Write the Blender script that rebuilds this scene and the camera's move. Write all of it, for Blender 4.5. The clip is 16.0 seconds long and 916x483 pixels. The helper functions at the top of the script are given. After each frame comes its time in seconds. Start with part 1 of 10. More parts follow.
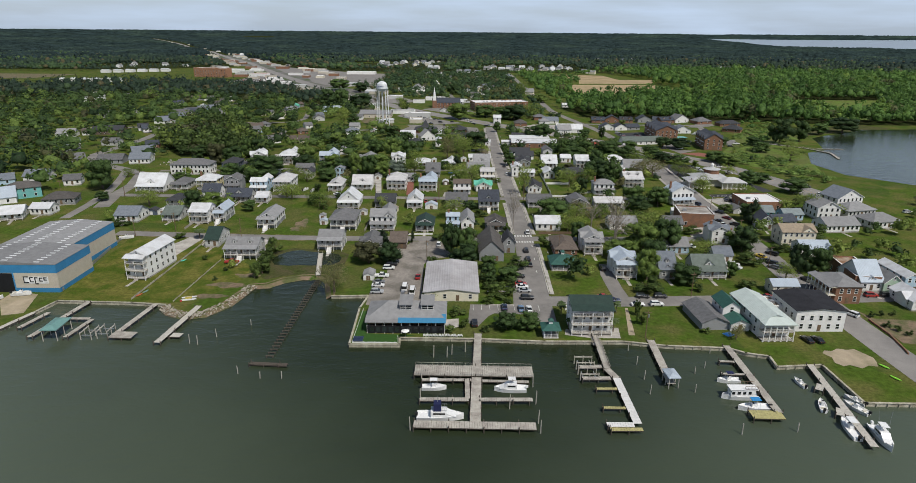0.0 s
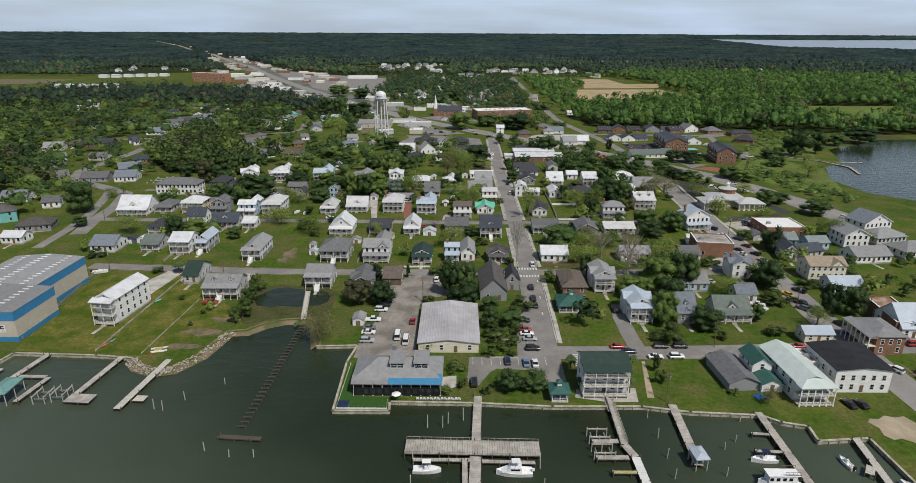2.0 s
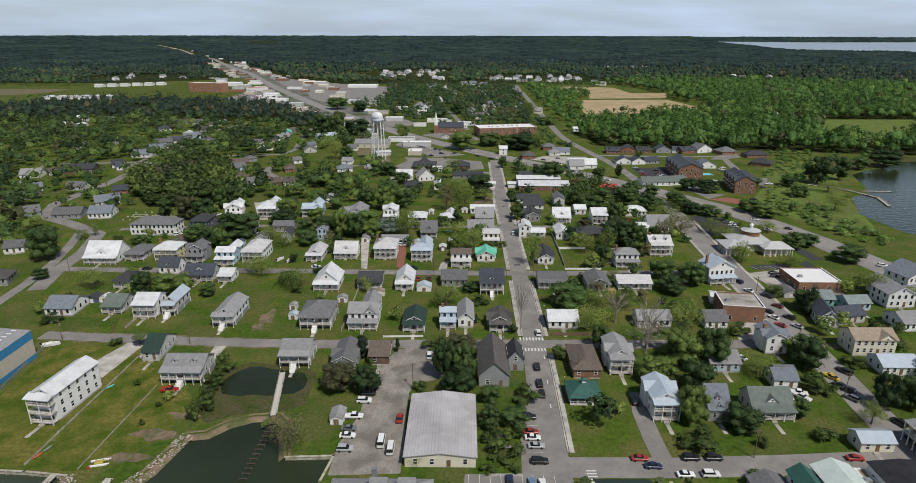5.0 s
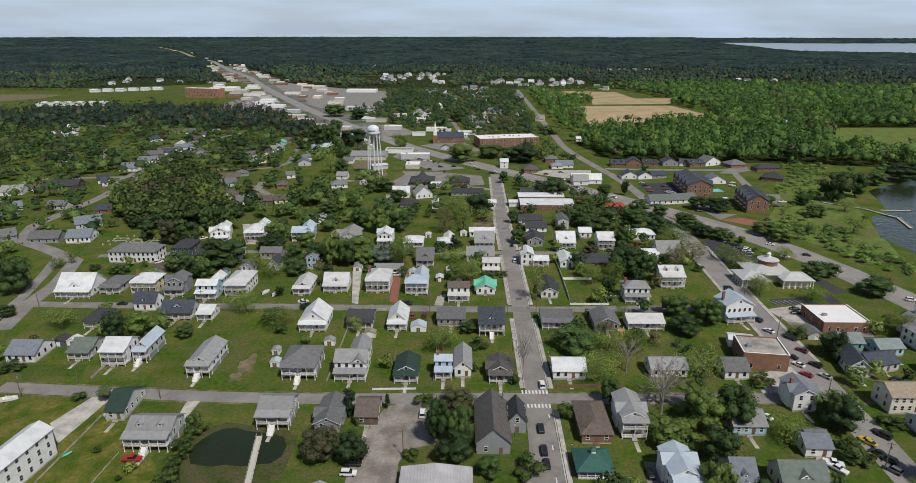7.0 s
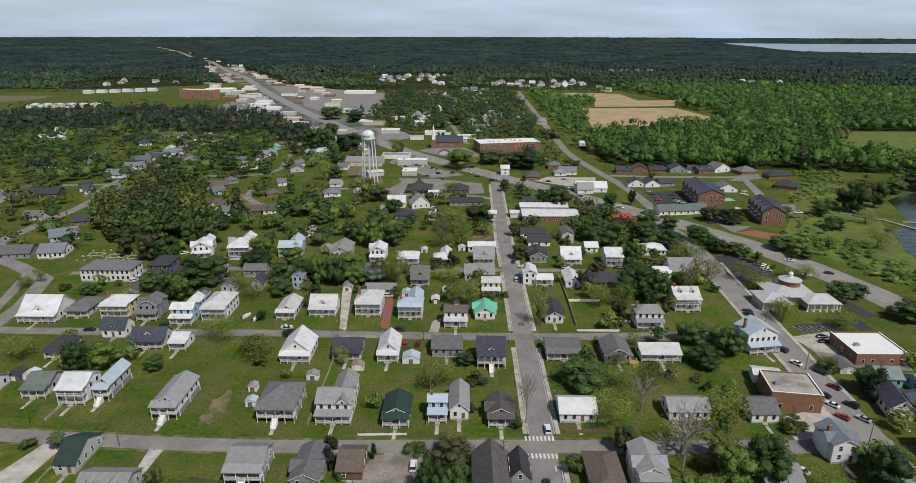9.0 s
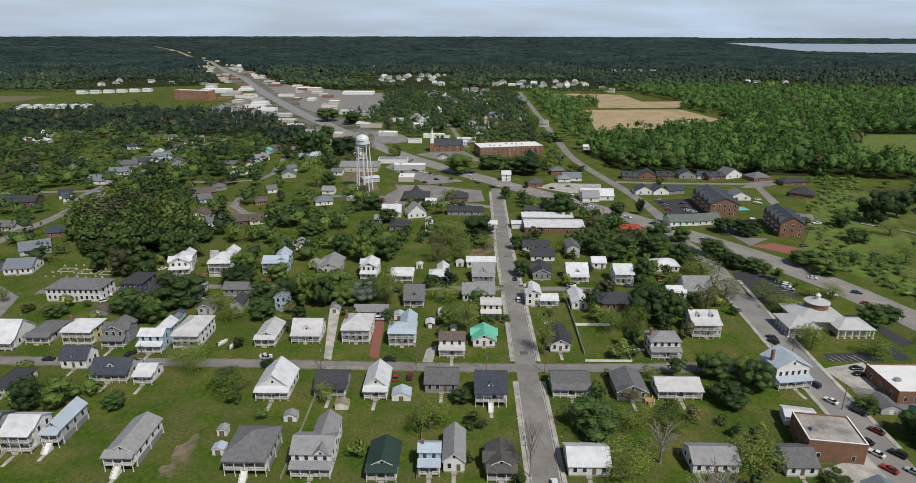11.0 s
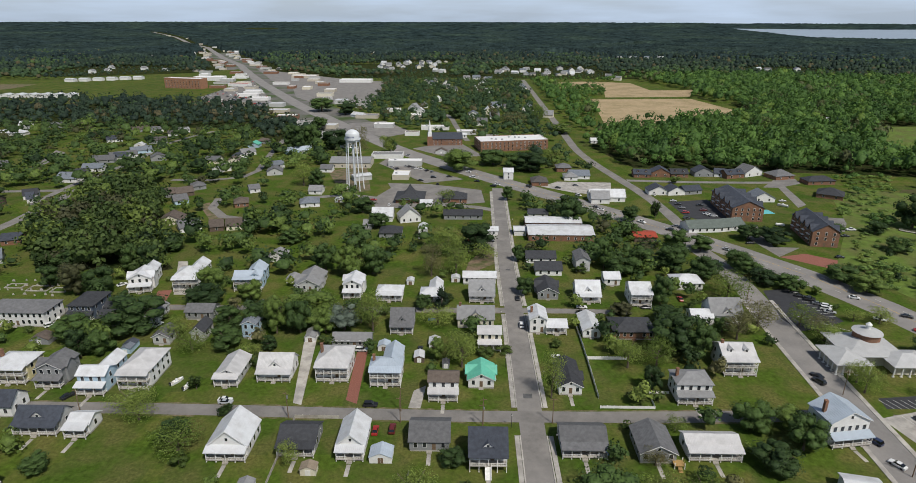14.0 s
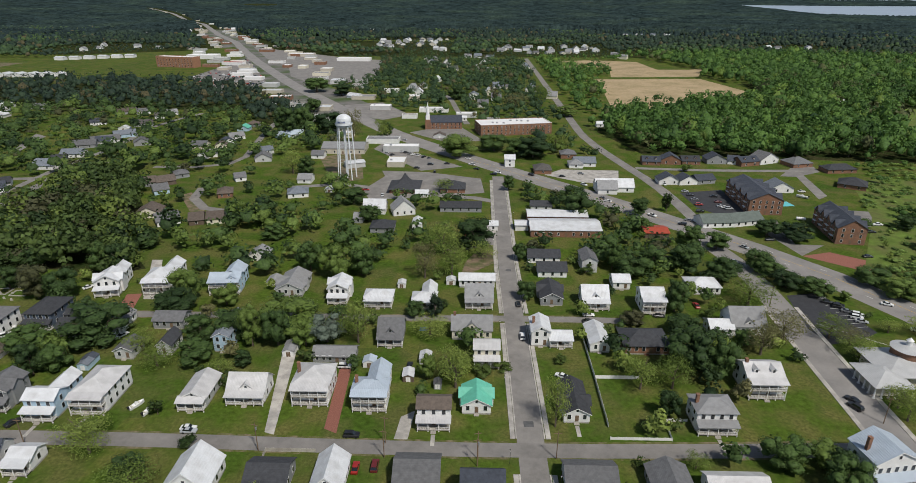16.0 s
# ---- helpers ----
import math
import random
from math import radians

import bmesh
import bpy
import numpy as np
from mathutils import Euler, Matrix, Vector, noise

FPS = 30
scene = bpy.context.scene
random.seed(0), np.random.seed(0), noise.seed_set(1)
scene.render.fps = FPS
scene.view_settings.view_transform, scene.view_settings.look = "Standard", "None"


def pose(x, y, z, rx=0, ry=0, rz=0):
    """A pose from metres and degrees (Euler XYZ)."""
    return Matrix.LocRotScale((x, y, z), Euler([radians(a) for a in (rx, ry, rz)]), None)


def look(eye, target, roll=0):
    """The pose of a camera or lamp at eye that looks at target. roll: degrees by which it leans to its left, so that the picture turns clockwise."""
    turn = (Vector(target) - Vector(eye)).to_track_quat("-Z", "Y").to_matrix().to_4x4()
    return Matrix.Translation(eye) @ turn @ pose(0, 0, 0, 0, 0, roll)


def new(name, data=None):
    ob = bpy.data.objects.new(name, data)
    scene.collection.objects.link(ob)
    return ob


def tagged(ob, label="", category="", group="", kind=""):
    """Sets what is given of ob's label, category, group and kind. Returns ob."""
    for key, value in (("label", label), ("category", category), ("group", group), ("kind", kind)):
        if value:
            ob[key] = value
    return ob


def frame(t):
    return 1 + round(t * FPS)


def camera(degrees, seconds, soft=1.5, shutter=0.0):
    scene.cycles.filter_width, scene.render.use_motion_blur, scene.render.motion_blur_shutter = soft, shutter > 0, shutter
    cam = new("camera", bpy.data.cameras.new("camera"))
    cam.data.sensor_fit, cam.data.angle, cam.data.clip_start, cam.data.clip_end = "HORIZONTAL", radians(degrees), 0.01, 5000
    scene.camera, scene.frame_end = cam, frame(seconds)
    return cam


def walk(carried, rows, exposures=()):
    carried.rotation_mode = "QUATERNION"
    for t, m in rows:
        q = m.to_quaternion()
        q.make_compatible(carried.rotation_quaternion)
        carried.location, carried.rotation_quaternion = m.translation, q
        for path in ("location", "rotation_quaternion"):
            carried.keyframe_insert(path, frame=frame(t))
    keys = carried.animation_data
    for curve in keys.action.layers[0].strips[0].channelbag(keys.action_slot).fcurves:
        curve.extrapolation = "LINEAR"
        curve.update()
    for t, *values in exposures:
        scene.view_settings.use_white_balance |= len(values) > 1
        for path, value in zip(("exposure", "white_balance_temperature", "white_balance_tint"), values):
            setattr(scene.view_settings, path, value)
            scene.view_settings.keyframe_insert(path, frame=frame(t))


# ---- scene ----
cam = camera(74.16, 16.0, soft=0.52)
# seconds, place in metres, pitch, roll and heading in degrees
ROWS = [
    (0.0, 0.00, 0.00, 88.90, -19.038, -0.425, -0.039),
    (0.5, 0.42, 5.93, 89.91, -19.068, -0.385, 0.013),
    (1.0, 0.84, 11.96, 91.55, -19.068, -0.338, 0.081),
    (1.5, 1.29, 18.01, 93.50, -19.058, -0.289, 0.175),
    (2.0, 1.71, 24.01, 95.64, -19.028, -0.246, 0.248),
    (2.5, 2.19, 30.02, 97.91, -19.018, -0.215, 0.310),
    (3.0, 2.66, 36.01, 100.26, -19.028, -0.167, 0.385),
    (3.5, 3.14, 41.96, 102.67, -19.008, -0.122, 0.447),
    (4.0, 3.52, 47.97, 105.04, -18.987, -0.121, 0.501),
    (6.5, 5.54, 77.94, 116.28, -18.986, -0.051, 0.668),
    (7.0, 5.89, 83.94, 117.69, -18.986, -0.052, 0.703),
    (7.5, 6.19, 89.88, 118.21, -18.975, -0.065, 0.730),
    (8.0, 6.44, 95.89, 118.38, -18.975, -0.076, 0.736),
    (8.5, 6.75, 101.98, 118.47, -18.985, -0.094, 0.753),
    (9.0, 7.05, 108.13, 118.58, -18.986, -0.093, 0.765),
    (11.5, 8.86, 139.41, 118.61, -19.059, -0.114, 0.905),
    (12.0, 9.26, 145.71, 118.65, -19.181, -0.101, 0.939),
    (12.5, 9.69, 152.00, 118.63, -19.302, -0.096, 0.988),
    (13.0, 10.15, 158.33, 118.60, -19.574, -0.113, 1.036),
    (13.5, 10.58, 164.67, 118.61, -19.896, -0.116, 1.072),
    (14.0, 11.13, 171.04, 118.56, -20.249, -0.127, 1.123),
    (14.5, 11.64, 177.43, 118.54, -20.741, -0.119, 1.171),
    (15.0, 12.20, 183.89, 118.57, -21.254, -0.142, 1.232),
    (15.5, 12.77, 190.37, 118.53, -21.748, -0.160, 1.285),
    (16.0, 13.41, 196.86, 118.47, -22.231, -0.167, 1.348),
]
walk(cam, [(t, pose(x, y, z, 90 + pitch, roll, yaw)) for t, x, y, z, pitch, roll, yaw in ROWS])

# ---- light ----
SUN_UP, SUN_ROUND = radians(54), radians(145)   # height of the sun, and its bearing from north
world = bpy.data.worlds.new("world")
scene.world = world
world.use_nodes = True
wn, wl = world.node_tree.nodes, world.node_tree.links
sky = wn.new("ShaderNodeTexSky")
sky.sky_type, sky.sun_disc = "NISHITA", False
sky.sun_elevation, sky.sun_rotation = SUN_UP, SUN_ROUND
sky.air_density, sky.dust_density, sky.ozone_density = 1.0, 1.2, 1.0
cloud_at = wn.new("ShaderNodeTexCoord")
stretch = wn.new("ShaderNodeMapping")
stretch.inputs["Scale"].default_value = (2.0, 2.0, 16.0)
cloud = wn.new("ShaderNodeTexNoise")
cloud.inputs["Scale"].default_value, cloud.inputs["Detail"].default_value = 2.2, 6.0
cloud_ramp = wn.new("ShaderNodeValToRGB")
cloud_ramp.color_ramp.elements[0].position, cloud_ramp.color_ramp.elements[1].position = 0.38, 0.72
cloud_ramp.color_ramp.elements[0].color = (0.6, 0.6, 0.6, 1)
veil = wn.new("ShaderNodeMixRGB")
veil.inputs["Color2"].default_value = (7.5, 9.2, 11.7, 1)
height_of = wn.new("ShaderNodeSeparateXYZ")
low_haze = wn.new("ShaderNodeMapRange")   # the veil of thin cloud is thickest towards the horizon
low_haze.inputs["From Min"].default_value, low_haze.inputs["From Max"].default_value = 0.08, 0.4
low_haze.inputs["To Min"].default_value, low_haze.inputs["To Max"].default_value = 1.0, 0.06
thin = wn.new("ShaderNodeMath")
thin.operation = "MULTIPLY"
wl.new(cloud_at.outputs["Generated"], stretch.inputs["Vector"])
wl.new(stretch.outputs["Vector"], cloud.inputs["Vector"])
wl.new(cloud.outputs["Fac"], cloud_ramp.inputs["Fac"])
wl.new(cloud_at.outputs["Generated"], height_of.inputs["Vector"])
wl.new(height_of.outputs["Z"], low_haze.inputs["Value"])
wl.new(cloud_ramp.outputs["Color"], thin.inputs[0])
wl.new(low_haze.outputs["Result"], thin.inputs[1])
wl.new(thin.outputs[0], veil.inputs["Fac"])
wl.new(sky.outputs["Color"], veil.inputs["Color1"])
wl.new(veil.outputs["Color"], wn["Background"].inputs["Color"])
wn["Background"].inputs["Strength"].default_value = 0.077
sun = new("sun", bpy.data.lights.new("sun", "SUN"))
sun.data.energy, sun.data.angle, sun.data.color = 4.1, radians(4), (1.0, 0.96, 0.90)
sun.matrix_world = look((math.sin(SUN_ROUND) * math.cos(SUN_UP) * 900, math.cos(SUN_ROUND) * math.cos(SUN_UP) * 900, math.sin(SUN_UP) * 900), (0, 0, 0))
scene.view_settings.exposure = -0.06

# ---- materials ----
def surface(name, col, rough=0.8, var=0.25, size=2.0, bump=0.25, fine=0.15, metal=0.0, second=None, patch=30.0, amount=0.5, line=None, own=0.12, gloss=0.3):
    """A base colour that varies at two sizes in metres, with a second colour in patches, fine relief and optional ribs (axis, spacing, depth)."""
    m = bpy.data.materials.new(name)
    m.use_nodes = True
    n, l = m.node_tree.nodes, m.node_tree.links
    b = n["Principled BSDF"]
    b.inputs["Roughness"].default_value, b.inputs["Metallic"].default_value = rough, metal
    b.inputs["Specular IOR Level"].default_value = gloss
    at = n.new("ShaderNodeTexCoord")
    where = at.outputs["Object"]

    def noise_of(metres, detail=4.0):
        t = n.new("ShaderNodeTexNoise")
        t.inputs["Scale"].default_value, t.inputs["Detail"].default_value = 1.0 / metres, detail
        l.new(where, t.inputs["Vector"])
        return t.outputs["Fac"]

    def ramp(src, lo, hi, c0, c1):
        r = n.new("ShaderNodeValToRGB")
        e = r.color_ramp.elements
        e[0].position, e[1].position, e[0].color, e[1].color = lo, hi, (*c0, 1), (*c1, 1)
        l.new(src, r.inputs["Fac"])
        return r.outputs["Color"]

    def mix(kind, fac, a, c):
        x = n.new("ShaderNodeMixRGB")
        x.blend_type = kind
        if isinstance(fac, float):
            x.inputs["Fac"].default_value = fac
        else:
            l.new(fac, x.inputs["Fac"])
        l.new(a, x.inputs["Color1"])
        l.new(c, x.inputs["Color2"])
        return x.outputs["Color"]
    lo, hi = tuple(c * (1 - var) for c in col), tuple(min(c * (1 + var), 0.95) for c in col)
    colour = ramp(noise_of(size), 0.3, 0.7, lo, hi)
    if second:
        other = ramp(noise_of(size * 0.6), 0.3, 0.7, tuple(c * (1 - var) for c in second), tuple(min(c * (1 + var), 0.95) for c in second))
        mask = ramp(noise_of(patch, 7.0), 0.5 - amount * 0.2, 0.72 - amount * 0.2, (0, 0, 0), (1, 1, 1))
        colour = mix("MIX", mask, colour, other)
    grain = ramp(noise_of(fine * 1.5, 2.0), 0.25, 0.75, (0.82,) * 3, (1.0,) * 3)
    colour = mix("MULTIPLY", 1.0, colour, grain)
    info = n.new("ShaderNodeObjectInfo")
    colour = mix("MULTIPLY", 1.0, colour, ramp(info.outputs["Random"], 0.0, 1.0, (1 - own,) * 3, (1.0,) * 3))
    l.new(colour, b.inputs["Base Color"])
    height = noise_of(fine, 3.0)
    if line:
        axis, gap, deep = line
        w = n.new("ShaderNodeTexWave")
        w.wave_type, w.bands_direction = "BANDS", axis
        w.inputs["Scale"].default_value, w.inputs["Distortion"].default_value = 0.314 / gap, 0.0
        l.new(where, w.inputs["Vector"])
        ribs = n.new("ShaderNodeMath")
        ribs.operation = "POWER"
        ribs.inputs[1].default_value = 6.0
        l.new(w.outputs["Fac"], ribs.inputs[0])
        both = n.new("ShaderNodeMath")
        both.operation = "MULTIPLY_ADD"
        both.inputs[1].default_value = deep
        l.new(ribs.outputs[0], both.inputs[0])
        l.new(height, both.inputs[2])
        height = both.outputs[0]
    bp = n.new("ShaderNodeBump")
    bp.inputs["Strength"].default_value, bp.inputs["Distance"].default_value = bump, fine
    l.new(height, bp.inputs["Height"])
    l.new(bp.outputs["Normal"], b.inputs["Normal"])
    return m


def leafy(name, dark, light, fresh=None):
    """Leaves: the colour differs from plant to plant and from clump to clump, shade in the gaps is painted in, and
    light comes through.
    """
    m = bpy.data.materials.new(name)
    m.use_nodes = True
    n, l = m.node_tree.nodes, m.node_tree.links
    b = n["Principled BSDF"]
    b.inputs["Roughness"].default_value = 0.65
    b.inputs["Specular IOR Level"].default_value = 0.2
    info, geo, own = n.new("ShaderNodeObjectInfo"), n.new("ShaderNodeNewGeometry"), n.new("ShaderNodeAttribute")
    own.attribute_name = "tree"   # one random number for each tree of a wood

    def sums(kind, a, c, d=None):
        x = n.new("ShaderNodeMath")
        x.operation = kind
        for slot, value in enumerate((a, c, d)):
            if isinstance(value, (int, float)):
                x.inputs[slot].default_value = value
            elif value is not None:
                l.new(value, x.inputs[slot])
        return x.outputs[0]

    def blend(fac, a, c):
        x = n.new("ShaderNodeMixRGB")
        l.new(fac, x.inputs["Fac"])
        for slot, value in (("Color1", a), ("Color2", c)):
            if isinstance(value, tuple):
                x.inputs[slot].default_value = (*value, 1)
            else:
                l.new(value, x.inputs[slot])
        return x.outputs["Color"]
    tree = sums("FRACT", sums("ADD", own.outputs["Fac"], info.outputs["Random"]), 0.0)
    stand = n.new("ShaderNodeTexNoise")
    stand.inputs["Scale"].default_value, stand.inputs["Detail"].default_value = 0.02, 3.0
    l.new(geo.outputs["Position"], stand.inputs["Vector"])
    tone = sums("MULTIPLY_ADD", tree, 0.62, sums("MULTIPLY_ADD", stand.outputs["Fac"], 0.9, sums("MULTIPLY_ADD", geo.outputs["Random Per Island"], 0.22, -0.37)))
    r = n.new("ShaderNodeValToRGB")
    e = r.color_ramp.elements
    e[0].position, e[1].position, e[0].color, e[1].color = 0.1, 0.9, (*dark, 1), (*light, 1)
    l.new(tone, r.inputs["Fac"])
    kind = sums("FRACT", sums("MULTIPLY", tree, 7.31), 0.0)
    leaf = r.outputs["Color"]
    if fresh:   # some trees stand in yellow-green spring leaf, a few are bronze with buds
        leaf = blend(sums("MULTIPLY", sums("GREATER_THAN", kind, 1.0 - fresh[0]), 0.75), leaf, fresh[1])
        leaf = blend(sums("MULTIPLY", sums("LESS_THAN", kind, fresh[2]), 0.8), leaf, fresh[3])
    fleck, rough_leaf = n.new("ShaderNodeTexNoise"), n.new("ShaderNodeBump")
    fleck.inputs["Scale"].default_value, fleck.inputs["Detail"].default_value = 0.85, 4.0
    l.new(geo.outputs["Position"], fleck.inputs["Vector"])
    rough_leaf.inputs["Strength"].default_value, rough_leaf.inputs["Distance"].default_value = 0.45, 0.6
    l.new(fleck.outputs["Fac"], rough_leaf.inputs["Height"])
    l.new(rough_leaf.outputs["Normal"], b.inputs["Normal"])
    # colour darkened in the relief's hollows and raised on its tips, as shade and highlight
    gap_shade = n.new("ShaderNodeValToRGB")
    gap_shade.color_ramp.elements[0].position, gap_shade.color_ramp.elements[1].position = 0.36, 0.62
    gap_shade.color_ramp.elements[0].color, gap_shade.color_ramp.elements[1].color = (0.7, 0.7, 0.7, 1), (1.2, 1.2, 1.2, 1)
    l.new(fleck.outputs["Fac"], gap_shade.inputs["Fac"])
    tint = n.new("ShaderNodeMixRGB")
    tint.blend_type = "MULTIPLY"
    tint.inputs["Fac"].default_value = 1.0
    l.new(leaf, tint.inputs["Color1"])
    l.new(gap_shade.outputs["Color"], tint.inputs["Color2"])
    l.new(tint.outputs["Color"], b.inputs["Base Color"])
    tr = n.new("ShaderNodeBsdfTranslucent")
    l.new(tint.outputs["Color"], tr.inputs["Color"])
    mx = n.new("ShaderNodeMixShader")
    mx.inputs["Fac"].default_value = 0.28
    l.new(b.outputs[0], mx.inputs[1])
    l.new(tr.outputs[0], mx.inputs[2])
    l.new(mx.outputs[0], n["Material Output"].inputs["Surface"])
    return m


GRASS = surface("grass", (0.061, 0.104, 0.0145), 0.95, 0.32, 1.6, 0.6, 0.3, second=(0.106, 0.114, 0.034), patch=11.0, amount=0.5, gloss=0.05)
def lot_tones(m, wide, low, high):
    """Each garden is mown and watered differently: the tone changes from lot to lot."""
    n, l = m.node_tree.nodes, m.node_tree.links
    at, cell, ramp, mix = n.new("ShaderNodeTexCoord"), n.new("ShaderNodeTexVoronoi"), n.new("ShaderNodeValToRGB"), n.new("ShaderNodeMixRGB")
    cell.distance = "CHEBYCHEV"
    cell.inputs["Scale"].default_value, cell.inputs["Randomness"].default_value = 1.0 / wide, 0.75
    ramp.color_ramp.elements[0].color, ramp.color_ramp.elements[1].color = (*low, 1), (*high, 1)
    mix.blend_type = "MULTIPLY"
    mix.inputs["Fac"].default_value = 1.0
    l.new(at.outputs["Object"], cell.inputs["Vector"])
    l.new(cell.outputs["Color"], ramp.inputs["Fac"])
    base = n["Principled BSDF"].inputs["Base Color"]
    l.new(base.links[0].from_socket, mix.inputs["Color1"])
    l.new(ramp.outputs["Color"], mix.inputs["Color2"])
    l.new(mix.outputs["Color"], base)


lot_tones(GRASS, 21.0, (0.80, 0.86, 0.85), (1.22, 1.10, 1.05))
DRY = surface("dry_grass", (0.14, 0.135, 0.032), 0.95, 0.3, 1.2, 0.6, 0.3, second=(0.062, 0.095, 0.012), patch=7.0, amount=0.55, gloss=0.05)
MARSH = surface("marsh", (0.062, 0.078, 0.022), 0.95, 0.35, 1.2, 0.8, 0.3, second=(0.10, 0.09, 0.045), patch=6.0, amount=0.5, gloss=0.05)
ASPHALT = surface("worn_asphalt", (0.242, 0.226, 0.206), 0.9, 0.12, 3.0, 0.2, 0.08, second=(0.19, 0.178, 0.163), patch=9.0, amount=0.6)
HIGHWAY = surface("pale_highway_asphalt", (0.275, 0.258, 0.238), 0.9, 0.1, 3.0, 0.2, 0.08, second=(0.225, 0.212, 0.197), patch=12.0, amount=0.5)
BLACKTOP = surface("new_blacktop", (0.045, 0.046, 0.05), 0.9, 0.15, 3.0, 0.2, 0.08)
CONCRETE = surface("concrete", (0.47, 0.44, 0.39), 0.9, 0.1, 1.5, 0.2, 0.1, second=(0.32, 0.30, 0.27), patch=4.0)
GRAVEL = surface("gravel", (0.29, 0.262, 0.228), 0.95, 0.18, 1.0, 0.5, 0.1, second=(0.17, 0.155, 0.13), patch=6.0)
SAND = surface("sand", (0.40, 0.33, 0.23), 0.95, 0.12, 2.0, 0.4, 0.15, second=(0.28, 0.24, 0.15), patch=9.0)
DIRT = surface("bare_earth", (0.20, 0.145, 0.095), 0.95, 0.25, 1.5, 0.5, 0.2, second=(0.09, 0.10, 0.035), patch=5.0)
PLOUGHED = surface("ploughed_field", (0.40, 0.305, 0.18), 0.95, 0.15, 6.0, 0.4, 0.3, second=(0.31, 0.245, 0.135), patch=30.0, amount=0.4, gloss=0.1)
# light green meadow; base colour raised further for the stronger sun over it
BRIGHTENED_MEADOW = surface("meadow", (0.125, 0.185, 0.036), 0.95, 0.25, 5.0, 0.4, 0.3, second=(0.125, 0.135, 0.045), patch=14.0, amount=0.45, gloss=0.1)
BRICKWAY = surface("brick_paving", (0.26, 0.105, 0.075), 0.9, 0.2, 0.4, 0.4, 0.1)
PAINT = surface("road_paint", (0.62, 0.62, 0.58), 0.8, 0.12, 0.5, 0.1, 0.05)
YELLOW = surface("yellow_road_paint", (0.55, 0.36, 0.06), 0.8, 0.12, 0.5, 0.1, 0.05)
PLANK = surface("weathered_planks", (0.47, 0.44, 0.38), 0.9, 0.2, 0.5, 0.5, 0.1, second=(0.34, 0.31, 0.27), patch=2.0)
PILE = surface("wet_pile", (0.085, 0.07, 0.055), 0.8, 0.3, 0.4, 0.4, 0.1)
BULK = surface("bulkhead_timber", (0.45, 0.42, 0.33), 0.9, 0.25, 0.6, 0.4, 0.1, second=(0.29, 0.265, 0.195), patch=2.0)
ROCK = surface("rock", (0.42, 0.38, 0.31), 0.95, 0.25, 0.5, 0.7, 0.1)
BARK = surface("bark", (0.13, 0.10, 0.075), 0.95, 0.3, 0.3, 0.8, 0.08)
TRIM = surface("white_trim", (0.78, 0.77, 0.74), 0.6, 0.05, 1.0, 0.1, 0.1)
METAL = surface("grey_metal", (0.42, 0.43, 0.44), 0.4, 0.08, 1.0, 0.05, 0.1, metal=0.6)
DARK = surface("black_rubber", (0.02, 0.02, 0.02), 0.8, 0.1, 0.5, 0.1, 0.05)
WOOD = surface("brown_wood", (0.17, 0.115, 0.07), 0.85, 0.25, 0.5, 0.4, 0.1)
BRICK = surface("red_brick", (0.27, 0.135, 0.08), 0.9, 0.22, 0.6, 0.5, 0.08, second=(0.20, 0.115, 0.075), patch=2.5, line=("Z", 0.16, 0.5))

def glass(name, col=(0.03, 0.035, 0.04)):
    m = surface(name, col, 0.08, 0.1, 1.0, 0.0, 0.2, gloss=0.8, own=0.5)
    return m


PANE = glass("window_glass")
CARGLASS = glass("car_glass", (0.015, 0.018, 0.02))

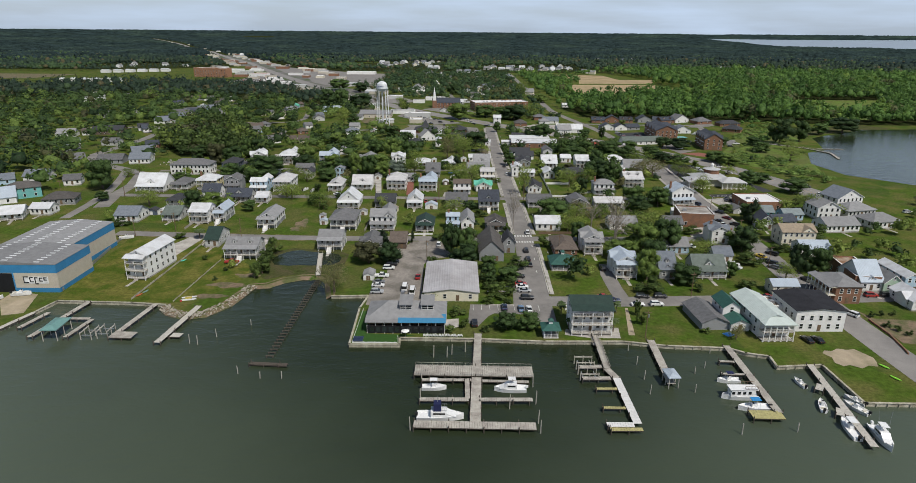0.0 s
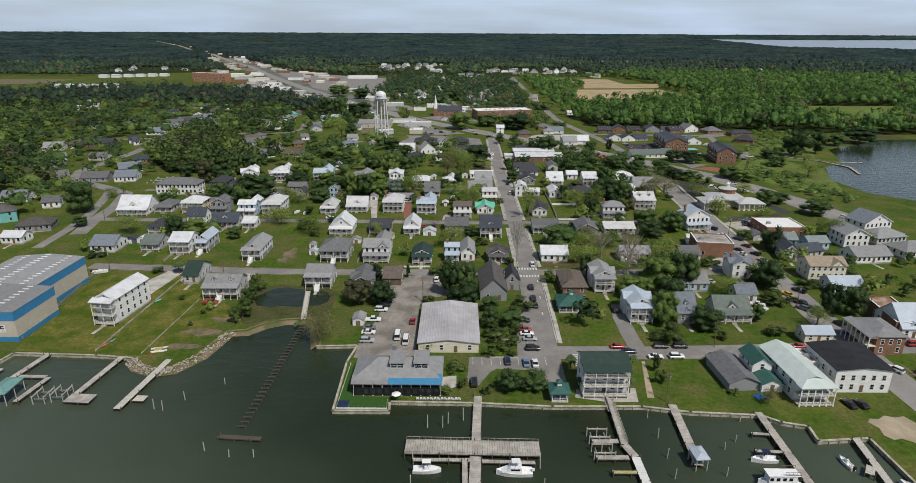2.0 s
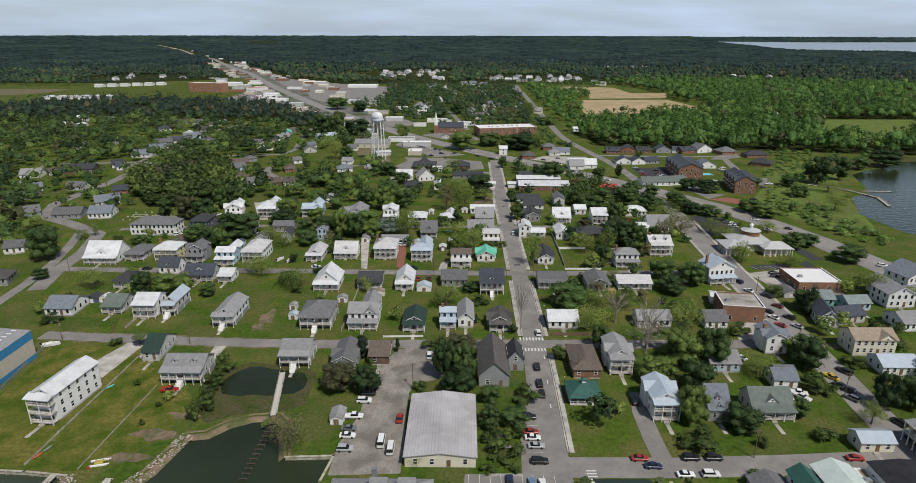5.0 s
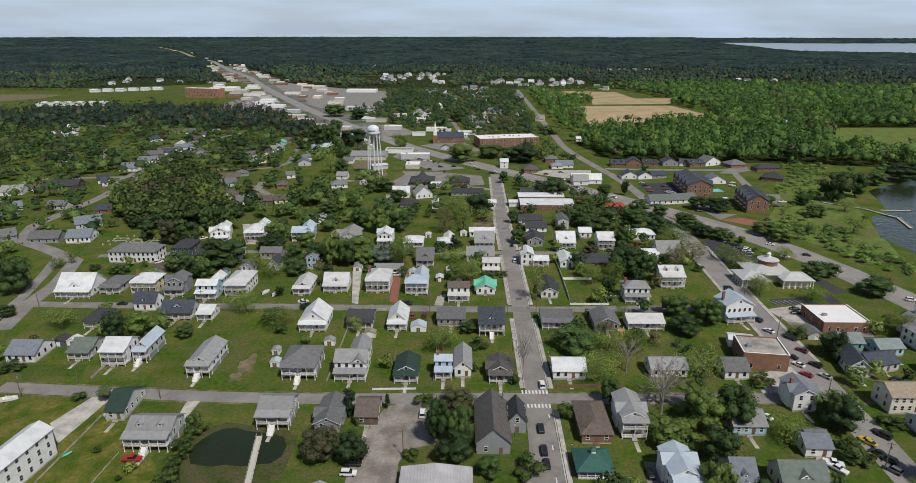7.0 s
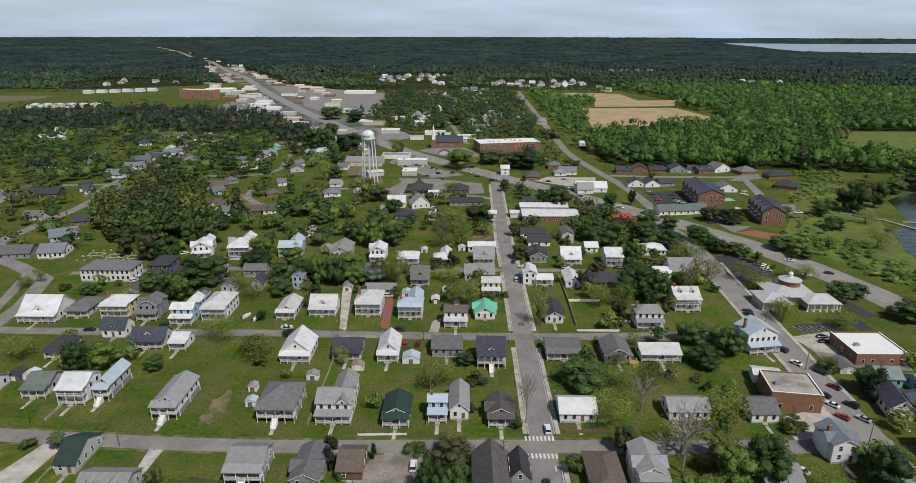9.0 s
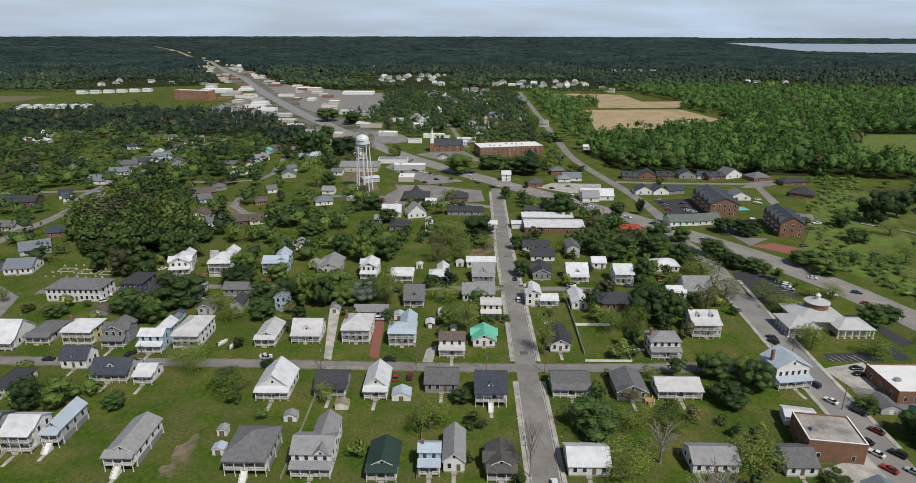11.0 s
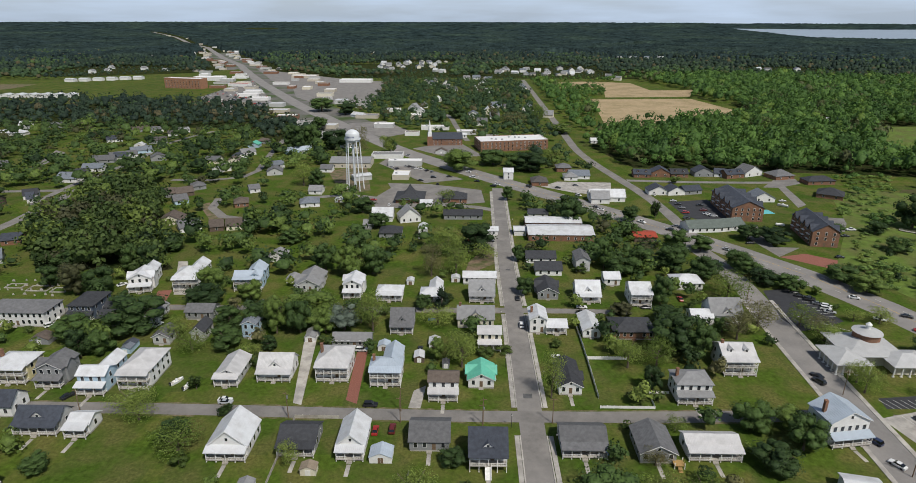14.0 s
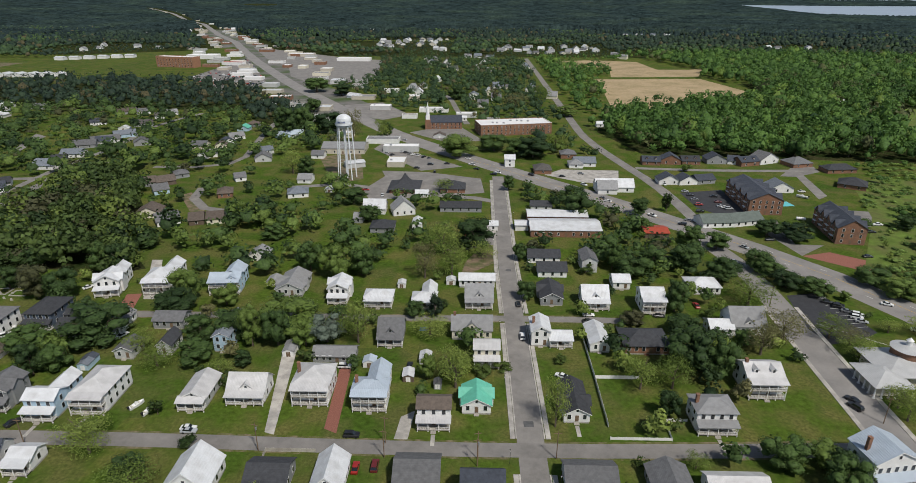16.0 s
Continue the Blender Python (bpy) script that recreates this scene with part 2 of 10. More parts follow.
def water_material():
    m = bpy.data.materials.new("river_water")
    m.use_nodes = True
    n, l = m.node_tree.nodes, m.node_tree.links
    b = n["Principled BSDF"]
    b.inputs["Roughness"].default_value, b.inputs["IOR"].default_value = 0.12, 1.33
    at = n.new("ShaderNodeTexCoord")
    big = n.new("ShaderNodeTexNoise")
    big.inputs["Scale"].default_value, big.inputs["Detail"].default_value = 0.02, 4.0
    r = n.new("ShaderNodeValToRGB")
    e = r.color_ramp.elements
    e[0].position, e[1].position = 0.35, 0.7
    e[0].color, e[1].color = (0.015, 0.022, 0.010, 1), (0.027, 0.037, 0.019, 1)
    l.new(at.outputs["Object"], big.inputs["Vector"])
    l.new(big.outputs["Fac"], r.inputs["Fac"])
    # base colour pales towards the open river, painted in for the reflected sky
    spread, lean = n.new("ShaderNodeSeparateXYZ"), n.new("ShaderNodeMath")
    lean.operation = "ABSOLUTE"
    sky_sheen = n.new("ShaderNodeMapRange")
    sky_sheen.inputs["From Min"].default_value, sky_sheen.inputs["From Max"].default_value = -115.0, 90.0
    sky_sheen.inputs["To Min"].default_value, sky_sheen.inputs["To Max"].default_value = 0.0, 1.0
    sheen_mix = n.new("ShaderNodeMixRGB")
    sheen_mix.inputs["Color2"].default_value = (0.118, 0.145, 0.104, 1)
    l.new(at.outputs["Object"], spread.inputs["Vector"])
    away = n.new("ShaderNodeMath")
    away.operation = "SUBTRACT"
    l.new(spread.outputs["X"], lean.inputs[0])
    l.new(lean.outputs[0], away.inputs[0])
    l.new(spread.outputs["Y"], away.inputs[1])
    l.new(away.outputs[0], sky_sheen.inputs["Value"])
    l.new(sky_sheen.outputs["Result"], sheen_mix.inputs["Fac"])
    l.new(r.outputs["Color"], sheen_mix.inputs["Color1"])
    l.new(sheen_mix.outputs["Color"], b.inputs["Base Color"])
    small, swell = n.new("ShaderNodeTexNoise"), n.new("ShaderNodeTexNoise")
    small.inputs["Scale"].default_value, small.inputs["Detail"].default_value = 0.9, 3.0
    swell.inputs["Scale"].default_value, swell.inputs["Detail"].default_value = 0.22, 2.0
    flat = n.new("ShaderNodeMapping")
    flat.inputs["Scale"].default_value = (0.7, 1.3, 1)
    l.new(at.outputs["Object"], flat.inputs["Vector"])
    for t in (small, swell):
        l.new(flat.outputs["Vector"], t.inputs["Vector"])
    add = n.new("ShaderNodeMath")
    add.operation = "MULTIPLY_ADD"
    add.inputs[1].default_value = 0.35
    l.new(small.outputs["Fac"], add.inputs[0])
    l.new(swell.outputs["Fac"], add.inputs[2])
    bp = n.new("ShaderNodeBump")
    bp.inputs["Strength"].default_value, bp.inputs["Distance"].default_value = 0.42, 0.5
    l.new(add.outputs[0], bp.inputs["Height"])
    l.new(bp.outputs["Normal"], b.inputs["Normal"])
    return m


WATER = water_material()
ROOFS = {
    "W": surface("white_metal_roof", (0.63, 0.64, 0.645), 0.45, 0.06, 2.5, 0.35, 0.12, second=(0.52, 0.52, 0.515), patch=3.5, amount=0.35, line=("X", 0.55, 1.2), own=0.1),
    "PW": surface("pale_grey_metal_roof", (0.55, 0.54, 0.53), 0.5, 0.08, 2.5, 0.35, 0.12, second=(0.44, 0.43, 0.42), patch=3.0, amount=0.3, line=("X", 0.45, 1.2), own=0.12),
    "LB": surface("pale_blue_metal_roof", (0.42, 0.48, 0.54), 0.45, 0.08, 2.5, 0.35, 0.12, line=("X", 0.55, 1.2)),
    "LG": surface("light_grey_roof", (0.27, 0.27, 0.268), 0.8, 0.12, 1.5, 0.3, 0.15, own=0.25, line=("Z", 0.2, 0.4)),
    "G": surface("grey_shingle_roof", (0.145, 0.145, 0.147), 0.9, 0.18, 1.2, 0.4, 0.15, own=0.25, line=("Z", 0.2, 0.4)),
    "D": surface("charcoal_shingle_roof", (0.05, 0.052, 0.057), 0.9, 0.2, 1.2, 0.4, 0.15, own=0.2, line=("Z", 0.2, 0.4)),
    "N": surface("slate_blue_shingle_roof", (0.06, 0.068, 0.085), 0.9, 0.2, 1.2, 0.4, 0.15, own=0.2, line=("Z", 0.2, 0.4)),
    "LN": surface("blue_grey_shingle_roof", (0.17, 0.19, 0.215), 0.9, 0.15, 1.2, 0.4, 0.15, own=0.2, line=("Z", 0.2, 0.4)),
    "GR": surface("dark_green_roof", (0.024, 0.048, 0.038), 0.75, 0.15, 1.5, 0.3, 0.15, line=("Z", 0.2, 0.4)),
    "GG": surface("green_grey_roof", (0.13, 0.155, 0.135), 0.85, 0.15, 1.5, 0.3, 0.15, line=("Z", 0.2, 0.4)),
    "TG": surface("weathered_teal_grey_roof", (0.20, 0.235, 0.235), 0.8, 0.15, 1.5, 0.3, 0.15),
    "TL": surface("turquoise_metal_roof", (0.13, 0.46, 0.33), 0.5, 0.08, 1.5, 0.3, 0.12, line=("X", 0.5, 1.2)),
    "BR": surface("brown_shingle_roof", (0.125, 0.10, 0.082), 0.9, 0.2, 1.2, 0.4, 0.15, own=0.25, line=("Z", 0.2, 0.4)),
    "DB": surface("dark_brown_grey_roof", (0.10, 0.092, 0.085), 0.9, 0.2, 1.2, 0.4, 0.15, own=0.2, line=("Z", 0.2, 0.4)),
    "T": surface("tan_shingle_roof", (0.29, 0.235, 0.17), 0.9, 0.15, 1.2, 0.4, 0.15, line=("Z", 0.2, 0.4)),
    "RD": surface("red_metal_roof", (0.36, 0.065, 0.035), 0.6, 0.1, 1.5, 0.3, 0.12, line=("X", 0.5, 1.2)),
    "TLD": surface("teal_green_shingle_roof", (0.034, 0.105, 0.085), 0.75, 0.15, 1.2, 0.3, 0.15, line=("Z", 0.2, 0.4)),
    "BK": surface("black_flat_roof", (0.022, 0.022, 0.026), 0.9, 0.3, 2.5, 0.2, 0.15),
    "WF": surface("white_membrane_roof", (0.80, 0.79, 0.77), 0.7, 0.05, 4.0, 0.1, 0.2),
    "OF": surface("stained_flat_roof", (0.37, 0.345, 0.31), 0.9, 0.2, 2.0, 0.2, 0.2, second=(0.22, 0.195, 0.165), patch=5.0),
}
ROOFNAME = {"W": "white metal roof", "PW": "pale grey metal roof", "LB": "pale blue metal roof", "LG": "light grey roof", "G": "grey shingle roof", "D": "charcoal roof", "N": "slate-blue shingle roof",
            "LN": "blue-grey shingle roof", "GR": "dark green roof", "GG": "green-grey roof", "TG": "weathered teal roof", "TL": "turquoise metal roof", "BR": "brown shingle roof",
            "DB": "dark brown roof", "T": "tan shingle roof", "RD": "red metal roof", "TLD": "teal green roof", "BK": "black flat roof", "WF": "white flat roof", "OF": "stained flat roof"}

def siding(name, col):
    return surface(name, col, 0.7, 0.06, 2.0, 0.4, 0.12, line=("Z", 0.2, 0.8), own=0.08)


WALLS = {
    "W": siding("white_clapboard", (0.76, 0.75, 0.72)), "LG": siding("light_grey_clapboard", (0.50, 0.50, 0.48)), "GY": siding("grey_clapboard", (0.27, 0.275, 0.275)),
    "SB": siding("slate_blue_clapboard", (0.09, 0.115, 0.155)), "LB": siding("pale_blue_clapboard", (0.42, 0.56, 0.66)), "Y": siding("yellow_clapboard", (0.70, 0.63, 0.36)),
    "CR": siding("cream_clapboard", (0.68, 0.63, 0.50)), "BRW": siding("brown_board_wall", (0.13, 0.095, 0.07)), "TLW": siding("teal_clapboard", (0.16, 0.42, 0.40)),
    "PG": siding("pale_green_clapboard", (0.42, 0.55, 0.42)), "BK": BRICK, "TN": siding("tan_metal_wall", (0.52, 0.47, 0.38)),
}
WALLNAME = {"W": "white", "LG": "light grey", "GY": "grey", "SB": "slate blue", "LB": "pale blue", "Y": "yellow", "CR": "cream", "BRW": "brown", "TLW": "teal", "PG": "pale green", "BK": "red brick", "TN": "tan"}
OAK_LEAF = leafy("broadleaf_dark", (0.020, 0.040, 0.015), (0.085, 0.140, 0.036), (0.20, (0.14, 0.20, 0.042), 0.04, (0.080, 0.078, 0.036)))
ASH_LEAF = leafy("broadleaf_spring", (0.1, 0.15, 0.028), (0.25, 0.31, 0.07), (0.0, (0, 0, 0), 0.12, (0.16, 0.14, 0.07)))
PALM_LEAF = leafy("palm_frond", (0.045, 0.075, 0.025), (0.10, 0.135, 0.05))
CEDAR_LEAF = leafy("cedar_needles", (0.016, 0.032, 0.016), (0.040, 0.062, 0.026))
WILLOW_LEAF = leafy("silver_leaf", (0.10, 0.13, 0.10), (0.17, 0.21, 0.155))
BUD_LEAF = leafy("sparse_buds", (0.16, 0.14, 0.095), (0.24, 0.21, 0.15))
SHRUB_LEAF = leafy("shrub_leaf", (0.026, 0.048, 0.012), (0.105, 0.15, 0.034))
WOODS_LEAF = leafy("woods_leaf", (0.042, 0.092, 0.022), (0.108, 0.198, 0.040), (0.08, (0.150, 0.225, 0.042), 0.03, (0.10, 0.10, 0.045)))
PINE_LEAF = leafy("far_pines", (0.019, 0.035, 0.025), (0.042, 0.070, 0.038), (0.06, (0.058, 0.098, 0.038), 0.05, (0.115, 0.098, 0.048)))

# ---- mesh helpers ----
def box(bm, x0, y0, z0, x1, y1, z1, slot=0):
    v = [bm.verts.new(p) for p in ((x0, y0, z0), (x1, y0, z0), (x1, y1, z0), (x0, y1, z0), (x0, y0, z1), (x1, y0, z1), (x1, y1, z1), (x0, y1, z1))]
    for q in ((0, 3, 2, 1), (4, 5, 6, 7), (0, 1, 5, 4), (1, 2, 6, 5), (2, 3, 7, 6), (3, 0, 4, 7)):
        bm.faces.new([v[i] for i in q]).material_index = slot
    return v


def prism(bm, profile, a, b, axis="y", slot=0):
    """Extrude a closed profile of (across, up) from a to b along axis."""
    def place(u, z, s):
        return (u, s, z) if axis == "y" else (s, u, z)
    lo = [bm.verts.new(place(u, z, a)) for u, z in profile]
    hi = [bm.verts.new(place(u, z, b)) for u, z in profile]
    k = len(profile)
    fs = [bm.faces.new(lo), bm.faces.new(hi[::-1])]
    for i in range(k):
        fs.append(bm.faces.new([lo[i], hi[i], hi[(i + 1) % k], lo[(i + 1) % k]]))
    for f in fs:
        f.material_index = slot
    bmesh.ops.recalc_face_normals(bm, faces=fs)


def tube(bm, x, y, z0, z1, r0, r1=None, n=8, dx=0.0, dy=0.0):
    r1 = r0 if r1 is None else r1
    lo = [bm.verts.new((x + r0 * math.cos(2 * math.pi * i / n), y + r0 * math.sin(2 * math.pi * i / n), z0)) for i in range(n)]
    hi = [bm.verts.new((x + dx + r1 * math.cos(2 * math.pi * i / n), y + dy + r1 * math.sin(2 * math.pi * i / n), z1)) for i in range(n)]
    bm.faces.new(lo[::-1])
    bm.faces.new(hi)
    for i in range(n):
        bm.faces.new([lo[i], lo[(i + 1) % n], hi[(i + 1) % n], hi[i]])


def mesh_of(name, bm, mats):
    me = bpy.data.meshes.new(name)
    bm.to_mesh(me)
    bm.free()
    for m in mats if isinstance(mats, (list, tuple)) else [mats]:
        me.materials.append(m)
    return me


def part(name, bm, material, parent=None, label="", at=None):
    """Links a bmesh, or a ready mesh, as one object under a thing or a part."""
    me = bm if isinstance(bm, bpy.types.Mesh) else mesh_of(name, bm, material)
    ob = new(name, me)
    if parent:
        ob.parent = parent
    if at is not None:
        ob.matrix_basis = at
    if label:
        ob["label"] = label
    return ob


def thing(name, m, label, category, group=""):
    ob = new(name)
    ob.empty_display_size = 0.5
    ob.matrix_basis = m
    return tagged(ob, label, category, group)


def far(x, y):
    """Brings what lies past 2.6 km nearer, on its own bearing, so that the plain ends at 4.8 km."""
    r = math.hypot(x - 8, y - 110)
    if r <= 2600:
        return x, y
    k = (2600 + 2180 * (1 / 2600 - 1 / r) / (1 / 2600 - 1 / 22000)) / r
    return 8 + (x - 8) * k, 110 + (y - 110) * k


def land(x, y):
    """Height of the ground: level, and rising gently past 2.6 km to the horizon."""
    d = math.hypot(x - 8, y - 110)
    if d <= 2600:
        return 0.0
    return 112 * (1 - d * (1 / 2600 - min(1.0, (d - 2600) / 2180) * (1 / 2600 - 1 / 22000)))

# ---- ground, water and roads ----
WATER_Z = -0.85
SHORE = [(-5000, 168), (-142.7, 170.6), (-140, 181.2), (-137.8, 191.6), (-111.4, 190.4), (-99.4, 189), (-95.2, 184.2), (-88.8, 181.3), (-84.2, 182.6), (-79, 191), (-76.6, 201), (-75.1, 206.5), (-70, 207.5),
         (-65.5, 212.5), (-59, 215.6), (-51.7, 216.3), (-47.4, 211.7), (-46.4, 205.9), (-44, 197), (-31, 197.7), (-32.6, 187.4), (-31.9, 162), (-16.8, 162.1), (-17.2, 166.3), (6.6, 165.9), (27.1, 164.5),
         (51.3, 164.8), (63.6, 162.3), (81.8, 161.1), (85.7, 158.1), (91.8, 156.4), (91.1, 150.5), (104.5, 151.7), (104.8, 132.9), (119, 132.6), (119.6, 100), (5000, 95)]


def sheet(name, pts, z, material, label="", category=""):
    bm = bmesh.new()
    vs = [bm.verts.new((x, y, z)) for x, y in pts]
    es = [bm.edges.new((vs[i], vs[(i + 1) % len(vs)])) for i in range(len(vs))]
    bmesh.ops.triangle_fill(bm, use_beauty=True, edges=es)
    for f in bm.faces:
        if f.normal.z < 0:
            f.normal_flip()
    ob = part(name, bm, material)
    return tagged(ob, label, category, "", "structure")


sheet("ground", SHORE + [(5000, 4950), (-5000, 4950)], 0.0, GRASS, "green mown grass ground of a small river town", "ground")
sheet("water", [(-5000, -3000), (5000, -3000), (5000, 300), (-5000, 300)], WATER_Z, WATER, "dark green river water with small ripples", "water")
sheet("pond_water", [(-73, 227.5), (-75, 231), (-75.5, 235.5), (-74, 239), (-72, 242), (-69.5, 244), (-66, 244.6), (-62, 243), (-58, 242.4), (-53, 241.5), (-49.5, 240), (-47.5, 236), (-47.6, 231), (-50, 228), (-54, 227.4), (-58, 226.6), (-63, 227.2), (-67, 226.4)], 0.04, WATER, "dark still pond behind the marsh", "water")
sheet("creek_water", [(345, 569), (324, 553), (312, 520), (300, 492), (280, 480), (259, 437), (262, 400), (300, 360), (700, 420), (640, 640), (440, 610), (398, 607), (371, 582)], 0.05, WATER, "grey-green creek behind the town", "water")
sheet("marsh", [(-78, 218), (-72, 212), (-65, 216), (-58, 218), (-50, 218.4), (-45, 222), (-45, 240), (-49, 243.5), (-62, 246), (-70, 247.5), (-76, 243.5), (-78.5, 236), (-78, 228)], 0.03, MARSH, "rough marsh grass bank beside the pond", "grass")
sheet("creek_bank", [(240, 470), (262, 492), (290, 515), (318, 560), (345, 575), (372, 588), (440, 618), (420, 640), (330, 610), (285, 560), (250, 520)], 0.03, MARSH, "brown marsh edge along the creek", "grass")


def bulkhead(name, pts, material, label):
    """A timber sea wall with a cap, pushed out of the bank."""
    bm = bmesh.new()
    for (ax, ay), (bx, by) in zip(pts, pts[1:]):
        u = Vector((bx - ax, by - ay, 0)).normalized()
        nrm = Vector((u.y, -u.x, 0))
        for off, half, z0, z1 in ((0.02, 0.12, -2.4, 0.14), (0.0, 0.32, 0.14, 0.3)):
            c = [Vector((ax, ay, 0)) - u * half + nrm * (off + half), Vector((bx, by, 0)) + u * half + nrm * (off + half), Vector((bx, by, 0)) + u * half + nrm * (off - half), Vector((ax, ay, 0)) - u * half + nrm * (off - half)]
            lo = [bm.verts.new((p.x, p.y, z0)) for p in c]
            hi = [bm.verts.new((p.x, p.y, z1)) for p in c]
            fs = [bm.faces.new(hi), bm.faces.new(lo[::-1])] + [bm.faces.new([lo[i], lo[(i + 1) % 4], hi[(i + 1) % 4], hi[i]]) for i in range(4)]
            bmesh.ops.recalc_face_normals(bm, faces=fs)
        n = int((Vector((bx, by)) - Vector((ax, ay))).length / 2.4)
        for i in range(1, n):
            p = Vector((ax, ay, 0)).lerp(Vector((bx, by, 0)), i / n) + nrm * 0.3
            tube(bm, p.x, p.y, -2.4, 0.2, 0.13, n=6)
    return tagged(part(name, bm, material), label, "sea wall", "", "structure")


bulkhead("bulkhead_west", SHORE[1:6], BULK, "weathered timber bulkhead along a grass lot")
bulkhead("bulkhead_centre", SHORE[18:31], BULK, "pale timber bulkhead with a cap along the waterfront")
bulkhead("bulkhead_east", SHORE[30:36], BULK, "timber bulkhead round a grass point")


def bank(name, pts, material, label):
    """A shelving natural shore."""
    bm = bmesh.new()
    rows = []
    for i, (x, y) in enumerate(pts):
        a, b = pts[max(i - 1, 0)], pts[min(i + 1, len(pts) - 1)]
        u = Vector((b[0] - a[0], b[1] - a[1], 0)).normalized()
        nrm = Vector((u.y, -u.x, 0))
        rows.append([bm.verts.new((x + nrm.x * o + random.uniform(-0.3, 0.3), y + nrm.y * o + random.uniform(-0.3, 0.3), z)) for o, z in ((-1.5, 0.06), (0.6, -0.1), (2.2, -0.9), (4.5, -1.7))])
    for p, q in zip(rows, rows[1:]):
        for i in range(3):
            bm.faces.new([p[i], q[i], q[i + 1], p[i + 1]])
    bmesh.ops.recalc_face_normals(bm, faces=bm.faces[:])
    for f in bm.faces:
        if f.normal.z < 0:
            f.normal_flip()
    return tagged(part(name, bm, material), label, "shore", "", "structure")


bank("shore_bank", SHORE[5:19], DIRT, "sandy shelving bank of the cove")
bank("shore_bank_far_west", [(-400, 169), (-142.7, 170.6)], DIRT, "sandy bank beside the boat yard")

LEVEL = [0.0]

def strip(name, pts, half, z, material, label, category, off=0.0, top=0.0):
    """A ribbon of ground along a line, laid a little above what is below it; with top it has a kerb's thickness."""
    LEVEL[0] += 0.0004
    bm = bmesh.new()
    rows = []
    fine = []
    for i, (a, b) in enumerate(zip(pts, pts[1:])):
        n = max(1, int(math.dist(a, b) / 25))
        fine += [(a[0] + (b[0] - a[0]) * k / n, a[1] + (b[1] - a[1]) * k / n) for k in range(n)]
    fine.append(pts[-1])
    soft = fine[:1] + [tuple((fine[i - 1][k] + 2 * fine[i][k] + fine[i + 1][k]) / 4 for k in (0, 1)) for i in range(1, len(fine) - 1)] + fine[-1:]
    for i, (x, y) in enumerate(soft):
        a, b = soft[max(i - 1, 0)], soft[min(i + 1, len(soft) - 1)]
        u = Vector((b[0] - a[0], b[1] - a[1], 0)).normalized()
        nrm = Vector((-u.y, u.x, 0))
        h = land(x, y) + z + LEVEL[0]
        rows.append([bm.verts.new((x + nrm.x * (off + s), y + nrm.y * (off + s), h + dz)) for s, dz in (((half, 0), (-half, 0)) if not top else ((half, -0.1), (half, top), (-half, top), (-half, -0.1)))])
    for p, q in zip(rows, rows[1:]):
        for i in range(len(p) - 1):
            bm.faces.new([p[i], q[i], q[i + 1], p[i + 1]])
    for f in bm.faces:
        f.normal_update()
        if f.normal.z < -0.5:
            f.normal_flip()
    return tagged(part(name, bm, material), label, category, "", "structure")


FORECOURT = surface("forecourt", (0.165, 0.155, 0.14), 0.9, 0.2, 8.0, 0.2, 0.2, second=(0.055, 0.088, 0.020), patch=46.0, amount=0.4)
ROADS = []

def road(name, pts, width, material=None):
    ROADS.append((pts, width))
    return strip(name, pts, width / 2, 0.05, material or (HIGHWAY if name in ("highway", "church_street") else ASPHALT), "worn grey asphalt " + name.replace("_", " ").replace("highway", "four-lane highway"), "road")


AREAS = []
COVER = {"asphalt": ASPHALT, "blacktop": BLACKTOP, "concrete": CONCRETE, "gravel": GRAVEL, "sand": SAND, "dirt": DIRT, "brick": BRICKWAY, "grass": GRASS, "ploughed": PLOUGHED, "meadow": BRIGHTENED_MEADOW, "dry": DRY}

def area(name, cover, pts):
    LEVEL[0] += 0.0004
    AREAS.append(pts)
    return sheet(name, pts, 0.03 + LEVEL[0], COVER[cover], "%s %s on the ground" % ({"asphalt": "worn grey asphalt", "blacktop": "dark new blacktop", "concrete": "pale concrete", "gravel": "grey gravel", "sand": "pale sandy", "dirt": "brown bare earth", "brick": "red brick paved", "grass": "mown grass", "ploughed": "brown ploughed", "meadow": "bright green", "dry": "yellowing dry grass"}[cover], name), name)


VERGE_EARTH = surface("worn_verge", (0.20, 0.165, 0.10), 0.95, 0.25, 1.0, 0.5, 0.2, second=(0.085, 0.105, 0.022), patch=3.5, amount=0.75, gloss=0.05)
for title, line, half in (("first_street_verge", [(-157, 266.5), (-110, 263), (-48, 260), (26, 263), (59, 261), (108, 263.5)], 4.1), ("second_street_verge", [(-200, 335), (-172, 334), (-120, 334), (-70, 334), (-24, 332.6), (12, 332), (48, 332.4), (90, 333.5), (116, 335)], 3.7),
                          ("third_lane_verge", [(-198, 398), (-171, 402), (-121, 407), (-30, 406), (28, 407), (62, 407)], 3.0)):
    strip(title, line, half, 0.03, VERGE_EARTH, "worn earth and thin grass along a street", "verge")
road("main_street", [(29, 177), (29.5, 199), (30.5, 230), (31.2, 260), (31.3, 312), (31.3, 344), (31, 412), (30.3, 457), (31, 520), (32, 608)], 7.8)
road("first_street", [(-157, 266.5), (-110, 263), (-48, 260), (26, 263), (59, 261), (108, 263.5), (139, 264)], 6.2)
road("second_street", [(-200, 335), (-172, 334), (-120, 334), (-70, 334), (-24, 332.6), (12, 332), (48, 332.4), (90, 333.5), (116, 335), (137, 335.5)], 5.8)
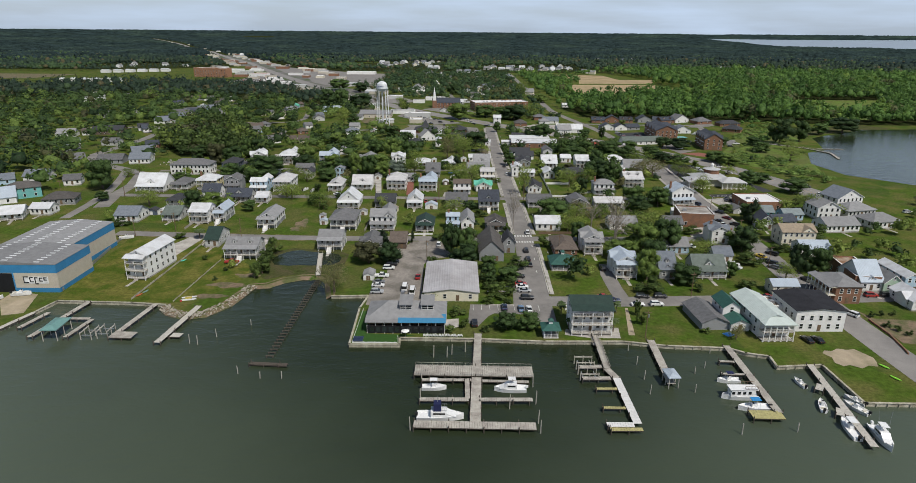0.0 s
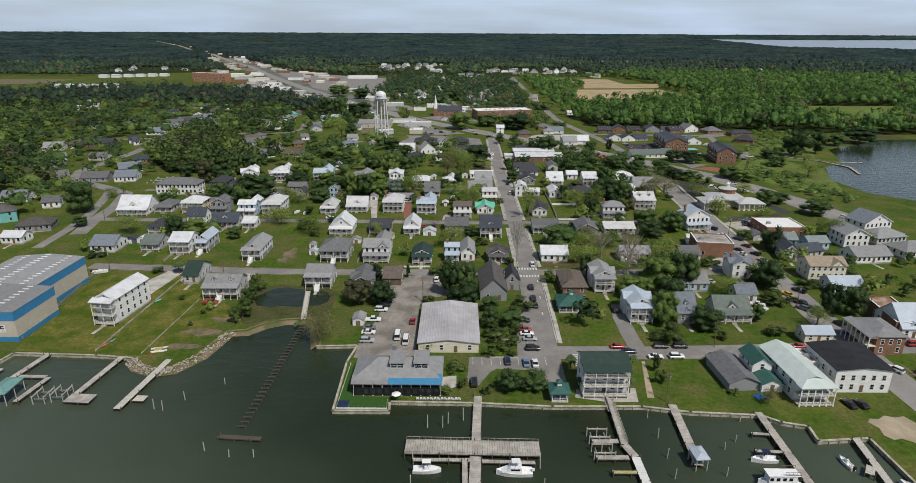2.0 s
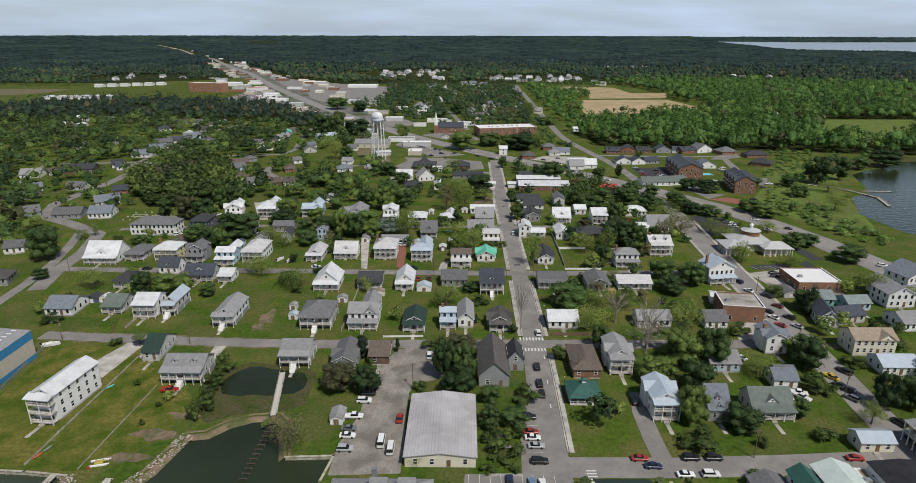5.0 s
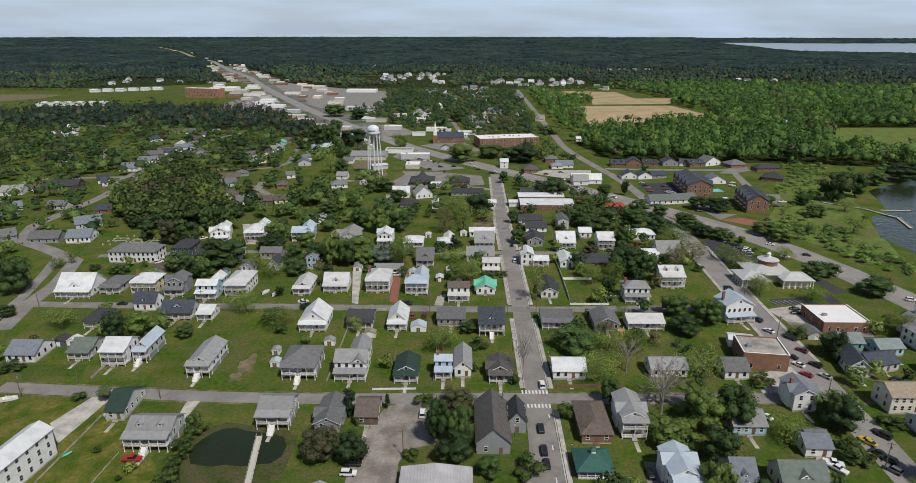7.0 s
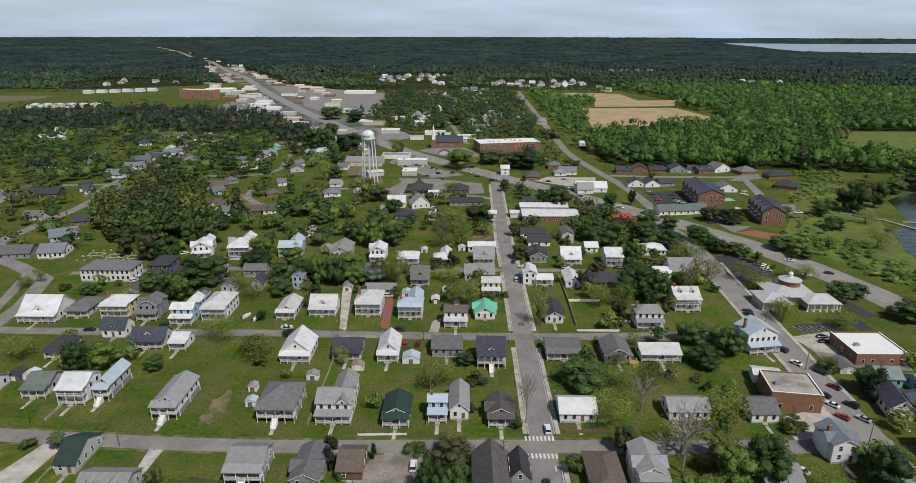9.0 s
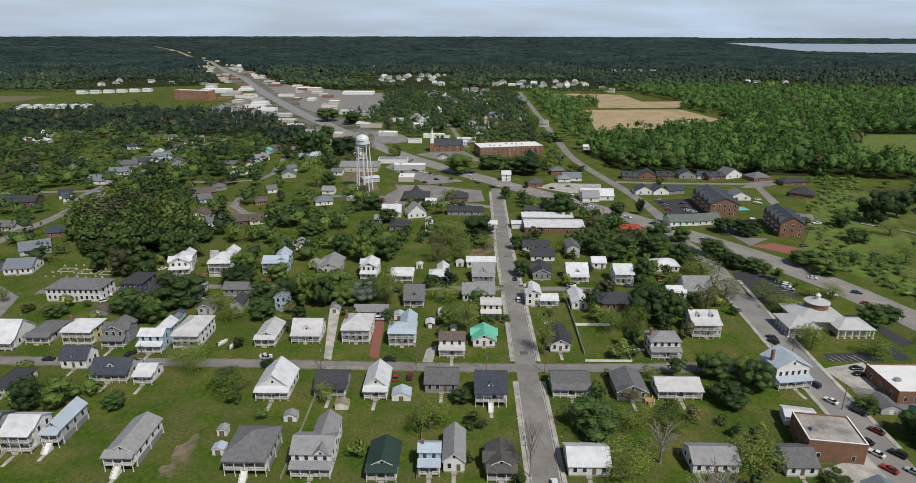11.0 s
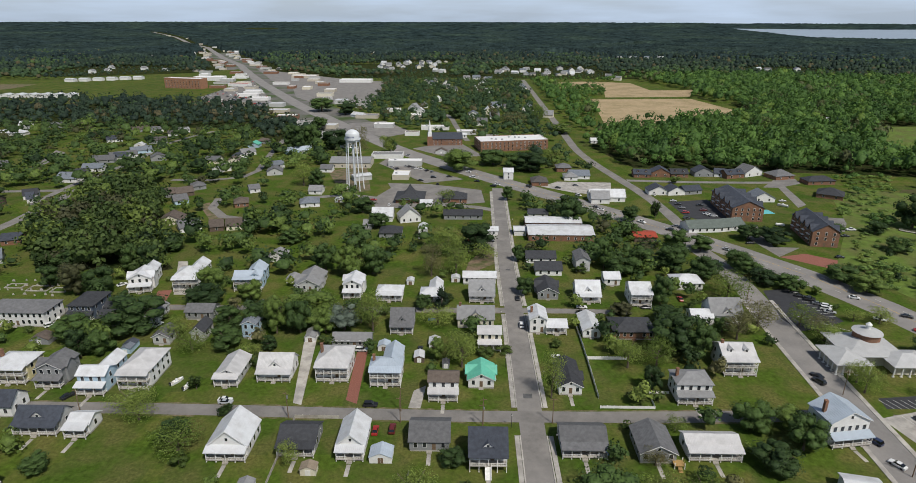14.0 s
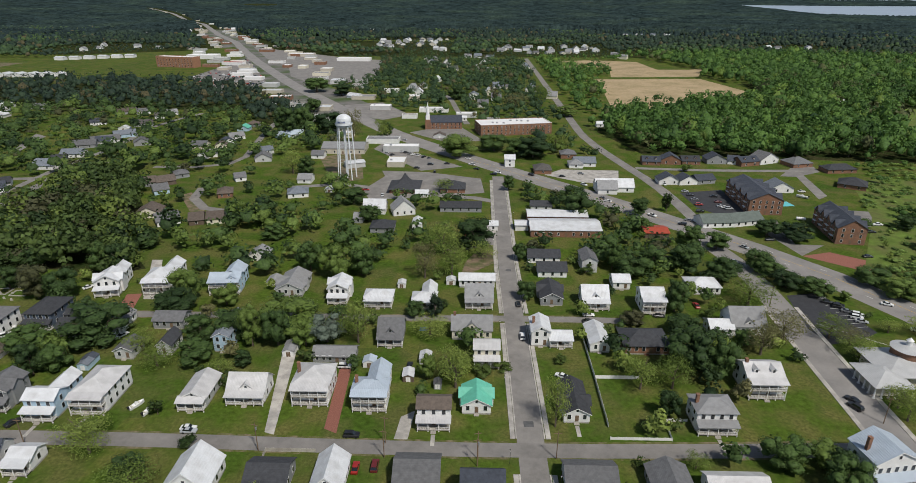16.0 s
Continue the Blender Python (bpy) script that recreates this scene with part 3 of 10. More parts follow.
road("third_lane", [(-198, 398), (-171, 402), (-121, 407), (-30, 406), (28, 407), (62, 407), (80, 406)], 4.5)
road("front_street", [(31, 194), (65, 194), (92, 194.5), (128, 200), (140, 197), (167, 201)], 8.2)
road("church_street", [(134, 496), (142, 466), (141, 440), (140.5, 420), (139, 402), (137.5, 375), (136, 345), (134.4, 312), (133.5, 288), (132.8, 262), (131.8, 240), (130.5, 221), (129, 200), (130, 176), (129.6, 157), (130.5, 140)], 11)
road("highway", [(219, 315), (212.5, 350), (205, 378), (194, 413), (178, 449), (156, 481), (131, 513), (102, 551), (60, 599), (10, 658), (-49, 732), (-122, 853), (-239, 1061), (-390, 1365), (-480, 1560), (-606, 1845), (-755, 2119), far(-1092, 2820), far(-1352, 3240), far(-1640, 3800), far(-1918, 4335), far(-2340, 5060), far(-2770, 5780)], 19)
strip("roadside_lots", [(-95, 806), (-122, 853), (-239, 1061), (-390, 1365), (-480, 1560), (-606, 1845), (-755, 2119), (-900, 2400)], 40, 0.02, FORECOURT, "paved forecourts and grass strips along the highway", "car park")
road("school_road", [(141, 519), (139, 580), (121, 679), (113, 739), (117, 1168), (119, 1449)], 8)
road("west_road", [(-188, 309), (-196, 336), (-196, 352), (-198, 400), (-267, 416), (-276, 457), (-269, 482), (-268, 525), (-277, 593), (-266, 615), (-256, 642)], 8)
road("west_lane", [(-333, 506), (-369, 584), (-349, 586), (-277, 593)], 6)
road("cross_lane", [(-220, 625), (-190, 622), (-159, 631), (-175, 735), (-181, 797)], 5.5)
road("loop_lane", [(-163, 575), (-164, 554), (-146, 528), (-125, 528)], 6)
road("back_lane", [(-284, 555), (-286, 584), (-288, 634), (-279, 679), (-294, 773), (-273, 838)], 5.5)
road("creek_lane", [(59, 197), (59, 202), (58, 221), (61, 230)], 5.5)
road("tower_lane", [(-105, 578), (-72, 599), (-43, 568), (22, 560), (27, 553)], 6)
road("church_lane", [(9, 791), (-3, 866), (-14, 961), (-28, 993)], 6)
road("townhouse_lane", [(134, 633), (178, 627), (226, 629), (259, 630)], 6)
road("yard_lane", [(-195, 289), (-200, 342), (-222, 402)], 5)
area("parking", "gravel", [(-20, 257), (-12, 258), (-10, 236), (-13, 229), (-12, 191), (-31, 190), (-31, 202), (-27, 217), (-27, 236)])
area("parking", "asphalt", [(5, 191), (20, 191), (22, 222), (28, 223), (28, 183), (13, 184), (11, 182), (7, 174), (4, 177)])
area("parking", "gravel", [(-17, 259), (-4, 258), (-2, 238), (-12, 234)])
area("parking", "asphalt", [(23, 190), (28.5, 190), (28, 262), (26.5, 262), (25.5, 236)])
area("driveway", "concrete", [(-126, 246), (-121, 261), (-114, 261), (-117, 236)])
area("driveway", "concrete", [(-112, 251), (-114, 261), (-109, 261), (-108, 247)])
area("driveway", "concrete", [(-87, 250), (-88, 263), (-83, 262), (-84, 246)])
area("driveway", "brick", [(-29, 340), (-25, 338), (-27, 377), (-31, 377)])
area("patio", "brick", [(-129, 410), (-123, 411), (-126, 424), (-132, 423)])
area("driveway", "concrete", [(-8, 336), (-4, 336), (-3, 349), (-7, 346)])
area("driveway", "concrete", [(-123, 419), (-117, 419), (-134, 459), (-139, 459)])
area("driveway", "concrete", [(-46, 338), (-43, 337), (-48, 379), (-53, 380)])
area("parking", "asphalt", [(180, 488), (194, 487), (176, 473), (171, 505), (187, 525)])
area("court", "brick", [(176, 473), (192, 478), (211, 463), (197, 455)])
area("parking", "asphalt", [(-57, 574), (-47, 606), (-51, 620), (-17, 617), (20, 602), (22, 570), (-13, 559), (-50, 554)])
area("parking", "asphalt", [(-63, 706), (7, 633), (-23, 621), (-67, 686)])
area("parking", "asphalt", [(-44, 751), (-2, 791), (24, 719), (-9, 713)])
area("parking", "concrete", [(65, 613), (79, 628), (120, 626), (112, 588), (86, 597)])
area("parking", "asphalt", [(-133, 896), (-92, 916), (-52, 839), (-77, 809), (-114, 844)])
area("parking", "blacktop", [(148, 574), (177, 581), (179, 539), (162, 524), (149, 545)])
area("drive", "asphalt", [(235, 543), (251, 540), (252, 526), (238, 513), (225, 517)])
area("circle", "asphalt", [(231, 615), (252, 641), (268, 642), (265, 627), (242, 614)])
area("drive", "asphalt", [(242, 614), (249, 619), (240, 570), (231, 563)])
area("field", "ploughed", [(194, 1136), (283, 1144), (358, 1148), (378, 1010), (345, 940), (298, 910), (258, 898), (222, 850), (165, 845), (190, 1048)])
area("field", "ploughed", [(171, 1394), (229, 1419), (279, 1411), (323, 1392), (327, 1268), (382, 1271), (413, 1290), (365, 1176), (227, 1162), (252, 1300), (168, 1295)])
area("lawn", "meadow", [(481, 895), (623, 897), (461, 678), (390, 726)])
area("creek_meadow", "meadow", [(200, 462), (222, 392), (246, 396), (262, 440), (290, 515), (318, 560), (330, 600), (300, 615), (268, 590), (244, 530)])
AREAS.pop()
area("lot", "dirt", [(9, 444), (11, 461), (30, 506), (26, 461)])
area("parking", "asphalt", [(10, 516), (28, 517), (28, 483), (11, 476)])
area("yard", "dirt", [(-105, 657), (-76, 676), (-61, 599), (-79, 585)])
area("parking", "asphalt", [(147, 336), (181, 337), (174, 308), (143, 308)])
area("parking", "concrete", [(111, 278), (129, 285), (130, 269), (109, 266)])
area("lot", "sand", [(108.5, 158.6), (110, 160.2), (112, 159.8), (114.5, 161.4), (117, 160.6), (119.5, 161.2), (120.8, 158.4), (122, 156), (121.2, 153.2), (120, 151), (117.8, 151.6), (115, 150.0), (112.6, 151.8), (110.4, 151.2), (109, 153), (109.8, 156)])
area("plaza", "sand", [(-149, 180), (-143, 182), (-148, 197), (-158, 200), (-158, 192)])
area("terrace", "concrete", [(-4, 179), (1, 180), (1, 174), (-3, 172)])
area("path", "sand", [(58, 189), (59, 189), (56, 169), (54, 169)])
area("lot", "concrete", [(42, 167), (34, 169), (35, 173), (52, 174), (51, 167)])
area("strip", "asphalt", [(-356, 662), (-349, 662), (-365, 722), (-381, 733)])
area("lot", "dirt", [(-170, 558), (-166, 565), (-142, 528), (-151, 528)])
area("parking", "blacktop", [(148, 430), (163, 433), (168, 400), (159, 395), (146, 391), (143, 402)])
area("parking", "blacktop", [(148, 345), (166, 347), (169, 340), (147, 339)])
area("parking", "concrete", [(142, 334), (160, 339), (159, 326), (153, 320), (145, 322)])
area("drive", "blacktop", [(181, 378), (185, 378), (190, 354), (183, 351)])
area("drive", "blacktop", [(174, 350), (180, 351), (180, 341), (174, 340)])
area("bed", "dirt", [(137, 189), (139, 182), (156, 180), (144, 164), (137, 165)])
area("airstrip", "grass", [(-1400, 1100), (-750, 1165), (-663, 1195), (-574, 1199), (-467, 1077), (-422, 1079), (-443, 1453), (-552, 1692), (-629, 1576), (-769, 1500), (-800, 1400), (-1400, 1330)])
area("airstrip", "dirt", [(-1400, 1330), (-1400, 1180), (-827, 1196), (-798, 1242), (-799, 1321)])
area("lot", "asphalt", [(-510, 1699), (-174, 1384), (-157, 1251), (-241, 1166), (-385, 1412)])
area("lot", "asphalt", [(-364, 1463), (-158, 1405), (-132, 1121), (-198, 1049), (-265, 1148)])
area("field", "dry", [(410, 2016), (427, 2118), (727, 2113), (690, 2012)])
area("lot", "asphalt", [(-430, 1430), (-369, 1287), (-268, 1048), (-329, 1021), (-415, 1125)])

# ---- houses ----
HOUSES = []

def window_mesh(w, h):
    bm = bmesh.new()
    for x0, z0, x1, z1 in ((-w / 2, 0, -w / 2 + 0.1, h), (w / 2 - 0.1, 0, w / 2, h), (-w / 2 + 0.1, 0, w / 2 - 0.1, 0.1), (-w / 2 + 0.1, h - 0.1, w / 2 - 0.1, h), (-w / 2 + 0.1, h / 2 - 0.04, w / 2 - 0.1, h / 2 + 0.04)):
        box(bm, x0, -0.07, z0, x1, 0.04, z1)
    return mesh_of("window", bm, TRIM)


def pane_mesh(w, h):
    bm = bmesh.new()
    box(bm, -w / 2 + 0.08, -0.03, 0.08, w / 2 - 0.08, 0.03, h - 0.08)
    return mesh_of("pane", bm, PANE)


WIN = {k: (window_mesh(k[0] * 1.15, k[1] * 1.12), pane_mesh(k[0] * 1.15, k[1] * 1.12)) for k in ((1.05, 1.6), (1.7, 1.3), (0.8, 1.0))}

def whole_mesh(w, h):
    """Frame and pane in one, for windows far off."""
    bm = bmesh.new()
    box(bm, -w / 2, -0.06, 0, w / 2, 0.03, h, 0)
    box(bm, -w / 2 + 0.09, -0.09, 0.09, w / 2 - 0.09, -0.061, h - 0.09, 1)
    return mesh_of("window", bm, [TRIM, PANE])


FARWIN = {k: whole_mesh(k[0] * 1.15, k[1] * 1.12) for k in WIN}

def window(parent, m, size=(1.05, 1.6)):
    top = parent if parent.parent is None else parent.parent
    if top.matrix_basis.translation.y > 258:
        return part("window", FARWIN[size], None, parent, at=m)
    w = part("window", WIN[size][0], None, parent, at=m)
    part("pane", WIN[size][1], None, w)
    return w


def door_mesh():
    bm = bmesh.new()
    box(bm, -0.55, -0.06, 0, 0.55, 0.04, 2.15)
    for x0, x1 in ((-0.32, -0.05), (0.05, 0.32)):
        box(bm, x0, -0.09, 0.3, x1, -0.05, 1.0)
        box(bm, x0, -0.09, 1.15, x1, -0.05, 1.9)
    return mesh_of("door", bm, WOOD)


DOOR = door_mesh()


def post_mesh():
    bm = bmesh.new()
    box(bm, -0.09, -0.09, 0, 0.09, 0.09, 1)
    box(bm, -0.14, -0.14, 0, 0.14, 0.14, 0.05)
    box(bm, -0.14, -0.14, 0.94, 0.14, 0.14, 1)
    return mesh_of("post", bm, TRIM)


POST = post_mesh()


def rail(bm, x0, y0, x1, y1, z, gap=0.45):
    n = max(1, int(math.hypot(x1 - x0, y1 - y0) / gap))
    ux, uy = (1, 0) if abs(x1 - x0) > abs(y1 - y0) else (0, 1)
    for zz, t in ((0.9, 0.06), (0.15, 0.05)):
        box(bm, min(x0, x1) - 0.04 * uy, min(y0, y1) - 0.04 * ux, z + zz, max(x0, x1) + 0.04 * uy, max(y0, y1) + 0.04 * ux, z + zz + t)
    for i in range(n + 1):
        x, y = x0 + (x1 - x0) * i / n, y0 + (y1 - y0) * i / n
        box(bm, x - 0.025, y - 0.025, z + 0.2, x + 0.025, y + 0.025, z + 0.9)


def gable_roof(bm, w0, w1, y0, y1, eave, rise, axis, over=0.45, thick=0.2):
    """A gable roof over the rectangle; axis is the ridge's direction."""
    a0, a1, b0, b1 = (w0, w1, y0, y1) if axis == "y" else (y0, y1, w0, w1)
    c, half = (a0 + a1) / 2, (a1 - a0) / 2
    k = rise / half
    lo = eave - over * k
    prism(bm, [(c - half - over, lo), (c, eave + rise), (c + half + over, lo), (c + half + over, lo + thick), (c, eave + rise + thick), (c - half - over, lo + thick)], b0 - over, b1 + over, axis)


def hip_roof(bm, x0, x1, y0, y1, eave, rise, over=0.5, top=None):
    x0, x1, y0, y1 = x0 - over, x1 + over, y0 - over, y1 + over
    w, d = x1 - x0, y1 - y0
    cut = min(w, d) / 2 if top is None else min(w, d) / 2 * top
    if w >= d:
        r = [(x0 + cut, (y0 + y1) / 2), (x1 - cut, (y0 + y1) / 2)] if top is None else None
    else:
        r = [((x0 + x1) / 2, y0 + cut), ((x0 + x1) / 2, y1 - cut)] if top is None else None
    b = [bm.verts.new((x, y, eave - 0.18)) for x, y in ((x0, y0), (x1, y0), (x1, y1), (x0, y1))]
    e = [bm.verts.new((x, y, eave + 0.04)) for x, y in ((x0, y0), (x1, y0), (x1, y1), (x0, y1))]
    fs = [bm.faces.new(b[::-1])] + [bm.faces.new([b[i], b[(i + 1) % 4], e[(i + 1) % 4], e[i]]) for i in range(4)]
    if top is not None:
        t = [bm.verts.new((x, y, eave + rise)) for x, y in ((x0 + cut, y0 + cut), (x1 - cut, y0 + cut), (x1 - cut, y1 - cut), (x0 + cut, y1 - cut))]
        fs += [bm.faces.new(t)] + [bm.faces.new([e[i], e[(i + 1) % 4], t[(i + 1) % 4], t[i]]) for i in range(4)]
    else:
        p, q = (bm.verts.new((*r[0], eave + rise)), bm.verts.new((*r[1], eave + rise)))
        if w >= d:
            fs += [bm.faces.new([e[0], e[1], q, p]), bm.faces.new([e[1], e[2], q]), bm.faces.new([e[2], e[3], p, q]), bm.faces.new([e[3], e[0], p])]
        else:
            fs += [bm.faces.new([e[0], e[1], p]), bm.faces.new([e[1], e[2], q, p]), bm.faces.new([e[2], e[3], q]), bm.faces.new([e[3], e[0], p, q])]
    bmesh.ops.recalc_face_normals(bm, faces=fs)


def facade(parent, x0, x1, y, floor, storeys, turn=0, door=True, every=2.4, size=(1.05, 1.6)):
    """Windows, and a door, along one wall; turn 0 faces the front, 90 the right side, -90 the left, 180 the back."""
    n = max(1, int((x1 - x0) / every))
    for s in range(max(1, int(storeys + 0.3))):
        for i in range(n):
            u = x0 + (x1 - x0) * (i + 0.5) / n
            z = floor + 2.9 * s
            m = {0: pose(u, y, 0), 90: pose(y, u, 0, 0, 0, 90), -90: pose(y, u, 0, 0, 0, -90), 180: pose(u, y, 0, 0, 0, 180)}[turn]
            if door and s == 0 and i == n // 2:
                part("door", DOOR, None, parent, at=m @ pose(0, 0, z))
            else:
                window(parent, m @ pose(0, 0, z + 0.75), size)


def steps(bm, x, y, top, width=1.6):
    """One solid flight of stairs."""
    n = max(2, int(top / 0.18))
    outline = [(y, 0.0), (y, top * n / (n + 1))]
    for i in range(n):
        outline += [(y - 0.28 * (i + 1), top * (n - i) / (n + 1)), (y - 0.28 * (i + 1), top * (n - i - 1) / (n + 1))]
    prism(bm, outline[:-1] + [(y - 0.28 * n, 0.0)], x - width / 2, x + width / 2, "x")


def house(x, y, w, d, yaw, storeys, ridge, roofing, walling, extra):
    """One dwelling. Its front is a line w long through (x, y); it goes back d metres."""
    yaw = max(-35, min(35, yaw))
    w, near = max(w, 4.5), y < 440 and abs(x) < 235
    HOUSES.append((x, y, w, d))
    m = pose(x, y, 0, 0, 0, yaw)
    kind = {1: "one-storey", 2: "two-storey"}.get(round(storeys), "low")
    h = thing("house", m, "%s %s house with %s%s" % (WALLNAME[walling], kind, ROOFNAME[roofing], " and porch" if "p" in extra else ""), "house", "houses of the town")
    floor = 2.2 if "r" in extra else 0.75 if near and storeys >= 1 else 0.1
    eave = floor + (2.9 * storeys if storeys != 1.5 else 3.5)
    x0, x1 = -w / 2, w / 2
    pd = 2.4 if "p" in extra else 0.0
    y0, y1 = pd, d
    span = (w if ridge == "y" else y1 - y0)
    rise = span / 2 * {1.5: 0.85}.get(storeys, 0.52)
    bm = bmesh.new()
    if ridge == "y":
        prism(bm, [(x0, floor - 0.15), (x1, floor - 0.15), (x1, eave), ((x0 + x1) / 2, eave + rise), (x0, eave)], y0, y1, "y")
    elif ridge == "x":
        prism(bm, [(y0, floor - 0.15), (y1, floor - 0.15), (y1, eave), ((y0 + y1) / 2, eave + rise), (y0, eave)], x0, x1, "x")
    else:
        box(bm, x0, y0, floor - 0.15, x1, y1, eave)
    part("wall", bm, WALLS[walling], h)
    if near:
        bm = bmesh.new()
        box(bm, x0 + 0.12, y0 + 0.12, -0.1, x1 - 0.12, y1 - 0.12, floor - 0.15)
        part("foundation", bm, CONCRETE if "r" not in extra else WALLS["GY"], h)
        if "r" in extra:   # a house on tall piers
            for i in range(5):
                for v in (y0 + 0.06, (y0 + y1) / 2, y1 - 0.06):
                    for k in ((-1, 1) if v > y0 + 1 else (0,)):
                        u = x0 + 0.1 + (w - 0.2) * i / 4 if k == 0 else k * (w / 2 - 0.06)
                        if k == 0 or i == 0:
                            part("pier", POST, None, h, at=pose(u, v if k == 0 else v, 0) @ Matrix.Diagonal((1.2, 1.2, floor - 0.16, 1)))
    bm = bmesh.new()
    if ridge == "h":
        hip_roof(bm, x0, x1, y0, y1, eave, min(w, y1 - y0) * 0.27)
    elif ridge == "P":
        hip_roof(bm, x0, x1, y0, y1, eave, 2.6, 1.2, 0.72)
        c = (y0 + y1) / 2
        hip_roof(bm, -4.4, 4.4, c - 4.4, c + 4.4, eave + 1.9, 2.6, 0.2, 0.55)
        hip_roof(bm, -2.2, 2.2, c - 2.2, c + 2.2, eave + 4.2, 4.4, 0.2)
    else:
        gable_roof(bm, x0, x1, y0, y1, eave, rise, ridge)
    part("roof", bm, ROOFS[roofing], h)
    # porch
    if pd:
        levels = [floor] + ([floor + 2.9 * k for k in range(1, int(storeys + 0.2))] if "pp" in extra else [])
        top = eave - 0.5 if "pp" in extra else floor + 2.65
        bm = bmesh.new()
        for z in levels:
            box(bm, x0, 0, z - 0.2, x1, pd - 0.01, z)
        part("porch_deck", bm, PLANK, h)
        bm = bmesh.new()
        prism(bm, [(-0.45, top - 0.1), (pd - 0.02, top + 0.75), (pd - 0.02, top + 0.93), (-0.45, top + 0.08)], x0 - 0.35, x1 + 0.35, "x")
        part("porch_roof", bm, ROOFS["PW" if "w" in extra else roofing], h)
        n = max(2, int(w / 2.6))
        for i in range(n + 1):
            part("post", POST, None, h, at=pose(x0 + 0.15 + (w - 0.3) * i / n, 0.15, 0) @ Matrix.Diagonal((1, 1, top - 0.02, 1)))
        if near:
            for z in levels:
                half = 0.9
                runs = [((x0 + 0.1, 0.12), (-half, 0.12)), ((half, 0.12), (x1 - 0.1, 0.12))] if z == floor else [((x0 + 0.1, 0.12), (x1 - 0.1, 0.12))]
                for a, b in runs + [((x0 + 0.1, 0.12), (x0 + 0.1, pd - 0.1)), ((x1 - 0.1, 0.12), (x1 - 0.1, pd - 0.1))]:
                    bm = bmesh.new()
                    rail(bm, *a, *b, z)
                    part("porch_rail", bm, TRIM, h)
    if near:
        bm = bmesh.new()
        steps(bm, 0, 0 if pd else y0, floor - 0.15)
        part("steps", bm, TRIM if floor > 1 else PLANK if walling != "BK" else BRICK, h)
        if floor > 1:
            for u in (-0.86, 0.86):
                bm = bmesh.new()
                prism(bm, [(-0.28 * int(floor / 0.18), 0.75), (0.0, floor + 0.75), (0.0, floor + 0.87), (-0.28 * int(floor / 0.18), 0.87)], u - 0.04, u + 0.04, "x")
                prism(bm, [(-0.28 * int(floor / 0.18), 0.1), (0.0, floor - 0.3), (0.0, floor - 0.02), (-0.28 * int(floor / 0.18), 0.38)], u - 0.05, u + 0.05, "x")
                part("stair_rail", bm, TRIM, h)
        if y < 345:
            bm = bmesh.new()
            box(bm, -0.6, -6.0, 0.0, 0.6, -1.2, 0.06)
            part("walkway", bm, CONCRETE, h)
    if y < 900:
        facade(h, x0 + 0.4, x1 - 0.4, y0, floor, storeys, 0, near, 2.3 if near else (4.0 if y < 560 else 6.0 if y < 900 else 9.0))
    if near:
        if x < 25:
            facade(h, y0 + 0.6, y1 - 0.6, x1, floor, storeys, 90, False, 3.2)
        if x > -12:
            facade(h, y0 + 0.6, y1 - 0.6, x0, floor, storeys, -90, False, 3.2)
        if ridge == "y":
            window(h, pose(0, y0, eave + rise * 0.25), (0.8, 1.0))
            bm = bmesh.new()
            for s in (-1, 1):
                prism(bm, [(s * (w / 2 + 0.45), eave - 0.45 * rise / (w / 2) + 0.02), (0, eave + rise + 0.02), (0, eave + rise - 0.22), (s * (w / 2 + 0.45), eave - 0.45 * rise / (w / 2) - 0.22)], y0 - 0.5, y0 - 0.452, "y")
            part("bargeboard", bm, TRIM, h)
        elif ridge == "x" and storeys == 1.5:
            gable = bmesh.new()
            c, g = (y0 + y1) / 2, w * 0.17
            prism(gable, [(-g, eave + 0.1), (g, eave + 0.1), (g, eave + 0.5), (0, eave + 0.5 + g * 0.9), (-g, eave + 0.5)], y0 + 0.5, c, "y")
            dm = part("dormer", gable, WALLS[walling], h)
            bm = bmesh.new()
            gable_roof(bm, -g, g, y0 + 0.5, c, eave + 0.5, g * 0.9, "y", 0.3, 0.14)
            part("dormer_roof", bm, ROOFS[roofing], dm)
            window(dm, pose(0, y0 + 0.5, eave + 0.35), (0.8, 1.0))
    if "e" in extra:   # a narrower wing at the back
        g, deep = w * 0.3, 8.0
        u = w * 0.16
        bm = bmesh.new()
        prism(bm, [(u - g, floor - 0.15), (u + g, floor - 0.15), (u + g, eave - 0.3), (u, eave - 0.3 + g * 0.75), (u - g, eave - 0.3)], y1 - 1.5, y1 + deep, "y")
        wing = part("rear_wing", bm, WALLS[walling], h)
        bm = bmesh.new()
        gable_roof(bm, u - g, u + g, (y0 + y1) / 2, y1 + deep, eave - 0.3, g * 0.75, "y", 0.35, 0.2)
        part("wing_roof", bm, ROOFS[roofing], wing)
        if x < 25:
            for v in (y1 + 2.2, y1 + 5.6):
                for k in range(max(1, int(storeys))):
                    window(wing, pose(u + g, v, floor + 0.75 + 2.9 * k, 0, 0, 90))
    # cross wings break up the longer roofs
    pick = int(x * 7 + y * 3) % 3
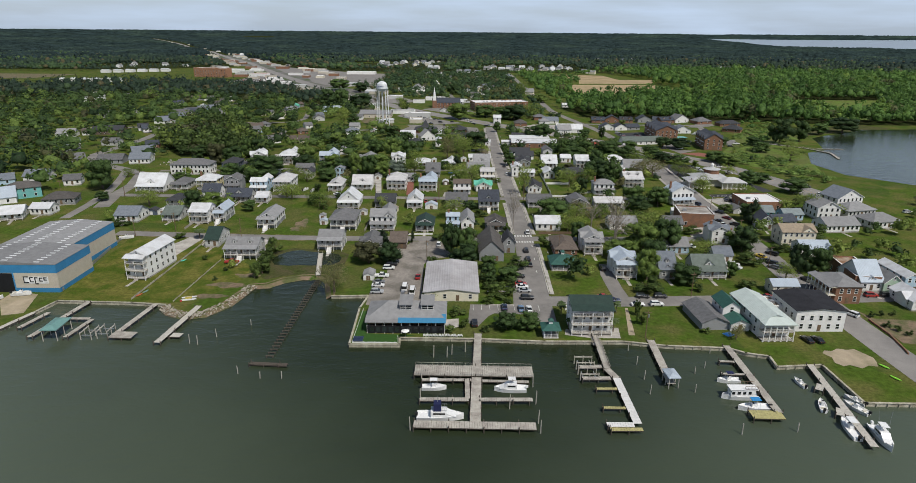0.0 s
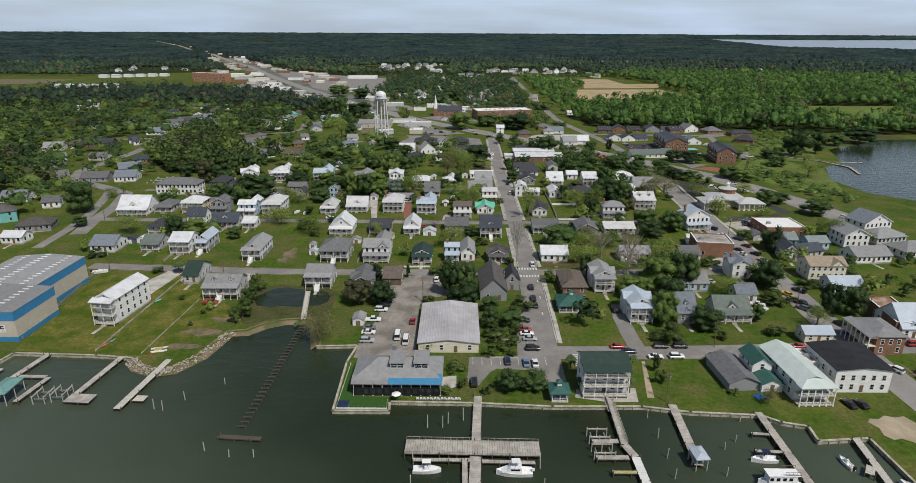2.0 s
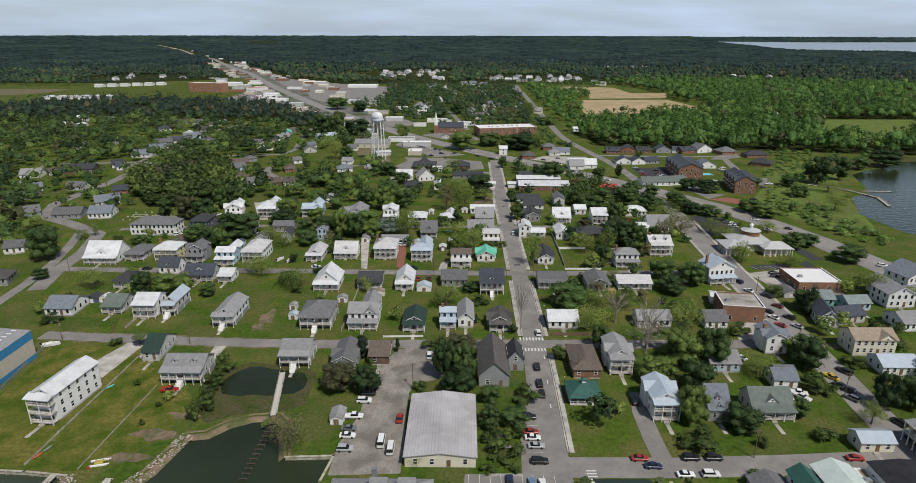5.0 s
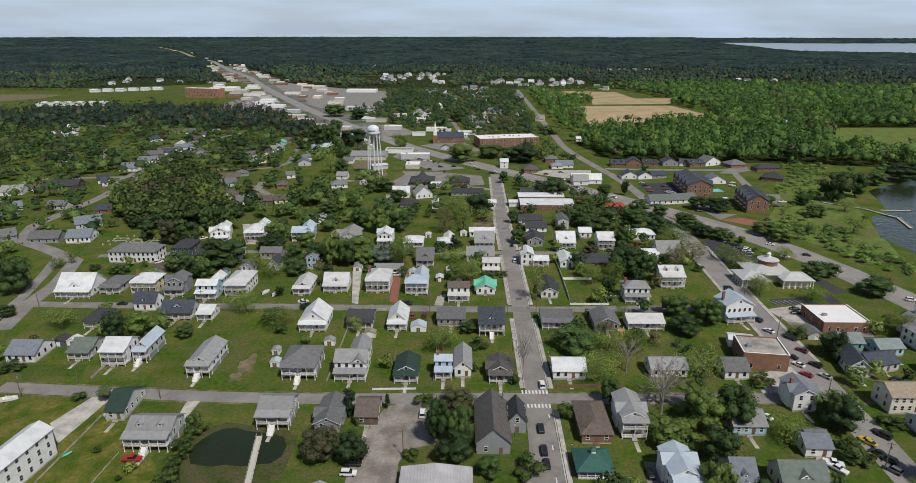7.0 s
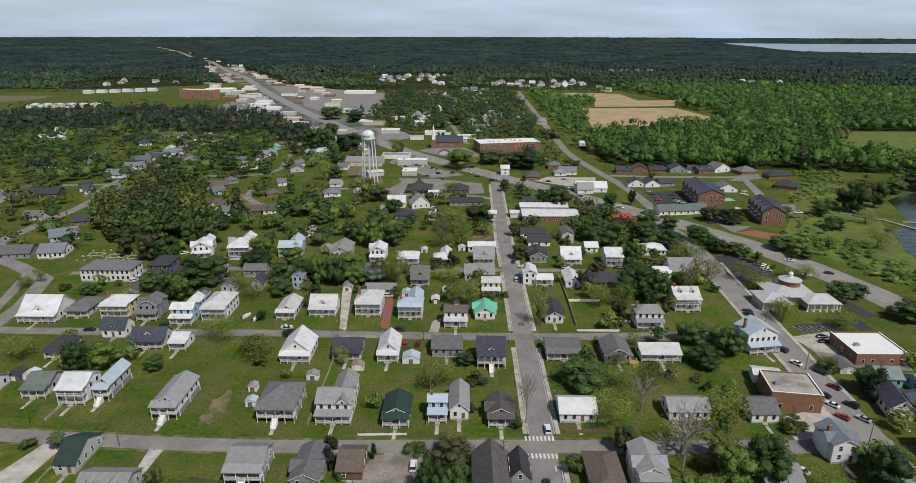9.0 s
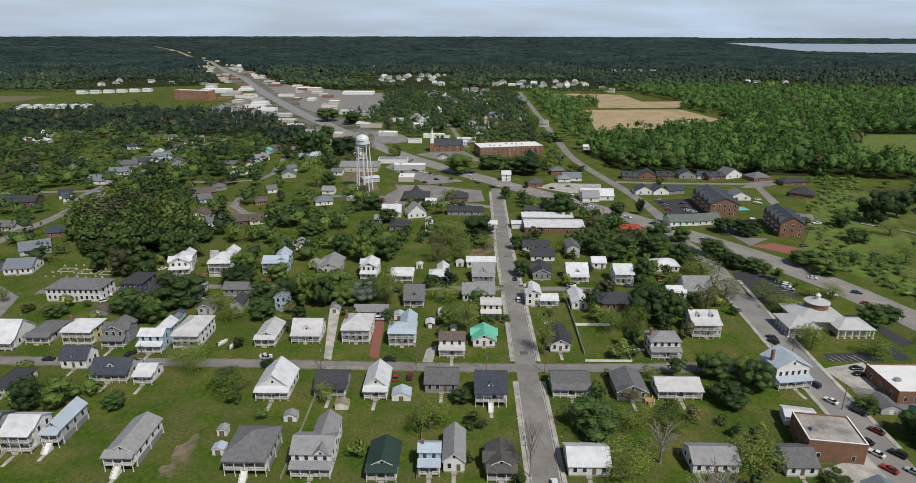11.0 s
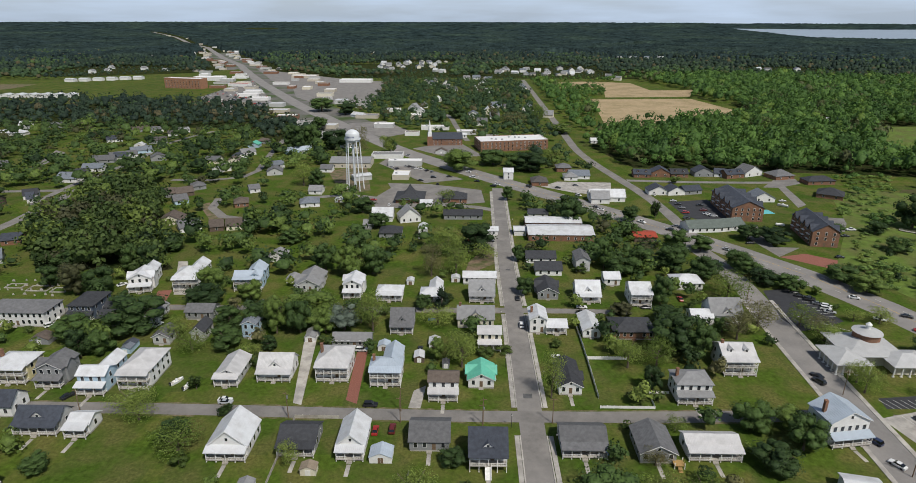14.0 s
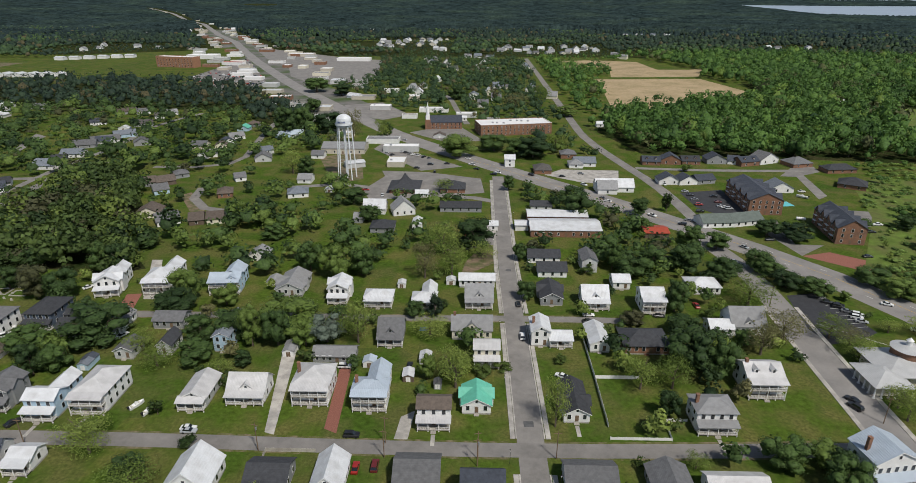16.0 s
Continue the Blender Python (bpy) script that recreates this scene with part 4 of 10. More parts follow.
    if near and ridge == "y" and d > 8.5 and w > 5.5 and storeys in (1, 2) and pick != 0 and "n" not in extra:
        c, g, top = y0 + (y1 - y0) * (0.62 if pick == 1 else 0.42), min(2.6, (y1 - y0) * 0.24), rise * 0.78
        bm = bmesh.new()
        prism(bm, [(c - g, floor - 0.15), (c + g, floor - 0.15), (c + g, eave), (c, eave + top), (c - g, eave)], x0 - 0.8, x1 + 0.8, "x")
        wing = part("cross_wing", bm, WALLS[walling], h)
        bm = bmesh.new()
        gable_roof(bm, x0 - 0.8, x1 + 0.8, c - g, c + g, eave, top, "x", 0.4, 0.2)
        part("wing_roof", bm, ROOFS[roofing], wing)
    elif near and ridge == "x" and w > 8 and storeys == 2 and pick != 2 and "d" not in extra:
        u, g = (-w * 0.25 if pick else w * 0.25), w * 0.2
        top = min(rise * 0.9, g * 0.8)
        bm = bmesh.new()
        prism(bm, [(u - g, eave - 0.6), (u + g, eave - 0.6), (u + g, eave), (u, eave + top), (u - g, eave)], y0 - 0.25, (y0 + y1) / 2, "y")
        wing = part("cross_gable", bm, WALLS[walling], h)
        bm = bmesh.new()
        gable_roof(bm, u - g, u + g, y0 - 0.25, (y0 + y1) / 2, eave, top, "y", 0.3, 0.2)
        part("gable_roof", bm, ROOFS[roofing], wing)
        window(wing, pose(u, y0 - 0.25, eave - 0.3), (0.8, 1.0))
    if "d" in extra:
        c = (y0 + y1) / 2
        for u in ((-w * 0.24, w * 0.24) if w > 8 else (0,)):
            bm = bmesh.new()
            k = rise / ((y1 - y0) / 2)
            ys = y0 + (y1 - y0) * 0.17
            zb = eave + (ys - y0) * k
            prism(bm, [(u - 0.8, zb - 0.1), (u + 0.8, zb - 0.1), (u + 0.8, zb + 1.1), (u, zb + 1.75), (u - 0.8, zb + 1.1)], ys, c, "y")
            dm = part("dormer", bm, WALLS[walling], h)
            bm = bmesh.new()
            gable_roof(bm, u - 0.8, u + 0.8, ys, c, zb + 1.1, 0.65, "y", 0.25, 0.12)
            part("dormer_roof", bm, ROOFS[roofing], dm)
            window(dm, pose(u, ys, zb + 0.1), (0.8, 1.0))
    if "c" in extra or (near and storeys >= 2 and int(x * 3 + y) % 4 == 0):
        bm = bmesh.new()
        c = (y0 + y1) / 2
        box(bm, x0 + 0.5, c - 0.45, eave - 1, x0 + 1.4, c + 0.45, eave + rise + 1.1)
        box(bm, x0 + 0.42, c - 0.53, eave + rise + 1.1, x0 + 1.48, c + 0.53, eave + rise + 1.28)
        part("chimney", bm, BRICK, h)
    return h


house(-177.6, 341.2, 16.3, 15.0, 0, 1.5, "x", "W", "W", "p")
house(-163.0, 346.6, 9.8, 14.0, 0, 1, "h", "G", "LG", "p")
house(-146.3, 346.1, 11.9, 11.0, 0, 2, "h", "W", "Y", "pp")
house(-131.3, 344.1, 8.8, 12.0, 0, 2, "y", "G", "GY", "p")
house(-114.6, 340.2, 9.4, 9.0, 0, 2, "x", "W", "LB", "pe")
house(-101.7, 343.7, 10.3, 17.0, 0, 2, "h", "PW", "W", "pp")
house(-71.4, 346.4, 8.2, 15.0, 0, 1, "y", "PW", "LG", "pn")
house(-173.0, 387.2, 25.5, 12.0, 0, 2, "h", "G", "W", "")
house(-149.5, 391.5, 10.3, 16.0, 0, 2, "h", "D", "SB", "p")
house(-138.7, 398.9, 8.0, 8.0, 0, 1, "x", "D", "GY", "")
house(-136.8, 328.4, 9.6, 8.0, 0, 1.5, "x", "N", "W", "")
house(-119.1, 319.5, 13.4, 9.0, 0, 1.5, "x", "N", "LG", "p")
house(-106.1, 318.4, 6.6, 9.0, 0, 1, "x", "W", "W", "p")
house(-150.4, 311.1, 7.3, 12.0, 0, 1, "h", "D", "W", "p")
house(-57.3, 309.4, 11.3, 14.0, 0, 1.5, "y", "W", "W", "p")
house(-160.8, 282.7, 11.1, 12.0, 0, 1, "x", "LN", "W", "")
house(-140.4, 284.9, 8.4, 12.0, 0, 1, "x", "GG", "LG", "p")
house(-124.9, 281.0, 9.1, 11.0, 0, 2, "x", "W", "W", "pp")
house(-116.1, 283.5, 5.2, 15.0, 0, 1.5, "y", "LB", "LG", "pr")
house(-90.0, 273.6, 8.4, 18.0, 0, 1, "y", "LG", "W", "prn")
house(-53.4, 272.3, 12.1, 15.0, 0, 1.5, "h", "G", "LG", "ppr")
house(-88.3, 232.4, 13.2, 12.0, 0, 1, "x", "LG", "LG", "pdr")
house(-105.7, 247.6, 5.7, 14.0, 0, 1, "x", "GR", "LG", "")
house(-54.0, 243.6, 10.2, 12.0, 0, 1, "x", "LG", "LG", "pr")
house(-56.0, 349.7, 11.7, 11.0, 0, 1.5, "x", "PW", "W", "p")
house(-35.7, 350.0, 11.3, 14.0, 0, 2, "h", "PW", "W", "ppc")
house(-16.9, 347.6, 10.6, 9.0, 0, 2, "h", "LB", "W", "ppe")
house(3.2, 339.4, 9.7, 9.0, 0, 2, "x", "BR", "W", "pw")
house(15.8, 347.7, 8.8, 10.0, 0, 1, "y", "TL", "W", "")
house(45.6, 344.4, 7.7, 16.0, 0, 1, "y", "D", "W", "")
house(-38.1, 311.7, 10.7, 12.0, 0, 1, "x", "D", "GY", "p")
house(-22.2, 310.5, 7.9, 14.0, 0, 1.5, "y", "W", "W", "p")
house(0.2, 315.3, 11.5, 11.0, 0, 1, "x", "G", "GY", "")
house(17.1, 307.0, 10.5, 12.0, 0, 1.5, "x", "N", "W", "ppr")
house(45.0, 312.9, 13.0, 12.0, 0, 1, "x", "G", "LG", "p")
house(65.3, 311.7, 10.2, 12.0, 0, 1, "y", "G", "GY", "")
house(-34.9, 271.7, 11.3, 12.0, 0, 2, "x", "LG", "W", "pe")
house(-14.8, 270.7, 8.5, 13.0, 0, 1, "y", "GR", "LG", "p")
house(-1.6, 273.2, 6.0, 7.0, 0, 2, "x", "LB", "LB", "p")
house(5.4, 274.9, 6.0, 14.0, 0, 1.5, "y", "LG", "W", "")
house(18.7, 271.2, 8.1, 12.0, 0, 1, "y", "DB", "GY", "p")
house(43.6, 273.9, 11.6, 10.0, 0, 1, "x", "W", "W", "")
house(-36.7, 242.5, 7.6, 14.0, 0, 1, "y", "G", "GY", "")
house(-24.9, 246.0, 6.9, 11.0, 0, 1, "x", "BR", "BRW", "")
house(46.1, 238.1, 9.2, 17.0, 0, 1, "h", "BR", "BK", "")
house(58.1, 240.4, 7.7, 15.0, 0, 2, "y", "LG", "W", "pp")
house(65.2, 214.4, 7.9, 14.0, 0, 2, "y", "LB", "W", "pp")
house(80.9, 214.8, 6.4, 12.0, 0, 1.5, "x", "LN", "GY", "d")
house(97.6, 214.9, 12.2, 11.0, 0, 1.5, "x", "GG", "W", "p")
house(110.7, 234.1, 6.1, 8.0, 0, 1, "x", "G", "W", "")
house(117.5, 255.5, 7.6, 10.0, 0, 2, "y", "LN", "W", "")
house(152.0, 254.5, 15.0, 9.5, 0, 2, "x", "T", "CR", "")
house(118.8, 200.6, 9.2, 6.0, 0, 1, "x", "LB", "CR", "")
house(152.6, 241.0, 12.4, 9.0, 0, 1, "x", "LB", "W", "")
house(148.5, 277.0, 7.5, 12.0, -12, 1.5, "y", "N", "W", "")
house(159.7, 280.2, 12.1, 9.0, 12, 1, "x", "N", "LG", "")
house(189.0, 295.1, 12.0, 11.0, 3, 2, "y", "LG", "W", "e")
house(183.9, 274.1, 16.9, 11.0, 6, 1, "x", "LG", "W", "")
house(-138.9, 420.0, 9.8, 12.0, 11, 2, "y", "W", "W", "pe")
house(-118.8, 422.4, 11.4, 14.0, 5, 2, "h", "W", "W", "ppe")
house(-90.4, 423.2, 12.6, 9.0, 4, 2, "x", "LB", "LB", "ppe")
house(-62.7, 423.1, 11.3, 16.0, 0, 1, "y", "LG", "LG", "")
house(-87.9, 459.4, 8.8, 8.0, 0, 1, "y", "LG", "W", "")
house(-74.4, 379.9, 5.7, 18.0, 0, 2, "y", "LN", "LB", "")
house(-100.9, 395.0, 11.4, 8.0, 0, 1, "x", "G", "GY", "")
house(-93.9, 377.2, 5.1, 9.0, 0, 1.5, "y", "D", "LG", "")
house(-120.4, 386.8, 6.8, 16.0, 0, 1, "y", "LG", "W", "")
house(-106.8, 374.3, 6.4, 8.0, 0, 1, "y", "G", "LG", "")
house(-135.8, 388.7, 7.8, 8.0, 0, 1, "x", "D", "SB", "")
house(-33.5, 374.7, 14.6, 7.0, 0, 0.8, "x", "LG", "GY", "")
house(-41.0, 416.0, 8.0, 13.0, 0, 2, "y", "W", "W", "p")
house(-23.9, 413.7, 11.3, 9.0, 0, 1.5, "h", "W", "W", "p")
house(-5.1, 413.1, 9.7, 9.0, 0, 1, "h", "W", "W", "pe")
house(17.2, 413.7, 11.1, 12.0, 0, 1.5, "x", "LG", "W", "p")
house(16.4, 433.6, 15.3, 7.0, 0, 1, "x", "W", "W", "")
house(14.3, 390.6, 14.7, 9.0, 0, 1.5, "x", "LG", "CR", "c")
house(19.4, 371.7, 8.6, 9.0, 0, 2, "x", "PW", "CR", "p")
house(-15.3, 384.5, 9.1, 12.0, 0, 1.5, "x", "G", "GY", "p")
house(46.9, 418.0, 9.1, 14.0, 0, 1, "y", "D", "GY", "")
house(50.5, 445.1, 12.9, 10.0, 0, 1, "x", "D", "W", "")
house(48.4, 460.8, 15.1, 9.0, 0, 1, "x", "D", "W", "")
house(68.1, 450.9, 6.9, 12.0, 0, 2, "y", "G", "LG", "")
house(39.2, 386.7, 6.7, 10.0, 0, 2, "y", "W", "W", "")
house(46.5, 385.5, 8.2, 7.0, 0, 1, "x", "W", "W", "p")
house(59.9, 383.3, 6.9, 14.0, 0, 1, "y", "W", "W", "")
house(64.5, 414.2, 10.6, 12.0, 0, 1.5, "x", "W", "W", "p")
house(86.8, 411.3, 9.1, 12.0, 0, 2, "x", "W", "W", "pp")
house(78.9, 433.5, 7.3, 8.0, 0, 1, "x", "W", "W", "")
house(76.4, 382.4, 16.1, 12.0, 0, 1, "h", "D", "BK", "")
house(113.3, 429.5, 13.1, 10.0, 0, 1, "h", "W", "W", "")
house(107.4, 394.9, 8.5, 8.0, 0, 1, "x", "W", "W", "")
house(117.8, 396.3, 12.6, 12.0, 0, 1.5, "x", "LG", "W", "")
house(107.3, 357.0, 11.4, 13.0, 0, 2, "x", "PW", "W", "ppdc")
house(85.5, 339.5, 11.4, 11.0, 0, 2, "h", "LG", "W", "p")
house(124.4, 319.6, 12.6, 12.0, 9, 2.4, "y", "LB", "W", "pcn")
house(81.9, 312.5, 15.1, 9.0, 0, 1, "x", "PW", "W", "p")
house(79.7, 275.5, 13.0, 9.0, 0, 1, "x", "LG", "W", "")
house(103.6, 274.7, 8.6, 10.0, 0, 1, "x", "G", "W", "")
house(94.0, 242.6, 10.1, 10.0, 0, 1, "x", "LG", "LB", "")
house(157.5, 296.2, 8.4, 9.0, -3, 1, "x", "TG", "TLW", "")
house(169.8, 292.0, 10.0, 8.0, 5, 1, "x", "TG", "LB", "")
house(109.5, 232.4, 7.4, 8.0, -3, 1, "x", "LN", "W", "")
house(-29.6, 566.6, 18.4, 20.0, 0, 0.9, "P", "D", "BK", "")
house(1.5, 568.8, 15.9, 14.0, 0, 0.9, "h", "D", "BK", "")
house(41.8, 633.5, 7.5, 9.0, 0, 2, "x", "W", "W", "")
house(100.6, 569.1, 12.3, 10.0, 0, 1.5, "x", "LG", "W", "")
house(90.2, 631.3, 10.1, 10.0, 0, 1, "h", "LG", "W", "")
house(-42.5, 526.6, 12.7, 10.0, 0, 1.5, "x", "W", "W", "")
house(-24.8, 525.5, 12.8, 10.0, 17, 1.5, "y", "LG", "W", "")
house(-34.0, 497.3, 12.4, 11.0, 0, 1, "h", "D", "GY", "")
house(-49.2, 511.9, 5.0, 8.0, 0, 1, "x", "LG", "GY", "")
house(-15.2, 496.3, 4.4, 9.0, 0, 2, "y", "W", "W", "")
house(7.5, 532.0, 24.1, 9.0, 0, 1, "x", "D", "GY", "")
house(54.8, 535.9, 12.2, 8.0, 0, 1, "x", "D", "W", "")
house(88.7, 659.3, 11.8, 11.0, 0, 1.5, "h", "G", "BK", "")
house(137.3, 781.5, 7.9, 8.0, 0, 1, "x", "W", "W", "")
house(15.4, 939.6, 11.6, 11.0, 0, 2, "y", "LN", "W", "")
house(25.4, 886.5, 12.4, 11.0, 0, 1.5, "x", "G", "W", "")
house(-53.4, 968.6, 12.0, 11.0, 0, 1.5, "y", "W", "W", "")
house(-17.6, 559.6, 7.8, 6.0, 0, 0.8, "x", "W", "W", "")
house(-105.7, 652.5, 9.5, 10.0, 0, 1, "x", "G", "W", "")
house(23.6, 502.9, 8.8, 6.0, 0, 1, "x", "W", "W", "")
house(5.9, 808.4, 3.5, 6.0, 0, 1, "x", "W", "W", "")
house(42.2, 934.9, 11.9, 11.0, 0, 1.5, "x", "G", "W", "")
house(64.8, 1029.9, 13.2, 11.0, 0, 1, "x", "G", "CR", "")
house(64.3, 614.7, 12.0, 14.0, 0, 1, "h", "DB", "BK", "")
house(97.6, 636.0, 15.9, 12.0, 0, 1, "x", "LN", "W", "")
house(106.2, 573.6, 24.3, 10.0, 0, 1.5, "x", "W", "W", "")
house(-132.7, 943.8, 19.7, 11.0, -37, 1, "x", "W", "W", "")
house(148.0, 641.8, 13.0, 11.0, -5, 1, "x", "N", "BK", "d")
house(163.2, 644.2, 14.5, 11.0, -7, 1.2, "y", "N", "BK", "")
house(178.2, 643.6, 13.4, 11.0, 0, 1, "x", "D", "BK", "d")
house(198.2, 646.6, 14.6, 11.0, 0, 1.2, "y", "N", "GY", "")
house(210.2, 645.9, 7.7, 11.0, -16, 1, "x", "N", "W", "")
house(221.2, 641.5, 15.6, 11.0, 16, 1.2, "x", "N", "BK", "d")
house(238.6, 648.9, 17.9, 12.0, 23, 1.2, "y", "G", "W", "")
house(258.8, 639.0, 16.8, 14.0, 15, 1, "h", "G", "BK", "")
house(263.4, 584.8, 16.3, 14.0, -32, 1, "h", "D", "BK", "")
house(279.0, 623.7, 21.7, 11.0, 6, 1, "h", "D", "BK", "")
house(213.8, 575.7, 15.1, 12.0, 0, 1, "y", "LN", "W", "")
house(146.4, 591.7, 13.9, 10.0, 0, 1, "y", "N", "W", "")
house(159.2, 591.5, 12.5, 10.0, 8, 1, "y", "N", "W", "")
house(172.0, 594.1, 13.7, 10.0, 15, 1, "x", "N", "GY", "")
house(149.4, 511.0, 17.9, 12.0, 6, 1, "x", "GG", "W", "")
house(167.2, 514.3, 18.4, 12.0, 15, 1, "x", "GG", "W", "")
house(-296.2, 614.4, 15.7, 14.0, 0, 1, "x", "LN", "W", "")
house(-294.7, 631.6, 9.7, 11.0, 26, 1, "x", "D", "GY", "")
house(-296.8, 649.2, 16.0, 11.0, 8, 1, "x", "LN", "W", "")
house(-304.5, 679.1, 17.0, 12.0, 18, 1, "x", "G", "GY", "")
house(-297.4, 691.5, 13.7, 12.0, 0, 1, "x", "N", "W", "")
house(-295.6, 696.8, 21.8, 12.0, 71, 1, "x", "G", "W", "")
house(-292.0, 720.7, 17.7, 11.0, 71, 1, "x", "LN", "LB", "")
house(-261.9, 690.3, 12.4, 11.0, 26, 1, "y", "G", "GY", "")
house(-300.3, 768.2, 16.6, 11.0, 25, 1, "x", "DB", "GY", "")
house(-349.5, 830.5, 18.1, 11.0, 28, 1, "x", "BR", "GY", "")
house(-346.9, 773.0, 13.9, 12.0, 30, 1, "x", "N", "W", "")
house(-298.7, 824.8, 11.2, 11.0, 46, 1, "x", "LG", "W", "")
house(-332.3, 831.2, 13.3, 10.0, 38, 1, "x", "G", "W", "")
house(-304.0, 807.3, 8.9, 10.0, 21, 1, "x", "DB", "W", "")
house(-210.6, 680.1, 12.3, 11.0, 0, 1, "x", "G", "CR", "")
house(-193.9, 649.4, 8.4, 9.0, 0, 1, "y", "W", "W", "")
house(-188.7, 653.8, 9.0, 10.0, 24, 1, "x", "LG", "W", "")
house(-192.0, 681.7, 9.6, 9.0, 13, 1, "y", "BR", "CR", "")
house(-189.9, 694.4, 11.1, 10.0, 48, 1, "y", "N", "W", "")
house(-190.8, 716.2, 13.0, 10.0, 58, 1, "x", "LG", "W", "")
house(-198.7, 750.1, 10.1, 10.0, 0, 1, "y", "TL", "LB", "")
house(-196.1, 768.9, 10.4, 10.0, 0, 1, "h", "BR", "GY", "")
house(-144.4, 641.6, 12.0, 11.0, 14, 1, "y", "G", "LG", "")
house(-148.0, 666.2, 8.7, 10.0, 33, 1, "x", "LN", "W", "")
house(-151.0, 720.3, 10.9, 11.0, 32, 1, "y", "LB", "LB", "")
house(-142.3, 726.1, 14.4, 11.0, 25, 1, "x", "LB", "LG", "")
house(-169.6, 515.9, 13.1, 12.0, 12, 1, "y", "BR", "CR", "")
house(-152.5, 505.4, 11.9, 12.0, 34, 1, "x", "G", "W", "")
house(-137.5, 505.9, 7.7, 11.0, 18, 1, "x", "BR", "BRW", "")
house(-127.8, 508.3, 9.3, 11.0, 15, 1, "x", "BR", "CR", "")
house(-139.9, 554.3, 8.9, 12.0, 20, 1, "h", "BR", "BK", "")
house(-199.6, 575.6, 9.9, 11.0, 20, 1, "x", "BR", "GY", "")
house(-182.5, 559.9, 9.0, 11.0, 41, 1, "x", "G", "LB", "")
house(-188.4, 579.1, 11.6, 11.0, 56, 1, "x", "BR", "BRW", "")
house(-185.9, 597.0, 8.9, 10.0, 51, 1, "h", "G", "GY", "")
house(-94.6, 555.8, 12.5, 11.0, 15, 1, "h", "LN", "W", "")
house(-98.8, 586.7, 9.2, 10.0, 0, 1, "x", "LG", "W", "")
house(-142.8, 590.1, 7.2, 9.0, 29, 1, "x", "G", "W", "")
house(-461.9, 854.7, 16.3, 11.0, 0, 1, "x", "G", "GY", "")
house(-218.6, 895.7, 16.1, 11.0, 38, 1, "h", "W", "W", "")
house(-490.8, 845.1, 11.7, 11.0, 0, 1.5, "x", "W", "W", "")
house(-286.2, 560.8, 3.3, 12.0, 64, 1, "x", "N", "W", "")
house(-340.7, 528.7, 14.7, 14.0, 15, 1, "x", "LG", "W", "")
house(-329.2, 540.2, 5.7, 9.0, 44, 1, "x", "BR", "W", "")
house(-312.4, 544.4, 25.8, 13.0, 10, 1.3, "x", "D", "BRW", "")
house(-281.7, 490.5, 12.9, 10.0, 0, 1, "x", "G", "LG", "")
house(-298.8, 463.7, 5.7, 12.0, 0, 1, "x", "LN", "GY", "")
house(-233.8, 450.0, 15.0, 13.0, 32, 1, "x", "LN", "LG", "")
house(-242.0, 480.4, 9.8, 10.0, 19, 1, "x", "N", "BK", "")
house(-242.7, 418.8, 16.8, 12.0, 8, 1, "x", "G", "GY", "")
house(-222.1, 419.1, 13.4, 13.0, 10, 1, "x", "LN", "W", "")
house(-292.2, 569.4, 8.9, 12.0, 30, 1, "x", "D", "W", "")
house(-376.5, 653.4, 12.1, 13.0, 30, 1, "x", "G", "LG", "")
house(-479.3, 805.2, 32.2, 11.0, 0, 1, "h", "W", "W", "")
house(-266.5, 423.0, 8.7, 12.0, 52, 1, "x", "G", "GY", "")
house(-306.4, 488.6, 5.0, 10.0, 39, 1, "x", "LN", "LG", "")
house(-240.9, 315.1, 7.7, 11.0, 32, 1.5, "x", "LB", "W", "")
house(-239.3, 326.1, 16.2, 11.0, 40, 2, "h", "DB", "TLW", "")
house(-211.8, 312.0, 15.6, 11.0, 16, 1, "h", "DB", "GY", "")
house(-209.8, 293.5, 10.0, 8.0, 0, 1, "x", "W", "W", "")
house(-217.5, 283.7, 9.6, 12.0, 21, 1, "x", "W", "W", "p")
house(-230.7, 355.6, 9.2, 10.0, 20, 1, "x", "G", "W", "")
house(-260.5, 367.3, 14.2, 12.0, 10, 1, "x", "LN", "W", "")
house(-271.3, 357.9, 7.7, 11.0, 33, 1, "x", "LN", "LB", "")
house(209.3, 280.8, 16.0, 12.0, 12, 1, "h", "LG", "W", "")
house(211.8, 315.1, 16.8, 12.0, 15, 2, "y", "LN", "W", "")
house(209.4, 300.5, 17.0, 12.0, 13, 1, "h", "LG", "LG", "")
house(151.9, 203.9, 8.2, 14.0, 0, 1.5, "x", "LB", "W", "")
house(159.1, 203.0, 6.8, 14.0, 0, 1.5, "y", "LG", "PG", "")
house(165.3, 202.4, 5.5, 16.0, 0, 2, "y", "W", "LB", "")
house(159.5, 187.7, 8.1, 12.0, 0, 1, "y", "W", "W", "")

